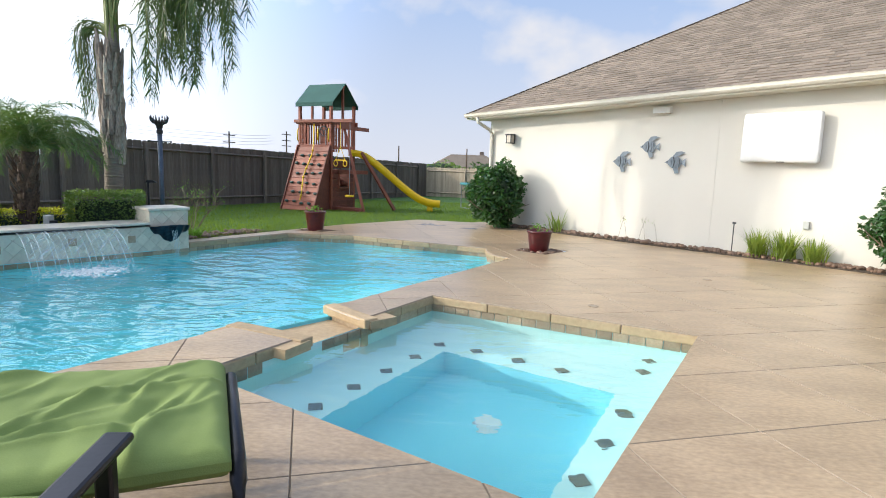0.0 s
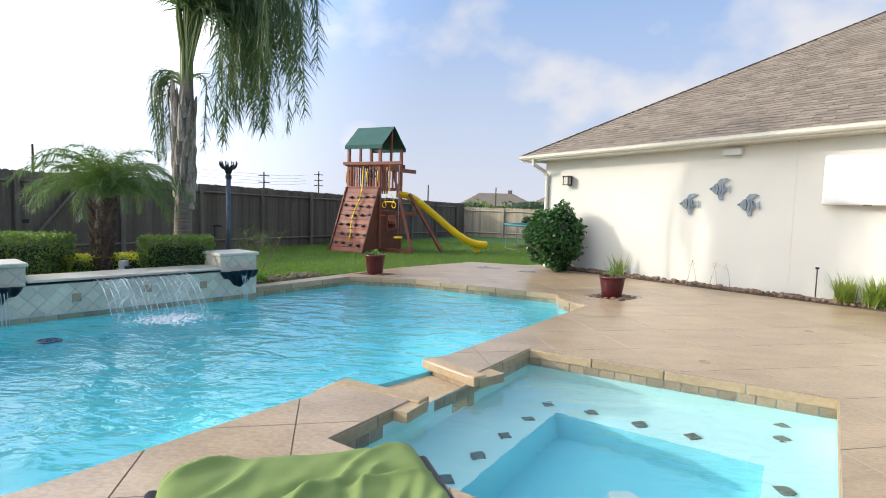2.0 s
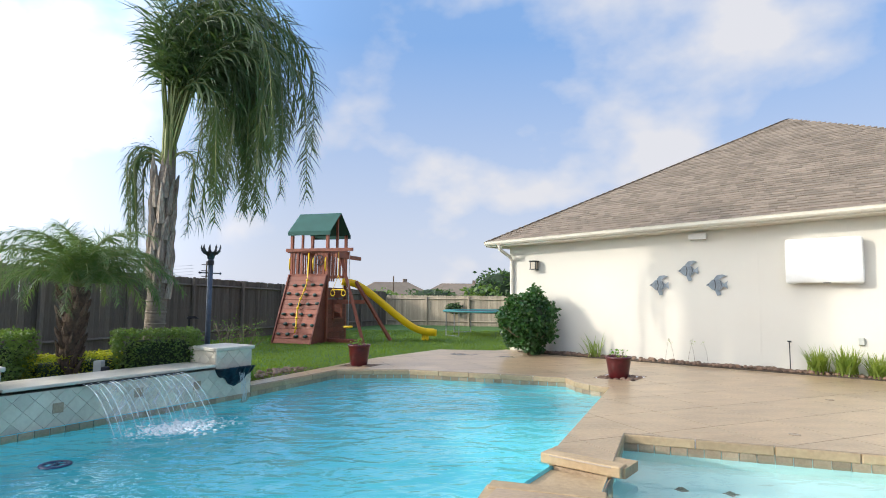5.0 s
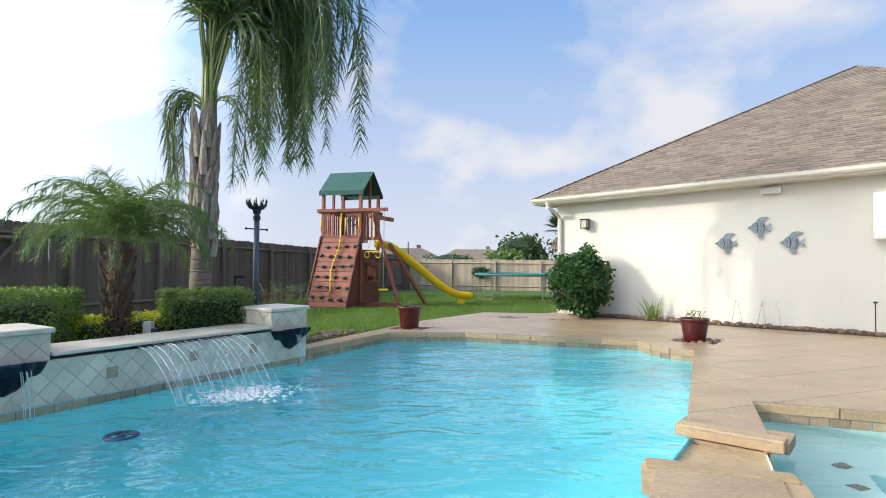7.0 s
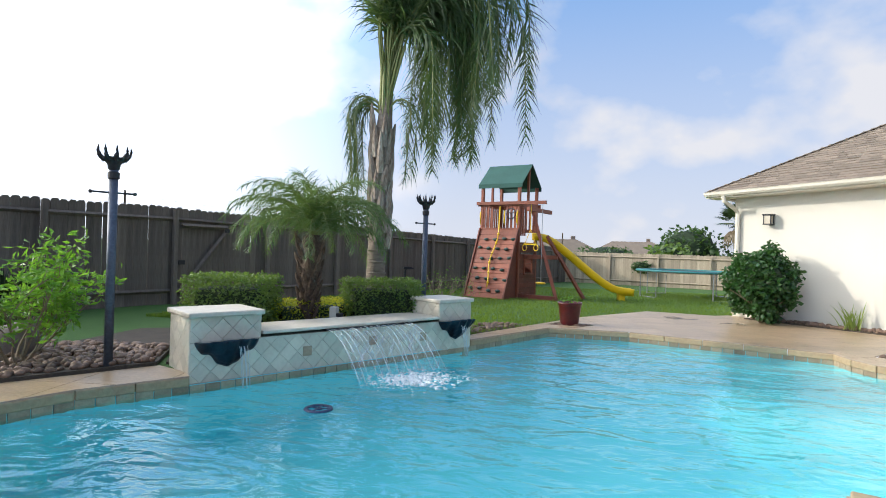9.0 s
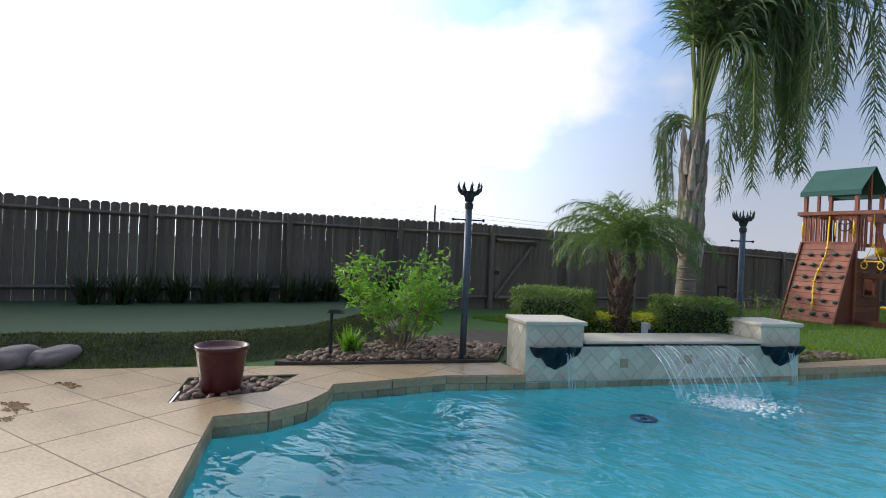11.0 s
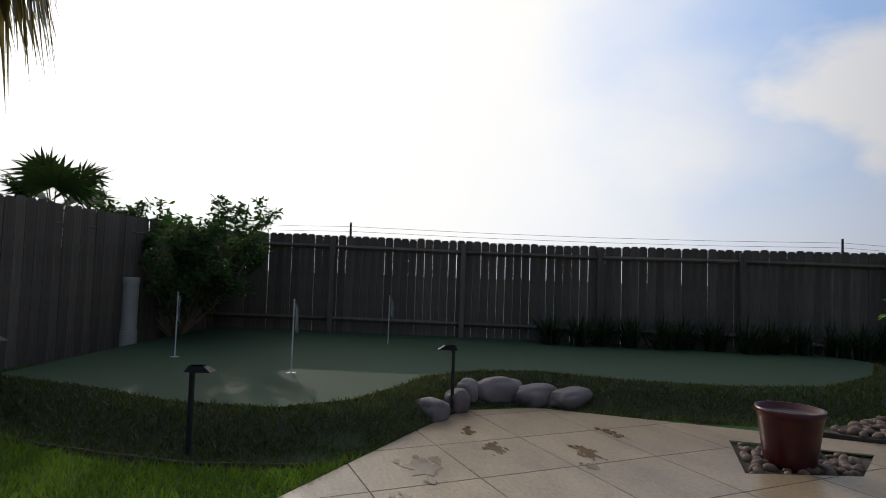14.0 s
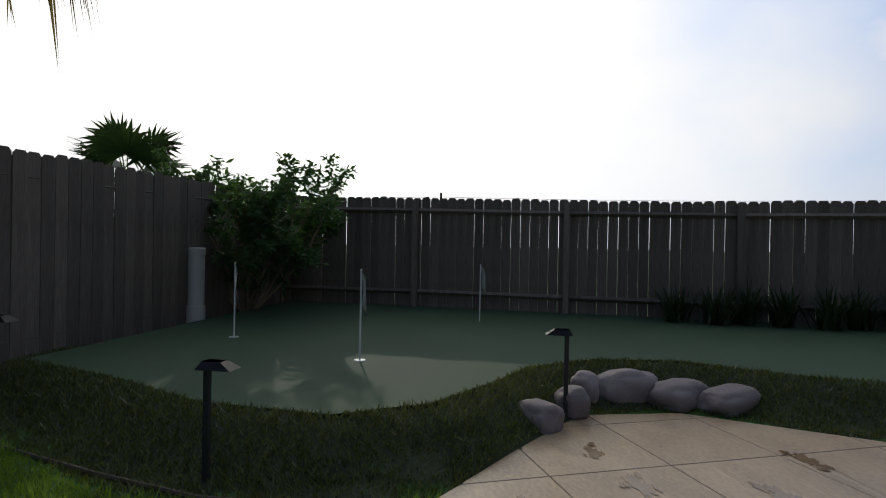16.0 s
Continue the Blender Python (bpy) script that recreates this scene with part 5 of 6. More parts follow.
def flag(at, label, h=0.78):
    f = thing("golf_flag", label, "flag", "putting flags", at=at)
    part("cup", lathe([(0.0, 0.004), (0.048, 0.006), (0.053, 0.0)], 20), M_PVC, f)
    part("pole", tube(bmesh.new(), [(0, 0, 0), (0, 0, h)], 0.008, 8), M_WHITE, f)
    bm = bmesh.new()
    vs = [[bm.verts.new((0.008 + 0.058 * j * (1 - 0.10 * i), 0.018 * math.sin(j * 1.5 + i * 0.5) + 0.02 * j, h - 0.01 - i * 0.06 - j * 0.045 - 0.004 * j * j * (1 - i / 4))) for j in range(4)] for i in range(5)]
    for i in range(4):
        for j in range(3):
            bm.faces.new((vs[i][j], vs[i + 1][j], vs[i + 1][j + 1], vs[i][j + 1]))
    bmesh.ops.solidify(bm, geom=bm.faces, thickness=0.002)
    part("cloth", bm, M_FLAG, f, "limp white cloth pennant", smooth=True)


for at in ((-11.46, -0.48, 0.245), (-12.70, -1.80, 0.245), (-13.95, 1.04, 0.22)):
    flag(at, "small white practice flag on the putting green")
edging = thing("lawn_edging", "black plastic edging between lawn and artificial turf", "edging", kind="structure")
part("strip", tube(bmesh.new(), [(-10.9, -3.6, 0.0), (-10.32, -2.72, 0.0), (-9.75, -1.8, 0.0), (-9.42, -1.2, 0.0), (-9.25, -0.5, 0.0), (-9.32, 0.0, -0.02)], 0.014, 6), M_SOIL, edging)
pipe = thing("utility_pipe", "grey capped plastic utility pipe standing at the fence", "pipe", at=(-14.47, -2.70, 0.15))
part("tube", lathe([(0, 0), (0.105, 0), (0.105, 0.93), (0, 0.93)], 24), M_PVC, pipe, smooth=False)
part("cap", lathe([(0.107, 0.90), (0.113, 0.91), (0.113, 0.985), (0.10, 1.0), (0, 1.005)], 24), M_PVC, pipe)
part("base_ring", lathe([(0.107, 0.0), (0.118, 0.0), (0.118, 0.22), (0.107, 0.23)], 24), M_PVC, pipe)
part("sticker", boxed((0.07, 0.004, 0.13), (0.05, 0.095, 0.78), (0, 0, -25)), M_FLAG, pipe, "faded white sticker")

# near-black green: the shade deep inside hedges and bushes, put into the colour
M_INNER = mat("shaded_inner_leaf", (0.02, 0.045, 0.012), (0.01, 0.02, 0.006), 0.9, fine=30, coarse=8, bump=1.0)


# ---- palms ----
def queen_palm():
    tree = thing("queen_palm", "queen palm with a ragged grey trunk and windswept drooping fronds", "palm tree", at=(-6.42, 9.72, -0.02))
    tr = [(0, 0, 0), (-0.01, 0, 0.8), (0.02, 0.01, 1.6), (0.03, 0.02, 2.4), (0.05, 0.03, 3.1), (0.08, 0.05, 3.7)]
    part("trunk", tube(bmesh.new(), tr, [0.18, 0.15, 0.145, 0.16, 0.14, 0.09], 20), M_BARK, tree, "grey ringed palm trunk", smooth=True)
    for k in range(9):
        part("trunk_ring", lathe([(0.150, 0), (0.158, 0.015), (0.150, 0.03)], 20), M_BARK, tree).location = (0.005, 0.0, 0.35 + 0.18 * k)
    rng = random.Random(12)
    for k in range(34):
        z, a = 1.55 + 1.75 * k / 34, k * 2.4
        r = 0.13
        c, s = math.cos(a), math.sin(a)
        out = rng.uniform(0.02, 0.10)
        pts = [(0.03 + r * c * 0.9, r * s * 0.9, z - 0.25), (0.03 + (r + 0.03) * c, (r + 0.03) * s, z), (0.03 + (r + out) * c, (r + out) * s, z + rng.uniform(0.12, 0.4))]
        bm = tube(bmesh.new(), pts, [0.075, 0.060, 0.012], 6)
        part("leaf_base", bm, M_BOOT, tree, "split dry leaf base")
    top = Vector((0.07, 0.04, 3.35))
    for k in range(7):
        a = k * 0.9
        part("crown_stem", tube(bmesh.new(), [top + Vector((0.07 * math.cos(a), 0.07 * math.sin(a), -0.45)), top + Vector((0.09 * math.cos(a), 0.09 * math.sin(a), 0.9))], [0.045, 0.022], 6), M_RACHIS, tree, "green leaf stem")
    # the crown is blown over towards the house
    for i in range(42):
        az = rng.uniform(-45, 95)
        b = top + Vector((rng.uniform(-0.06, 0.06), rng.uniform(-0.06, 0.06), rng.uniform(0.2, 0.5)))
        reach = (i * 0.618) % 1.0
        s0 = rng.uniform(0.10, 0.26)
        geo = frond_mesh(b, az, 3.8 + 2.2 * reach + rng.uniform(-0.2, 0.2), rng.uniform(72, 98), rng.uniform(-97, -84), 0.68, 92, 100 + i, wind=-(az - 24) * 0.75, droop=0.72, stem=0.24, loose=0.9,
                         sig=(s0, s0 + 0.40 + 0.30 * reach))
        add_frond(tree, geo, M_FROND)
    for i, (az, ln, e0) in enumerate(((172, 2.1, 62), (196, 2.3, 70), (160, 1.7, 55), (184, 2.0, 50), (205, 1.8, 64), (166, 2.3, 72), (-20, 1.9, 70))):
        add_frond(tree, frond_mesh(top + Vector((0, 0, 0.0)), az, ln, e0, -95, 0.36, 70, 300 + i, droop=0.8, sig=(0.0, 0.45), loose=0.7), M_FROND)


queen_palm()


def date_palm():
    tree = thing("date_palm", "small date palm with a shaggy dark trunk behind a wall", "palm tree", at=(-6.92, 8.32, -0.02))
    part("trunk", tube(bmesh.new(), [(0, 0, 0), (-0.03, 0, 0.4), (0.02, 0.02, 0.9), (0.06, 0.02, 1.46)], [0.085, 0.11, 0.14, 0.12], 14), M_DARKBARK, tree, smooth=True)
    rng = random.Random(5)
    for k in range(60):
        z, a = 0.12 + 1.3 * k / 60, k * 2.4
        c, s = math.cos(a), math.sin(a)
        r = 0.07 + 0.05 * z
        pts = [(r * c, r * s, z - 0.06), ((r + 0.05) * c, (r + 0.05) * s, z + 0.03), ((r + 0.075) * c, (r + 0.075) * s, z + 0.10)]
        part("leaf_stub", tube(bmesh.new(), pts, [0.035, 0.026, 0.008], 5), M_DARKBARK, tree)
    for k in range(46):
        f = k / 46
        add_frond(tree, frond_mesh((0.06, 0.02, 1.40), k * 137.5, rng.uniform(1.25, 1.6), 90 - 50 * f + rng.uniform(-6, 6), -35 - 60 * f, 0.27, 66, 500 + k, droop=0.42, loose=0.6, vee=0.8, stem=0.12), M_FROND2, 0.010)


date_palm()


def fan_leaf(base, way, size, seed, dry=False, hang=0.2):
    """A fan leaf: a stalk and a ring of narrow blades."""
    rng = random.Random(seed)
    way = Vector(way).normalized()
    hub = Vector(base) + way * size * 0.9
    side = way.cross(Vector((0, 0, 1)))
    side = side.normalized() if side.length > 0.05 else Vector((1, 0, 0))
    verts, faces = [], []
    for k in range(24):
        a = radians(-125 + 250 * k / 23)
        d = (way * math.cos(a) + side * math.sin(a)).normalized()
        ln, w = size * rng.uniform(0.8, 1.0) * (1 - 0.25 * abs(a) / 2.2), size * 0.045
        x = d.cross(way.cross(side)).normalized() * w
        m = hub + d * ln * 0.55
        e = hub + d * ln + Vector((0, 0, -hang * ln * rng.uniform(0.5, 1.5)))
        b0 = len(verts)
        verts += [hub, m + x, e, m - x]
        faces.append((b0, b0 + 1, b0 + 2, b0 + 3))
    return [Vector(base), hub], verts, faces


def fan_palm(at, h, crown, leaves, label, seed, dry=0):
    tree = thing("fan_palm", label, "palm tree", at=at)
    part("trunk", tube(bmesh.new(), [(0, 0, 0), (0.03, 0, h * 0.5), (0, 0, h)], [0.2, 0.17, 0.15], 12), M_DARKBARK, tree, smooth=True)
    rng = random.Random(seed)
    for k in range(leaves):
        e, a = radians(rng.uniform(-15, 80)), k * 2.4
        w = (math.cos(e) * math.cos(a), math.cos(e) * math.sin(a), math.sin(e))
        st, v, f = fan_leaf((0, 0, h), w, crown * rng.uniform(0.85, 1.1), seed + k)
        fr = part("leaf_stalk", tube(bmesh.new(), st, [0.015, 0.01], 5), M_RACHIS, tree)
        pypart("fan_leaf", v, f, M_FANLEAF, fr)
    for k in range(dry):
        a = k * 2.4
        w = (math.cos(a) * 0.8, math.sin(a) * 0.8, -0.75)
        st, v, f = fan_leaf((0, 0, h - 0.15), w, crown * rng.uniform(0.7, 0.9), seed + 50 + k, hang=1.1)
        fr = part("leaf_stalk", tube(bmesh.new(), st, [0.015, 0.01], 5), M_TWIG, tree)
        pypart("dry_fan_leaf", v, f, M_DEAD, fr, "brown dry hanging leaf")


fan_palm((-16.9, -4.55, -0.1), 2.15, 0.86, 15, "bushy green fan palm behind the fence", 3)
fan_palm((-12.65, -4.56, -0.1), 6.42, 1.25, 20, "tall fan palm with a skirt of dry leaves behind the fence", 9, 42)
fan_palm((7.6, 39.5, -0.4), 3.9, 0.95, 26, "green fan palm beyond the far fence", 21, 8)


# ---- hedges and shrubs ----
def hedge(name, at, size, turn, material, label, seed, leaf=0.05, count=9500):
    h = thing(name, label, "hedge", "clipped hedges", at=at, turn=turn)
    v, f = leaf_cloud(count, (0, 0, size[2] / 2), (size[0] / 2, size[1] / 2, size[2] / 2), leaf, seed, 0.55, boxy=True)
    tagged(pypart("leaves", v, f, material, h), kind="stuff")
    # solid dark block added behind the leaves as the hedge's inner shade
    part("shade_core", boxed((size[0] * 0.80, size[1] * 0.78, size[2] * 0.82), (0, 0, size[2] * 0.42), bevel=0.08), M_INNER, h)


hedge("hedge", (-7.64, 7.66, -0.02), (1.02, 0.75, 0.90), 8, M_HEDGE, "clipped green box hedge behind the waterfall wall", 1)
hedge("hedge", (-6.12, 9.05, -0.02), (1.08, 0.72, 0.84), 30, M_HEDGE, "clipped dark green hedge beside the torch", 2)
hedge("lime_hedge", (-6.85, 8.55, -0.02), (1.55, 0.42, 0.56), 48, M_LIME, "low yellow green clipped hedge under the palm", 3, 0.035)


def branches(bm, base, way, length, radius, depth, rng, tips):
    d = Vector(way).normalized()
    pts = [Vector(base)]
    for k in range(4):
        d = (d + Vector((rng.uniform(-0.25, 0.25), rng.uniform(-0.25, 0.25), rng.uniform(-0.08, 0.16)))).normalized()
        pts.append(pts[-1] + d * length / 4)
    tube(bm, pts, [radius * (1 - 0.15 * k) for k in range(5)], 5, caps=False)
    tips += pts[2:]
    if depth:
        for k in range(3):
            w = (d + Vector((rng.uniform(-0.9, 0.9), rng.uniform(-0.9, 0.9), rng.uniform(-0.2, 0.5)))).normalized()
            branches(bm, pts[rng.randrange(2, 5)], w, length * 0.62, radius * 0.55, depth - 1, rng, tips)


def shrub(name, label, at, stems, length, spread, material, leaf, per_tip, seed, category="shrub", stem_r=0.014, depth=2, slim=0.4, lift=1.0):
    s = thing(name, label, category, at=at)
    rng = random.Random(seed)
    bm, tips = bmesh.new(), []
    for k in range(stems):
        a = k * 2.4 + rng.random()
        branches(bm, (0.08 * math.cos(a), 0.08 * math.sin(a), 0), (spread * math.cos(a), spread * math.sin(a), lift), length * rng.uniform(0.8, 1.1), stem_r, depth, rng, tips)
    part("branch_work", bm, M_TWIG, s)
    verts, faces = [], []
    for i, t in enumerate(tips):
        if not per_tip:
            break
        v, f = leaf_cloud(per_tip, t, (0.09, 0.09, 0.08), leaf, seed * 100 + i, slim, hang=0.1)
        b0 = len(verts)
        verts += v
        faces += [tuple(b0 + k for k in q) for q in f]
    if verts:
        tagged(pypart("leaves", verts, faces, material, s), kind="stuff")
    return s


shrub("garden_shrub", "open shrub with bright green leaves beside the torch", (-8.85, 5.75, 0.02), 11, 0.74, 0.85, M_SHRUB, 0.105, 5, 3, slim=0.36)
shrub("bare_shrub", "half bare twiggy shrub with a few yellow leaves", (-5.55, 10.75, 0), 8, 0.55, 0.75, M_SHRUB, 0.04, 1, 8, stem_r=0.010)
shrub("corner_tree", "dark green leafy bush in the corner of the fence", (-15.35, -2.2, 0.2), 20, 1.27, 0.9, M_TREE, 0.10, 28, 14, "tree", 0.03)


def round_bush(name, label, at, radii, material, leaf, count, seed):
    b = thing(name, label, "bush", at=at)
    v, f = leaf_cloud(count, (0, 0, radii[2]), radii, leaf, seed, 0.7, hang=0.5, core=0.75)
    v = [(p[0], p[1], max(0.01, p[2])) for p in v]
    tagged(pypart("leaves", v, f, material, b), kind="stuff")
    bm, tips, rng = bmesh.new(), [], random.Random(seed)
    for k in range(6):
        branches(bm, (0, 0, 0), (math.cos(k), math.sin(k), 1.3), radii[2] * 0.9, 0.025, 1, rng, tips)
    part("branch_work", bm, M_TWIG, b)
    # dark ball added inside the leaves in place of the bush's inner shade
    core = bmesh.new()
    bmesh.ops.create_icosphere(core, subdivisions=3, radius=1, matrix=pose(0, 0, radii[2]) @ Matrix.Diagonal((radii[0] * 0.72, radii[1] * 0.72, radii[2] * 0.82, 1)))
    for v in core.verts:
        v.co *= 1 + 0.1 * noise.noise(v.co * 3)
    part("shade_filler", core, M_INNER, b, smooth=True)
    return b


round_bush("bush", "large dense glossy green bush at the house corner", (0.50, 13.60, 0.0), (0.65, 0.65, 0.77), M_IVY, 0.10, 7500, 6)
round_bush("bush", "dense glossy green bush against the house wall", tuple(hw(8.15, 0.75)), (0.7, 0.7, 0.75), M_IVY, 0.10, 5500, 9)
for i, (x, y, r, h) in enumerate(((3.2, 38.5, 1.6, 1.25), (5.0, 41, 2.4, 1.9), (9.5, 38.0, 1.7, 1.5), (6.4, 37.0, 1.1, 1.0), (-4.5, 60, 3.0, 1.2), (1.5, 62, 3.5, 1.3))):
    round_bush("far_bush", "green bush beyond the far fence", (x, y, -0.45), (r, r, h), M_TREE if i % 2 else M_HEDGE, 0.34, 1100, 40 + i)
fv = round_bush("fence_vine", "small green vine that hangs over the far fence", (0.62, 30.95, 0.35), (0.5, 0.2, 0.32), M_TREE, 0.14, 260, 71)


def strap_clump(name, label, at, count, length, spread, seed, material=None, width=0.012, floor=0.0):
    c = thing(name, label, "grass clump", at=at)
    rng = random.Random(seed)
    verts, faces = [], []
    for k in range(count):
        a, e = rng.uniform(0, math.tau), rng.uniform(0.25, 1.25) ** spread
        d = Vector((math.cos(a) * e * 0.45, math.sin(a) * e * 0.45, 1)).normalized()
        p = Vector((rng.gauss(0, 0.06), rng.gauss(0, 0.06), 0))
        x = Vector((-math.sin(a), math.cos(a), 0)) * width
        ln, b0 = length * rng.uniform(0.55, 1.1), len(verts)
        for j in range(5):
            w = (0.8, 1, 0.85, 0.55, 0.05)[j]
            verts += [p + x * w, p - x * w]
            p = p + d * ln / 4
            d = (d + Vector((math.cos(a) * 0.16 * e, math.sin(a) * 0.16 * e, -0.10 * j * e))).normalized()
        faces += [(b0 + j * 2, b0 + j * 2 + 1, b0 + j * 2 + 3, b0 + j * 2 + 2) for j in range(4)]
    pypart("strap_leaves", verts, faces, material or M_STRAP, c)


strap_clump("grass_clump", "tall yellow green grass clump in the rock bed", tuple(hw(5.85, 0.27, 0.02)), 150, 0.52, 1.0, 1)
strap_clump("grass_clump", "tall yellow green grass clump in the rock bed", tuple(hw(6.30, 0.25, 0.02)), 150, 0.55, 1.0, 2)
strap_clump("grass_clump", "tall yellow green grass clump in the rock bed", tuple(hw(6.72, 0.25, 0.02)), 110, 0.46, 1.0, 3)
strap_clump("yucca_clump", "sparse spiky strap leaved plant in the rock bed", tuple(hw(1.62, 0.28, 0.02)), 34, 0.55, 1.0, 4, width=0.014)
strap_clump("grass_clump", "small bright green grass clump beside the shrub", (-9.12, 5.14, 0.03), 120, 0.36, 1.0, 5, M_SHRUB)
strap_clump("grass_clump", "low green tuft in the rock bed", (-5.0, 9.85, 0.0), 50, 0.22, 1.0, 6, M_SHRUB)
for i in range(13):
    y = 3.8 + i * 0.42
    strap_clump("strap_plant", "dark strap leaved plant at the foot of the fence", (-15.95 + 0.395 * y + 0.5 + 0.1 * math.sin(i * 2), y, 0.2), 90, 0.66, 1.3, 30 + i, M_DARKSTRAP, 0.018)
for i, s in enumerate((3.15, 3.35, 3.6, 3.75, 4.0)):
    st = thing("dry_stem", "thin dry flower stem in the rock bed", "plant", "dry stems", at=tuple(hw(s, 0.2, 0.02)))
    rng = random.Random(i)
    lean = rng.uniform(-0.15, 0.15)
    part("stem", tube(bmesh.new(), [(0, 0, 0), (lean * 0.4, 0, 0.25), (lean, 0.02, 0.42 + 0.1 * rng.random())], [0.004, 0.003, 0.002], 4), M_TWIG, st)
    v, f = leaf_cloud(12, (lean, 0.02, 0.42), (0.05, 0.05, 0.08), 0.03, 60 + i)
    pypart("seed_head", v, f, M_STRAP, st)


# ---- on the house wall ----
def wall_fish(s, z, seed):
    """A pierced metal fish with fins, ribs and a forked tail, standing a little off the wall."""
    f = thing("metal_fish", "silver metal fish wall ornament on cream stucco", "wall ornament", "metal fish", at=tuple(hw(s, 0.035, z)), turn=HANG)
    def plate(name, pts, y, t):
        bm = bmesh.new()
        a = [bm.verts.new((x, y, zz)) for x, zz in pts]
        b = [bm.verts.new((x, y - t, zz)) for x, zz in pts]
        bm.faces.new(b)
        bm.faces.new(a[::-1])
        for i in range(len(pts)):
            j = (i + 1) % len(pts)
            bm.faces.new((a[i], a[j], b[j], b[i]))
        bmesh.ops.recalc_face_normals(bm, faces=bm.faces)
        part(name, bm, M_SILVER, f)
    plate("body", [(-0.22, 0.0), (-0.15, 0.04), (-0.10, 0.10), (-0.02, 0.135), (0.06, 0.10), (0.12, 0.03), (0.12, -0.03), (0.06, -0.10), (-0.02, -0.13), (-0.10, -0.09), (-0.16, -0.03)], 0, 0.014)
    plate("dorsal_fin", [(-0.06, 0.13), (0.0, 0.20), (0.10, 0.215), (0.19, 0.18), (0.12, 0.165), (0.05, 0.115)], 0.002, 0.010)
    plate("belly_fin", [(-0.04, -0.13), (0.0, -0.22), (0.07, -0.20), (0.05, -0.11)], 0.002, 0.010)
    plate("tail_fin", [(0.12, 0.02), (0.20, 0.085), (0.185, 0.02), (0.20, -0.08), (0.12, -0.025)], 0.002, 0.010)
    for k in range(4):
        x = -0.10 + 0.055 * k
        part("rib", tube(bmesh.new(), [(x, -0.02, 0.12 - 0.03 * abs(k - 1.5)), (x + 0.025, -0.028, 0.0), (x, -0.02, -0.12 + 0.03 * abs(k - 1.5))], 0.007, 6), M_IRON if k % 2 else M_SILVER, f)
    bm = bmesh.new()
    bmesh.ops.create_icosphere(bm, subdivisions=2, radius=0.012, matrix=pose(-0.165, -0.012, 0.012))
    part("eye", bm, M_IRON, f)


for s, z, k in ((3.02, 1.63, 1), (3.62, 1.93, 2), (4.17, 1.63, 3)):
    wall_fish(s, z, k)
lamp = thing("wall_lantern", "small black wall lantern with pale glass", "wall lamp", at=tuple(hw(0.0, 0.0, 2.13)), turn=HANG)
part("back_plate", boxed((0.10, 0.02, 0.22), (0, -0.01, 0), bevel=0.004), M_IRON, lamp)
part("roof", boxed((0.20, 0.19, 0.03), (0, -0.12, 0.105), bevel=0.01), M_IRON, lamp)
part("glass", boxed((0.13, 0.13, 0.17), (0, -0.12, 0.0)), M_GLASS, lamp, "pale glass pane")
for x in (-0.07, 0.07):
    for y in (-0.055, -0.185):
        part("corner_bar", boxed((0.018, 0.018, 0.2), (x, y, 0)), M_IRON, lamp)
part("base", boxed((0.17, 0.17, 0.02), (0, -0.12, -0.095), bevel=0.004), M_IRON, lamp)
flood = thing("eave_light", "white boxy wall light under the eave", "wall lamp", at=tuple(hw(3.83, 0.0, 2.64)), turn=HANG)
part("housing", boxed((0.35, 0.12, 0.12), (0, -0.06, 0), bevel=0.012), M_WHITE, flood)
part("lens", boxed((0.30, 0.09, 0.012), (0, -0.06, -0.065)), M_GLASS, flood)
tv = thing("covered_television", "outdoor television under a white vinyl cover on the wall", "television", at=tuple(hw(6.0, 0.0, 2.07)), turn=HANG)
cv = boxed((1.20, 0.17, 0.84), (0, -0.14, 0), bevel=0.05)
bmesh.ops.subdivide_edges(cv, edges=cv.edges, cuts=5, use_grid_fill=True)
for v in cv.verts:
    v.co.y += 0.018 * noise.noise(v.co * 4.5) + 0.02 * noise.noise(v.co * 1.8)
    v.co.z += 0.012 * noise.noise(v.co * 3 + Vector((5, 0, 0)))
part("cover", cv, M_COVER, tv, "loose white vinyl cover", smooth=True)
part("bracket", boxed((0.3, 0.06, 0.3), (0, -0.03, 0)), M_IRON, tv)
part("tie", boxed((0.12, 0.012, 0.012), (0.05, -0.2, -0.41)), M_IRON, tv)
ob = thing("outlet_box", "small grey outlet box low on the wall", "outlet", at=tuple(hw(6.5, 0.0, 0.62)), turn=HANG)
part("cover", boxed((0.09, 0.05, 0.13), (0, -0.025, 0), bevel=0.008), M_PVC, ob)
stake = thing("garden_stake", "thin dark garden stake in the rock bed", "stake", at=tuple(hw(5.42, 0.2, 0.0)))
part("rod", tube(bmesh.new(), [(0, 0, 0), (0, 0, 0.56)], 0.009, 6), M_IRON, stake)
part("cap", boxed((0.05, 0.05, 0.03), (0, 0, 0.57), bevel=0.006), M_IRON, stake)
gs = thing("ground_light", "small dark ground light with a white box beside the hedge", "garden light", at=(-6.45, 8.22, -0.02))
part("body", boxed((0.13, 0.10, 0.42), (0, 0, 0.21), bevel=0.01), M_IRON, gs)
part("cap", boxed((0.10, 0.11, 0.16), (-0.05, 0, 0.42), bevel=0.01), M_PVC, gs)


# ---- lounge chair ----
crease = random.Random(21)
FOLDS = [(crease.uniform(-0.42, 0.42), crease.uniform(-0.8, 0.0), radians(crease.uniform(20, 75)), crease.uniform(0.12, 0.3), crease.uniform(0.018, 0.04)) for k in range(16)]


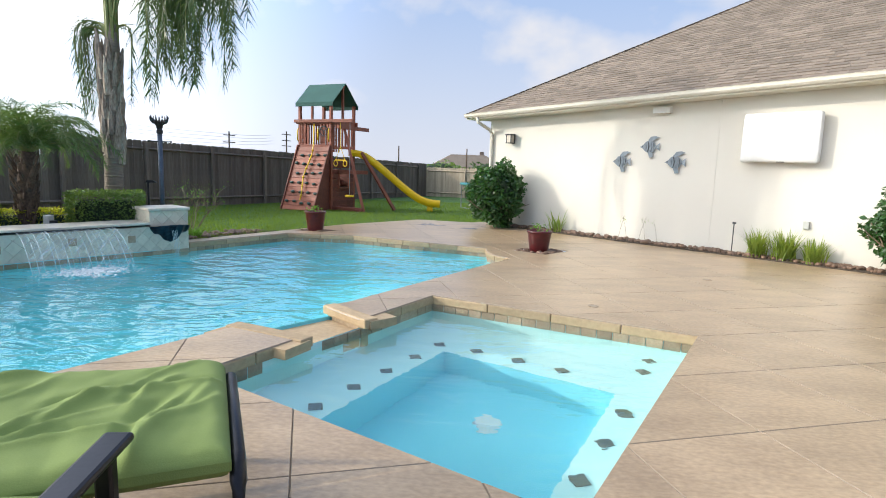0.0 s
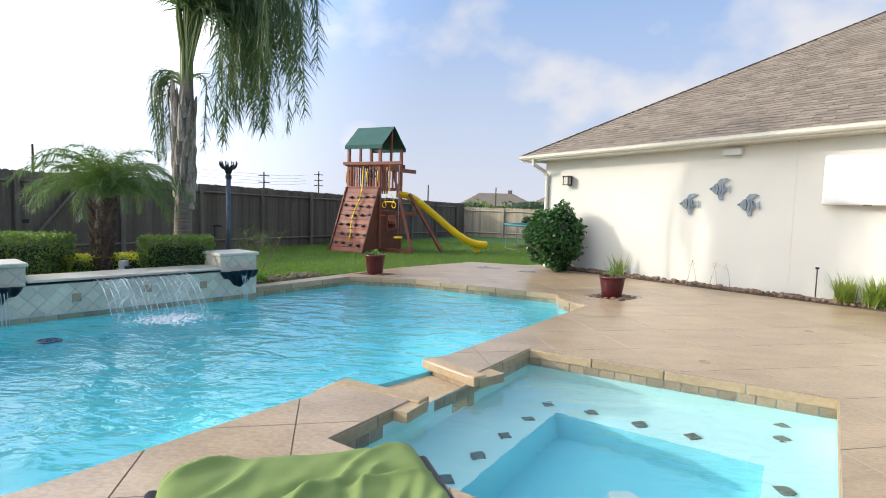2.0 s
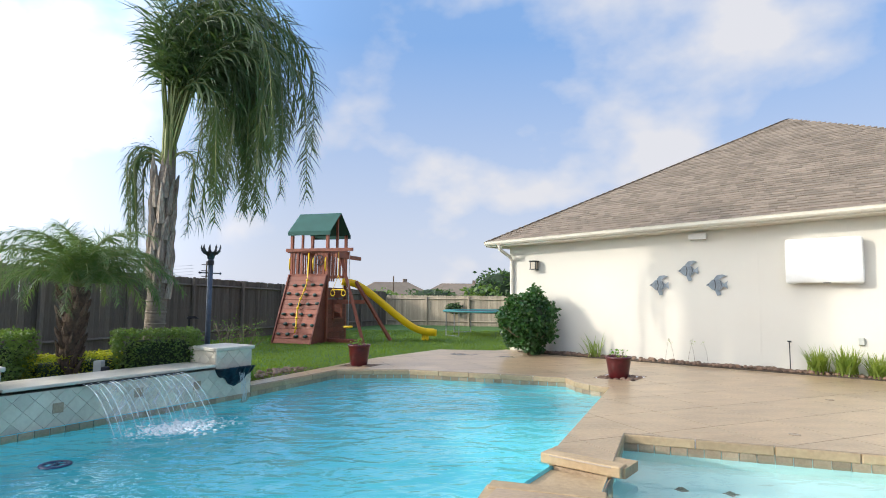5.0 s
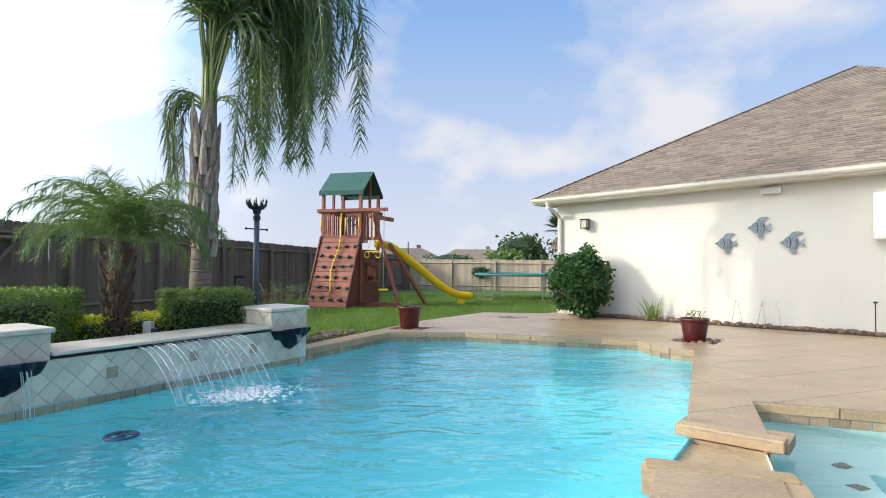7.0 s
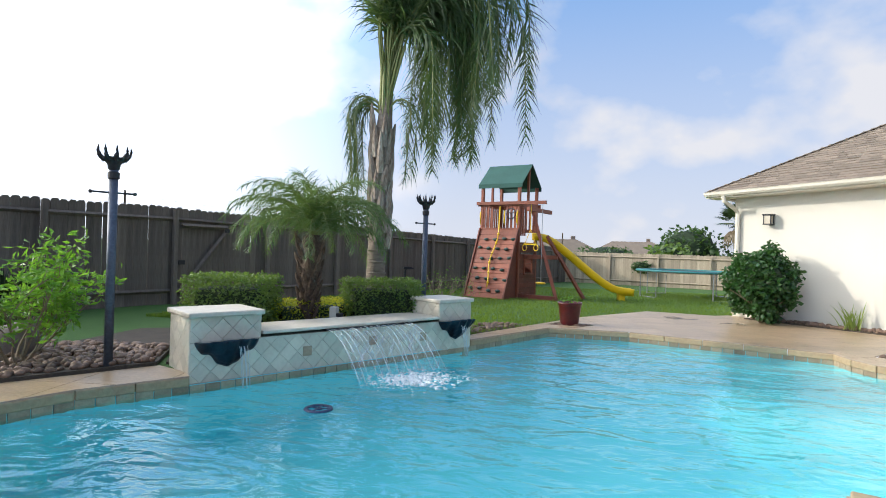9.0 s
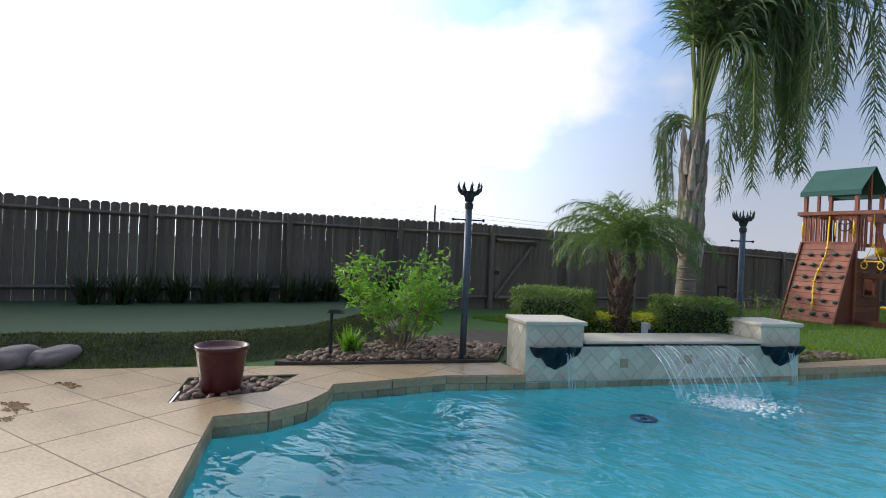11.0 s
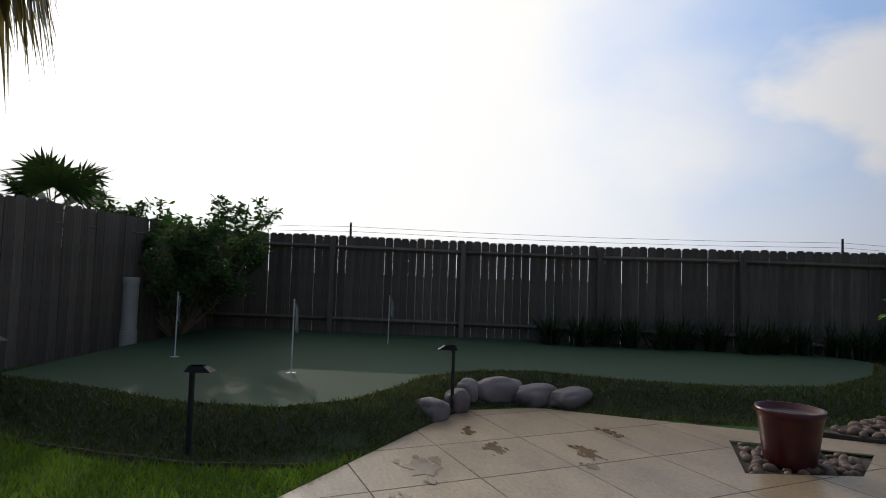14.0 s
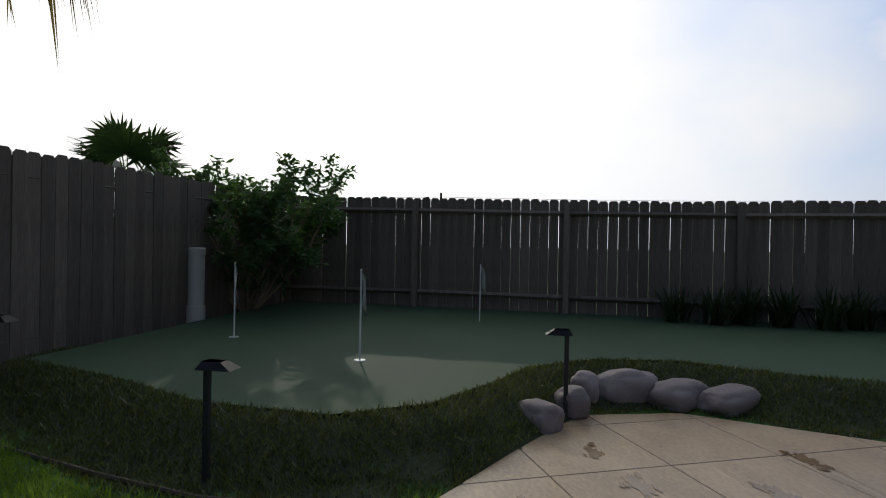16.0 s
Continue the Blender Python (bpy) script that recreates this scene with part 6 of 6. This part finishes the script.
def ottoman():
    c = thing("ottoman", "dark metal patio ottoman with a lime green cushion beside the spa", "ottoman", at=(-1.40, 2.13, 0), turn=26)
    for x in (-0.49, 0.49):
        pts = [(x, 0.03, 0.0), (x, 0.035, 0.30), (x, 0.01, 0.40), (x, -0.06, 0.445), (x, -0.40, 0.435), (x, -0.80, 0.445), (x, -0.87, 0.40), (x, -0.895, 0.30), (x, -0.89, 0.0)]
        part("side_frame", tube(bmesh.new(), pts, 0.027, 10), M_FRAME, c, "bent dark metal tube", smooth=True)
    for y in (0.0, -0.86):
        part("cross_bar", boxed((0.96, 0.03, 0.05), (0, y, 0.30), bevel=0.008), M_FRAME, c)
    for k in range(8):
        part("sling_strap", boxed((0.96, 0.055, 0.006), (0, -0.06 - 0.105 * k, 0.412), bevel=0.002), M_FRAME, c)
    cu = bmesh.new()
    box(cu, (0.94, 0.94, 0.12), (0, -0.42, 0.485))
    bmesh.ops.subdivide_edges(cu, edges=cu.edges, cuts=70, use_grid_fill=True)
    for v in cu.verts:
        x, y, z = v.co
        edge = min(1.0, (0.47 - abs(x)) / 0.07, (y + 0.88) / 0.07, (0.04 - y) / 0.09)
        edge = max(0.0, edge)
        lift = math.sqrt(max(0.0, 1 - (1 - edge) ** 2))
        v.co.z = 0.485 + (z - 0.485) * (0.25 + 0.75 * lift)
        if z > 0.48:
            rise = 0.02 * noise.noise((x * 3, y * 4, 1)) + 0.006 * noise.noise((x * 14, y * 12, 2))
            for px, py, way, half, high in FOLDS:      # pulled creases with a sharp crest
                u = (x - px) * math.cos(way) + (y - py) * math.sin(way)
                w = -(x - px) * math.sin(way) + (y - py) * math.cos(way) + 0.03 * math.sin(u * 9 + px * 20)
                rise += high * math.exp(-(u / half) ** 2) * (math.exp(-abs(w) / 0.022) - 0.6 * math.exp(-((w - 0.05) / 0.03) ** 2))
            v.co.z += lift * rise
        if y > -0.06:
            v.co.z -= 0.03 * ((y + 0.06) / 0.10) ** 2
    bmesh.ops.translate(cu, verts=cu.verts, vec=(0, 0, -0.02))
    part("cushion", cu, M_CUSHION, c, "rumpled lime green cushion", smooth=True)


def patio_chair():
    c = thing("patio_chair", "dark metal patio armchair with a lime green cushion", "chair", at=(-1.15, 1.04, 0), turn=8)
    for x in (-0.34, 0.34):
        part("leg", boxed((0.045, 0.05, 0.40), (x, 0.22, 0.20), bevel=0.01), M_FRAME, c)
        part("rear_leg", boxed((0.045, 0.05, 0.38), (x, -0.25, 0.19), (-10, 0, 0), 0.01), M_FRAME, c)
        part("armrest", boxed((0.085, 0.60, 0.028), (x, 0.03, 0.60), (2, 0, 0), 0.012), M_FRAME, c, "flat dark armrest")
        part("arm_post", boxed((0.05, 0.04, 0.22), (x, 0.24, 0.49), bevel=0.008), M_FRAME, c)
        part("back_post", boxed((0.04, 0.04, 0.52), (x, -0.36, 0.60), (22, 0, 0), 0.01), M_FRAME, c)
    part("seat_frame", boxed((0.70, 0.56, 0.04), (0, 0, 0.37), bevel=0.012), M_FRAME, c)
    part("seat_cushion", boxed((0.60, 0.54, 0.10), (0, -0.02, 0.44), bevel=0.04), M_CUSHION, c, smooth=True)
    part("back_cushion", boxed((0.60, 0.10, 0.42), (0, -0.33, 0.64), (22, 0, 0), 0.04), M_CUSHION, c, smooth=True)


ottoman()
patio_chair()


# ---- playset and trampoline ----
def playset():
    p = thing("playset", "red cedar playset with climbing wall, green canopy and yellow slide", "playset", at=(-5.06, 18.85, -0.11), turn=-22)
    H = 0.62
    for x in (-H, H):
        for y in (-H, H):
            part("post", boxed((0.09, 0.09, 3.42), (x, y, 1.71), bevel=0.008), M_CEDAR, p)
    part("platform", boxed((1.3, 1.3, 0.06), (0, 0, 1.65)), M_CEDAR2, p)
    for x in (-0.62, 0.62):
        part("gable_post", boxed((0.07, 0.07, 1.2), (x, 0, 3.42), bevel=0.006), M_CEDAR, p)
    part("ridge_beam", boxed((1.4, 0.05, 0.09), (0, 0, 4.0), bevel=0.006), M_CEDAR, p)
    for s in (-1, 1):
        bm = quad_solid([(-0.74, 0.0, 4.08), (0.74, 0.0, 4.08), (0.74, s * 0.70, 3.42), (-0.74, s * 0.70, 3.42)] if s > 0 else [(-0.74, s * 0.70, 3.42), (0.74, s * 0.70, 3.42), (0.74, 0.0, 4.08), (-0.74, 0.0, 4.08)], 0.012)
        part("canopy_slope", bm, M_CANVAS, p, "dark green canvas canopy")
        part("canopy_flap", boxed((1.48, 0.012, 0.13), (0, s * 0.70, 3.37)), M_CANVAS, p)
    for y in (-0.66, 0.66):
        part("top_rail", boxed((1.5, 0.04, 0.13), (0, y, 2.82), bevel=0.006), M_CEDAR, p)
        part("mid_rail", boxed((1.3, 0.04, 0.10), (0, y, 2.05), bevel=0.006), M_CEDAR, p)
        for k in range(9):
            if y < 0 and 3 <= k <= 5:
                continue
            part("baluster", boxed((0.07, 0.025, 0.80), (-0.52 + 0.13 * k, y, 2.40), bevel=0.004), M_CEDAR, p)
    for x in (-0.66, 0.66):
        part("side_rail", boxed((0.04, 1.3, 0.13), (x, 0, 2.82), bevel=0.006), M_CEDAR, p)
        for k in range(9):
            if x > 0 and 3 <= k <= 7:
                continue
            part("baluster", boxed((0.025, 0.07, 0.95), (x, -0.52 + 0.13 * k, 2.35), bevel=0.004), M_CEDAR, p)
    part("swing_beam", boxed((2.3, 0.07, 0.10), (0.38, -0.72, 2.84), bevel=0.006), M_CEDAR, p)
    part("side_beam", boxed((0.09, 1.7, 0.12), (0.98, 0.1, 2.66), (0, 0, 0), 0.006), M_CEDAR, p)
    # climbing wall of boards, leaning back to the platform
    a0, a1 = Vector((0, -1.52, 0.02)), Vector((0, -0.70, 2.02))
    tilt = math.degrees(math.atan2(a1.z - a0.z, a1.y - a0.y))
    n = 14
    rng = random.Random(2)
    for k in range(n):
        c = a0.lerp(a1, (k + 0.5) / n)
        part("wall_board", boxed((1.24, (a1 - a0).length / n - 0.007, 0.028), c, (tilt, 0, 0), 0.004), M_CEDAR, p)
    for s in (-1, 1):
        part("wall_stringer", boxed((0.045, (a1 - a0).length + 0.1, 0.12), a0.lerp(a1, 0.5) + Vector((s * 0.645, 0, 0)), (tilt, 0, 0), 0.006), M_CEDAR2, p)
        v = [(s * 0.60, -1.45, 0.0), (s * 0.60, -0.66, 0.0), (s * 0.60, -0.66, 1.9)]
        bm = bmesh.new()
        q = [bm.verts.new(x) for x in v] + [bm.verts.new((x[0] - s * 0.02, x[1], x[2])) for x in v]
        for f in ((0, 1, 2), (5, 4, 3), (0, 3, 4, 1), (1, 4, 5, 2), (2, 5, 3, 0)):
            bm.faces.new([q[i] for i in f])
        bmesh.ops.recalc_face_normals(bm, faces=bm.faces)
        part("side_infill", bm, M_CEDAR2, p)
    for r in range(6):
        for cx in range(4):
            x = -0.45 + 0.3 * cx + (0.12 if r % 2 else -0.03)
            c = a0.lerp(a1, 0.10 + r * 0.15 + 0.03 * rng.random()) + Vector((x, -0.045, 0.02))
            bm = bmesh.new()
            bmesh.ops.create_icosphere(bm, subdivisions=2, radius=0.062, matrix=Matrix.Translation(c) @ Matrix.Diagonal((1.25, 0.75, 0.75, 1)))
            for v in bm.verts:
                v.co += Vector((0.012, 0.012, 0.012)) * noise.noise(v.co * 20)
            part("climbing_hold", bm, M_HOLD, p, smooth=True)
    rope = [a0.lerp(a1, f) + Vector((0.03 + 0.05 * math.sin(f * 9), -0.09, 0.03)) for f in [k / 14 for k in range(2, 15)]]
    part("climbing_rope", tube(bmesh.new(), rope + [Vector((0.05, -0.74, 2.75))], 0.020, 6), M_YELLOW, p, "knotted yellow rope", smooth=True)
    for q in rope[1::2]:
        bm = bmesh.new()
        bmesh.ops.create_icosphere(bm, subdivisions=1, radius=0.045, matrix=Matrix.Translation(q))
        part("rope_knot", bm, M_YELLOW, p, smooth=True)
    # playhouse under the platform
    for k in range(9):
        z = 0.09 + 0.145 * k
        for x, y, sx, sy in ((0, 0.64, 1.24, 0.03), (-0.64, 0, 0.03, 1.24)):
            part("house_board", boxed((sx, sy, 0.138), (x, y, z), bevel=0.004), M_CEDAR2, p)
        if k in (5, 6, 7):
            part("house_board", boxed((0.03, 0.38, 0.138), (0.64, -0.43, z), bevel=0.004), M_CEDAR2, p)
            part("house_board", boxed((0.03, 0.30, 0.138), (0.64, 0.47, z), bevel=0.004), M_CEDAR2, p)
        else:
            part("house_board", boxed((0.03, 1.24, 0.138), (0.64, 0, z), bevel=0.004), M_CEDAR2, p)
    for y in (-0.24, 0.32):
        part("window_post", boxed((0.05, 0.05, 0.5), (0.66, y, 0.95), bevel=0.004), M_CEDAR, p)
    part("window_sill", boxed((0.08, 0.66, 0.04), (0.67, 0.04, 0.72), bevel=0.004), M_CEDAR, p)
    part("window_board", boxed((0.03, 1.24, 0.22), (0.64, 0, 1.48), bevel=0.004), M_CEDAR2, p)
    # legs and ground frame on the slide's side
    for q in (((0.95, -0.35, 2.6), (1.85, -0.55, 0.02)), ((1.1, 0.4, 1.9), (2.2, 0.75, 0.02))):
        part("brace_leg", tube(bmesh.new(), q, 0.062, 4), M_CEDAR, p)
    part("brace_bar", boxed((1.0, 0.05, 0.12), (1.15, -0.15, 1.25), (0, 0, 15), 0.006), M_CEDAR, p)
    part("ground_beam", boxed((1.2, 0.09, 0.14), (1.25, -0.58, 0.07), bevel=0.006), M_CEDAR2, p)
    # slide
    path = [(0.60, 0.42, 1.80), (0.95, 0.60, 1.78), (1.30, 0.78, 1.52), (1.70, 0.99, 1.16), (2.10, 1.20, 0.78), (2.45, 1.38, 0.48), (2.75, 1.53, 0.28), (3.05, 1.68, 0.19), (3.35, 1.83, 0.17)]
    bm = bmesh.new()
    prof = [(-0.27, 0.16), (-0.25, 0.19), (-0.22, 0.17), (-0.20, 0.03), (-0.10, 0.0), (0.10, 0.0), (0.20, 0.03), (0.22, 0.17), (0.25, 0.19), (0.27, 0.16), (0.24, -0.03), (-0.24, -0.03)]
    rows = []
    fine = []
    for a, b in zip(path, path[1:]):
        fine += [Vector(a).lerp(Vector(b), f) for f in (0, 0.25, 0.5, 0.75)]
    fine.append(Vector(path[-1]))
    for it in range(3):
        fine = [fine[0]] + [(fine[i - 1] + fine[i] * 2 + fine[i + 1]) / 4 for i in range(1, len(fine) - 1)] + [fine[-1]]
    for i, q in enumerate(fine):
        t = (fine[min(i + 1, len(fine) - 1)] - fine[max(i - 1, 0)]).normalized()
        side = Vector((t.y, -t.x, 0)).normalized()
        up = side.cross(t)
        rows.append([bm.verts.new(q + side * x + up * z) for x, z in prof])
    for r, s in zip(rows, rows[1:]):
        for j in range(len(prof)):
            k = (j + 1) % len(prof)
            bm.faces.new((r[j], r[k], s[k], s[j]))
    bm.faces.new(rows[0])
    bm.faces.new(rows[-1][::-1])
    bmesh.ops.recalc_face_normals(bm, faces=bm.faces)
    part("slide", bm, M_YELLOW, p, "curved yellow plastic slide", smooth=True)
    part("slide_foot", boxed((0.2, 0.34, 0.22), (3.05, 1.68, 0.08), (0, 0, 27), 0.03), M_YELLOW, p)
    # swing parts, wheel and handles
    for x in (1.42, 1.06):
        part("chain", tube(bmesh.new(), [(x, -0.72, 2.8), (x, -0.72, 2.05 if x < 1.2 else 0.55)], 0.010, 5), M_GALV if x > 1.2 else M_YELLOW, p)
    part("trapeze_bar", tube(bmesh.new(), [(0.86, -0.72, 1.62), (1.26, -0.72, 1.62)], 0.018, 8), M_YELLOW, p)
    for x in (0.88, 1.24):
        part("trapeze_rope", tube(bmesh.new(), [(x, -0.72, 1.62), (1.06, -0.72, 2.05)], 0.010, 5), M_YELLOW, p)
        part("trapeze_ring", tube(bmesh.new(), [(x + 0.07 * math.cos(a), -0.72, 1.52 + 0.09 * math.sin(a)) for a in [k * math.tau / 12 for k in range(13)]], 0.014, 6), M_YELLOW, p)
    part("disc_seat", lathe([(0, 0.50), (0.13, 0.50), (0.15, 0.53), (0.13, 0.56), (0, 0.56)], 20), M_YELLOW, p).location = (1.42, -0.72, -0.02)
    wheel = part("steering_wheel", tube(bmesh.new(), [(0.42 + 0.15 * math.cos(a), -0.74, 2.52 + 0.15 * math.sin(a)) for a in [k * math.tau / 20 for k in range(21)]], 0.018, 6), M_IRON, p, "black plastic steering wheel", smooth=True)
    for k in range(3):
        a = k * 2.094 + 0.5
        part("spoke", tube(bmesh.new(), [(0.42, -0.74, 2.52), (0.42 + 0.15 * math.cos(a), -0.74, 2.52 + 0.15 * math.sin(a))], 0.014, 6), M_IRON, wheel)
    for x in (-0.62, 0.20, 0.62):
        part("handle", tube(bmesh.new(), [(x, -0.71, 2.2), (x + 0.02, -0.78, 2.25), (x + 0.02, -0.78, 2.55), (x, -0.71, 2.6)], 0.022, 6), M_YELLOW, p, "yellow plastic grip", smooth=True)


playset()


def trampoline():
    t = thing("trampoline", "round trampoline with a teal pad on grey legs on the lawn", "trampoline", at=(1.02, 22.5, -0.17))
    R, z = 1.72, 0.92
    ring = [(R * math.cos(k * math.tau / 40), R * math.sin(k * math.tau / 40), z) for k in range(41)]
    part("frame", tube(bmesh.new(), ring, 0.03, 8), M_GALV, t, smooth=True)
    part("mat", lathe([(0, z + 0.0), (R - 0.25, z + 0.004)], 40), M_IRON, t)
    part("pad", lathe([(R - 0.27, z + 0.01), (R - 0.25, z + 0.05), (R + 0.02, z + 0.05), (R + 0.05, z + 0.0), (R - 0.02, z - 0.01)], 40), M_TEAL, t, "faded teal edge pad", smooth=True)
    for k in range(4):
        a = k * math.tau / 4 + 0.5
        q = [(R * math.cos(a + d), R * math.sin(a + d), zz) for d, zz in ((-0.25, z), (-0.25, 0.03), (0.25, 0.03), (0.25, z))]
        part("leg", tube(bmesh.new(), q, 0.024, 8), M_GALV, t)


trampoline()


# ---- beyond the fence ----
def power_pole(at, h, label, arms=True):
    p = thing("power_pole", label, "power pole", "power poles", at=at)
    part("pole", tube(bmesh.new(), [(0, 0, 0), (0, 0, h)], [0.14, 0.09], 8), M_DARKBARK, p)
    if arms:
        for z in (h - 0.5, h - 1.4, h - 2.2):
            part("cross_arm", boxed((0.10, 1.9, 0.12), (0, 0, z), (0, 0, -25)), M_DARKBARK, p)


poles = [(-66.0, -30.0, 5.9), (-54.3, 5.4, 5.7), (-42.2, 46.0, 5.75), (-32.9, 72.8, 5.1), (-29.9, 86.0, 6.0)]
for i, (x, y, h) in enumerate(poles):
    power_pole((x, y, -0.4), h + 0.4, "distant wooden power pole beyond the fence", i in (3, 4))
power_pole((-13.8, 94.0, -0.4), 4.98, "distant slim wooden pole", False)
power_pole((-2.6, 94.9, -0.4), 4.86, "distant slim wooden pole", False)
for k in range(4):
    cable = thing("power_line", "thin dark overhead power line", "cable", "power lines")
    pts = []
    for a, b in zip(poles, poles[1:]):
        for f in (0, 0.25, 0.5, 0.75):
            z = (a[2] + (b[2] - a[2]) * f) - 0.35 - 0.42 * k - 0.5 * (1 - (2 * f - 1) ** 2) * 0.5
            pts.append((a[0] + (b[0] - a[0]) * f, a[1] + (b[1] - a[1]) * f, z))
    part("wire", tube(bmesh.new(), pts, 0.014, 4), M_IRON, cable)


def far_house(at, turn, w, label):
    h = thing("distant_house", label, "house", "distant houses", at=at, turn=turn)
    part("wall", boxed((w, 8, 2.6), (0, 0, 1.3)), M_FARWALL, h)
    bm = bmesh.new()
    v = [bm.verts.new(q) for q in ((-w / 2 - 0.5, -4.5, 2.6), (w / 2 + 0.5, -4.5, 2.6), (w / 2 + 0.5, 4.5, 2.6), (-w / 2 - 0.5, 4.5, 2.6), (-w / 2 + 4, 0, 5.2), (w / 2 - 4, 0, 5.2))]
    for f in ((0, 1, 5, 4), (1, 2, 5), (2, 3, 4, 5), (3, 0, 4), (3, 2, 1, 0)):
        bm.faces.new([v[i] for i in f])
    part("roof", bm, M_SHINGLE, h)
    part("chimney", boxed((0.8, 0.8, 1.4), (w * 0.2, 1, 5.2)), M_FARWALL, h)
    for k in (-1, 1):
        part("window", boxed((1.2, 0.06, 1.2), (k * w * 0.25, -4.02, 1.5)), M_IRON, h)


far_house((-3.0, 118, -1.2), 10, 15, "distant low brown house beyond the far fence")
far_house((12.0, 125, -1.2), -8, 16, "distant low brown house with a chimney")


# ---- grass ----
def near_lawn(rng, n):
    x, y = rng.uniform(-10.6, -5.6, n), rng.uniform(-4.2, 0.4, n)
    keep = [not inside(a, b, DECK) and away(a, b, GREEN) > 0.72 for a, b in zip(x, y)]
    x, y = x[keep], y[keep]
    return np.stack([x, y, [lawn_z(a, b) for a, b in zip(x, y)]], 1)


def berm(rng, n):
    x, y = rng.uniform(-12.2, -8.8, n), rng.uniform(-3.4, 8.0, n)
    keep = [not inside(a, b, DECK) and 0 < away(a, b, GREEN) < 0.70 and not inside(a, b, BED4) for a, b in zip(x, y)]
    x, y = x[keep], y[keep]
    return np.stack([x, y, [lawn_z(a, b) + 0.002 for a, b in zip(x, y)]], 1)


def back_lawn(rng, n):
    y = 9.6 + 16 * rng.random(n) ** 1.6
    x = rng.uniform(-10.5, 3.0, n)
    keep = [not inside(a, b, DECK) and a > -15.6 + 0.395 * b for a, b in zip(x, y)]
    x, y = x[keep], y[keep]
    return np.stack([x, y, [lawn_z(a, b) for a, b in zip(x, y)]], 1)


for nm, lab, fn, n, h, w, m, sd in (("lawn_blades", "blades of mown green grass by the path light", near_lawn, 70000, 0.062, 0.0055, M_BLADE, 1),
                                    ("turf_fringe", "coarse artificial turf on the slope round the putting green", berm, 150000, 0.042, 0.006, M_TURFB, 2),
                                    ("lawn_blades", "blades of mown green grass on the back lawn", back_lawn, 90000, 0.06, 0.009, M_BLADE, 3)):
    v, f = blades(n, fn, h, w, sd)
    tagged(pypart(nm, v, f, m), lab, "grass", kind="stuff")

shingle_rows()
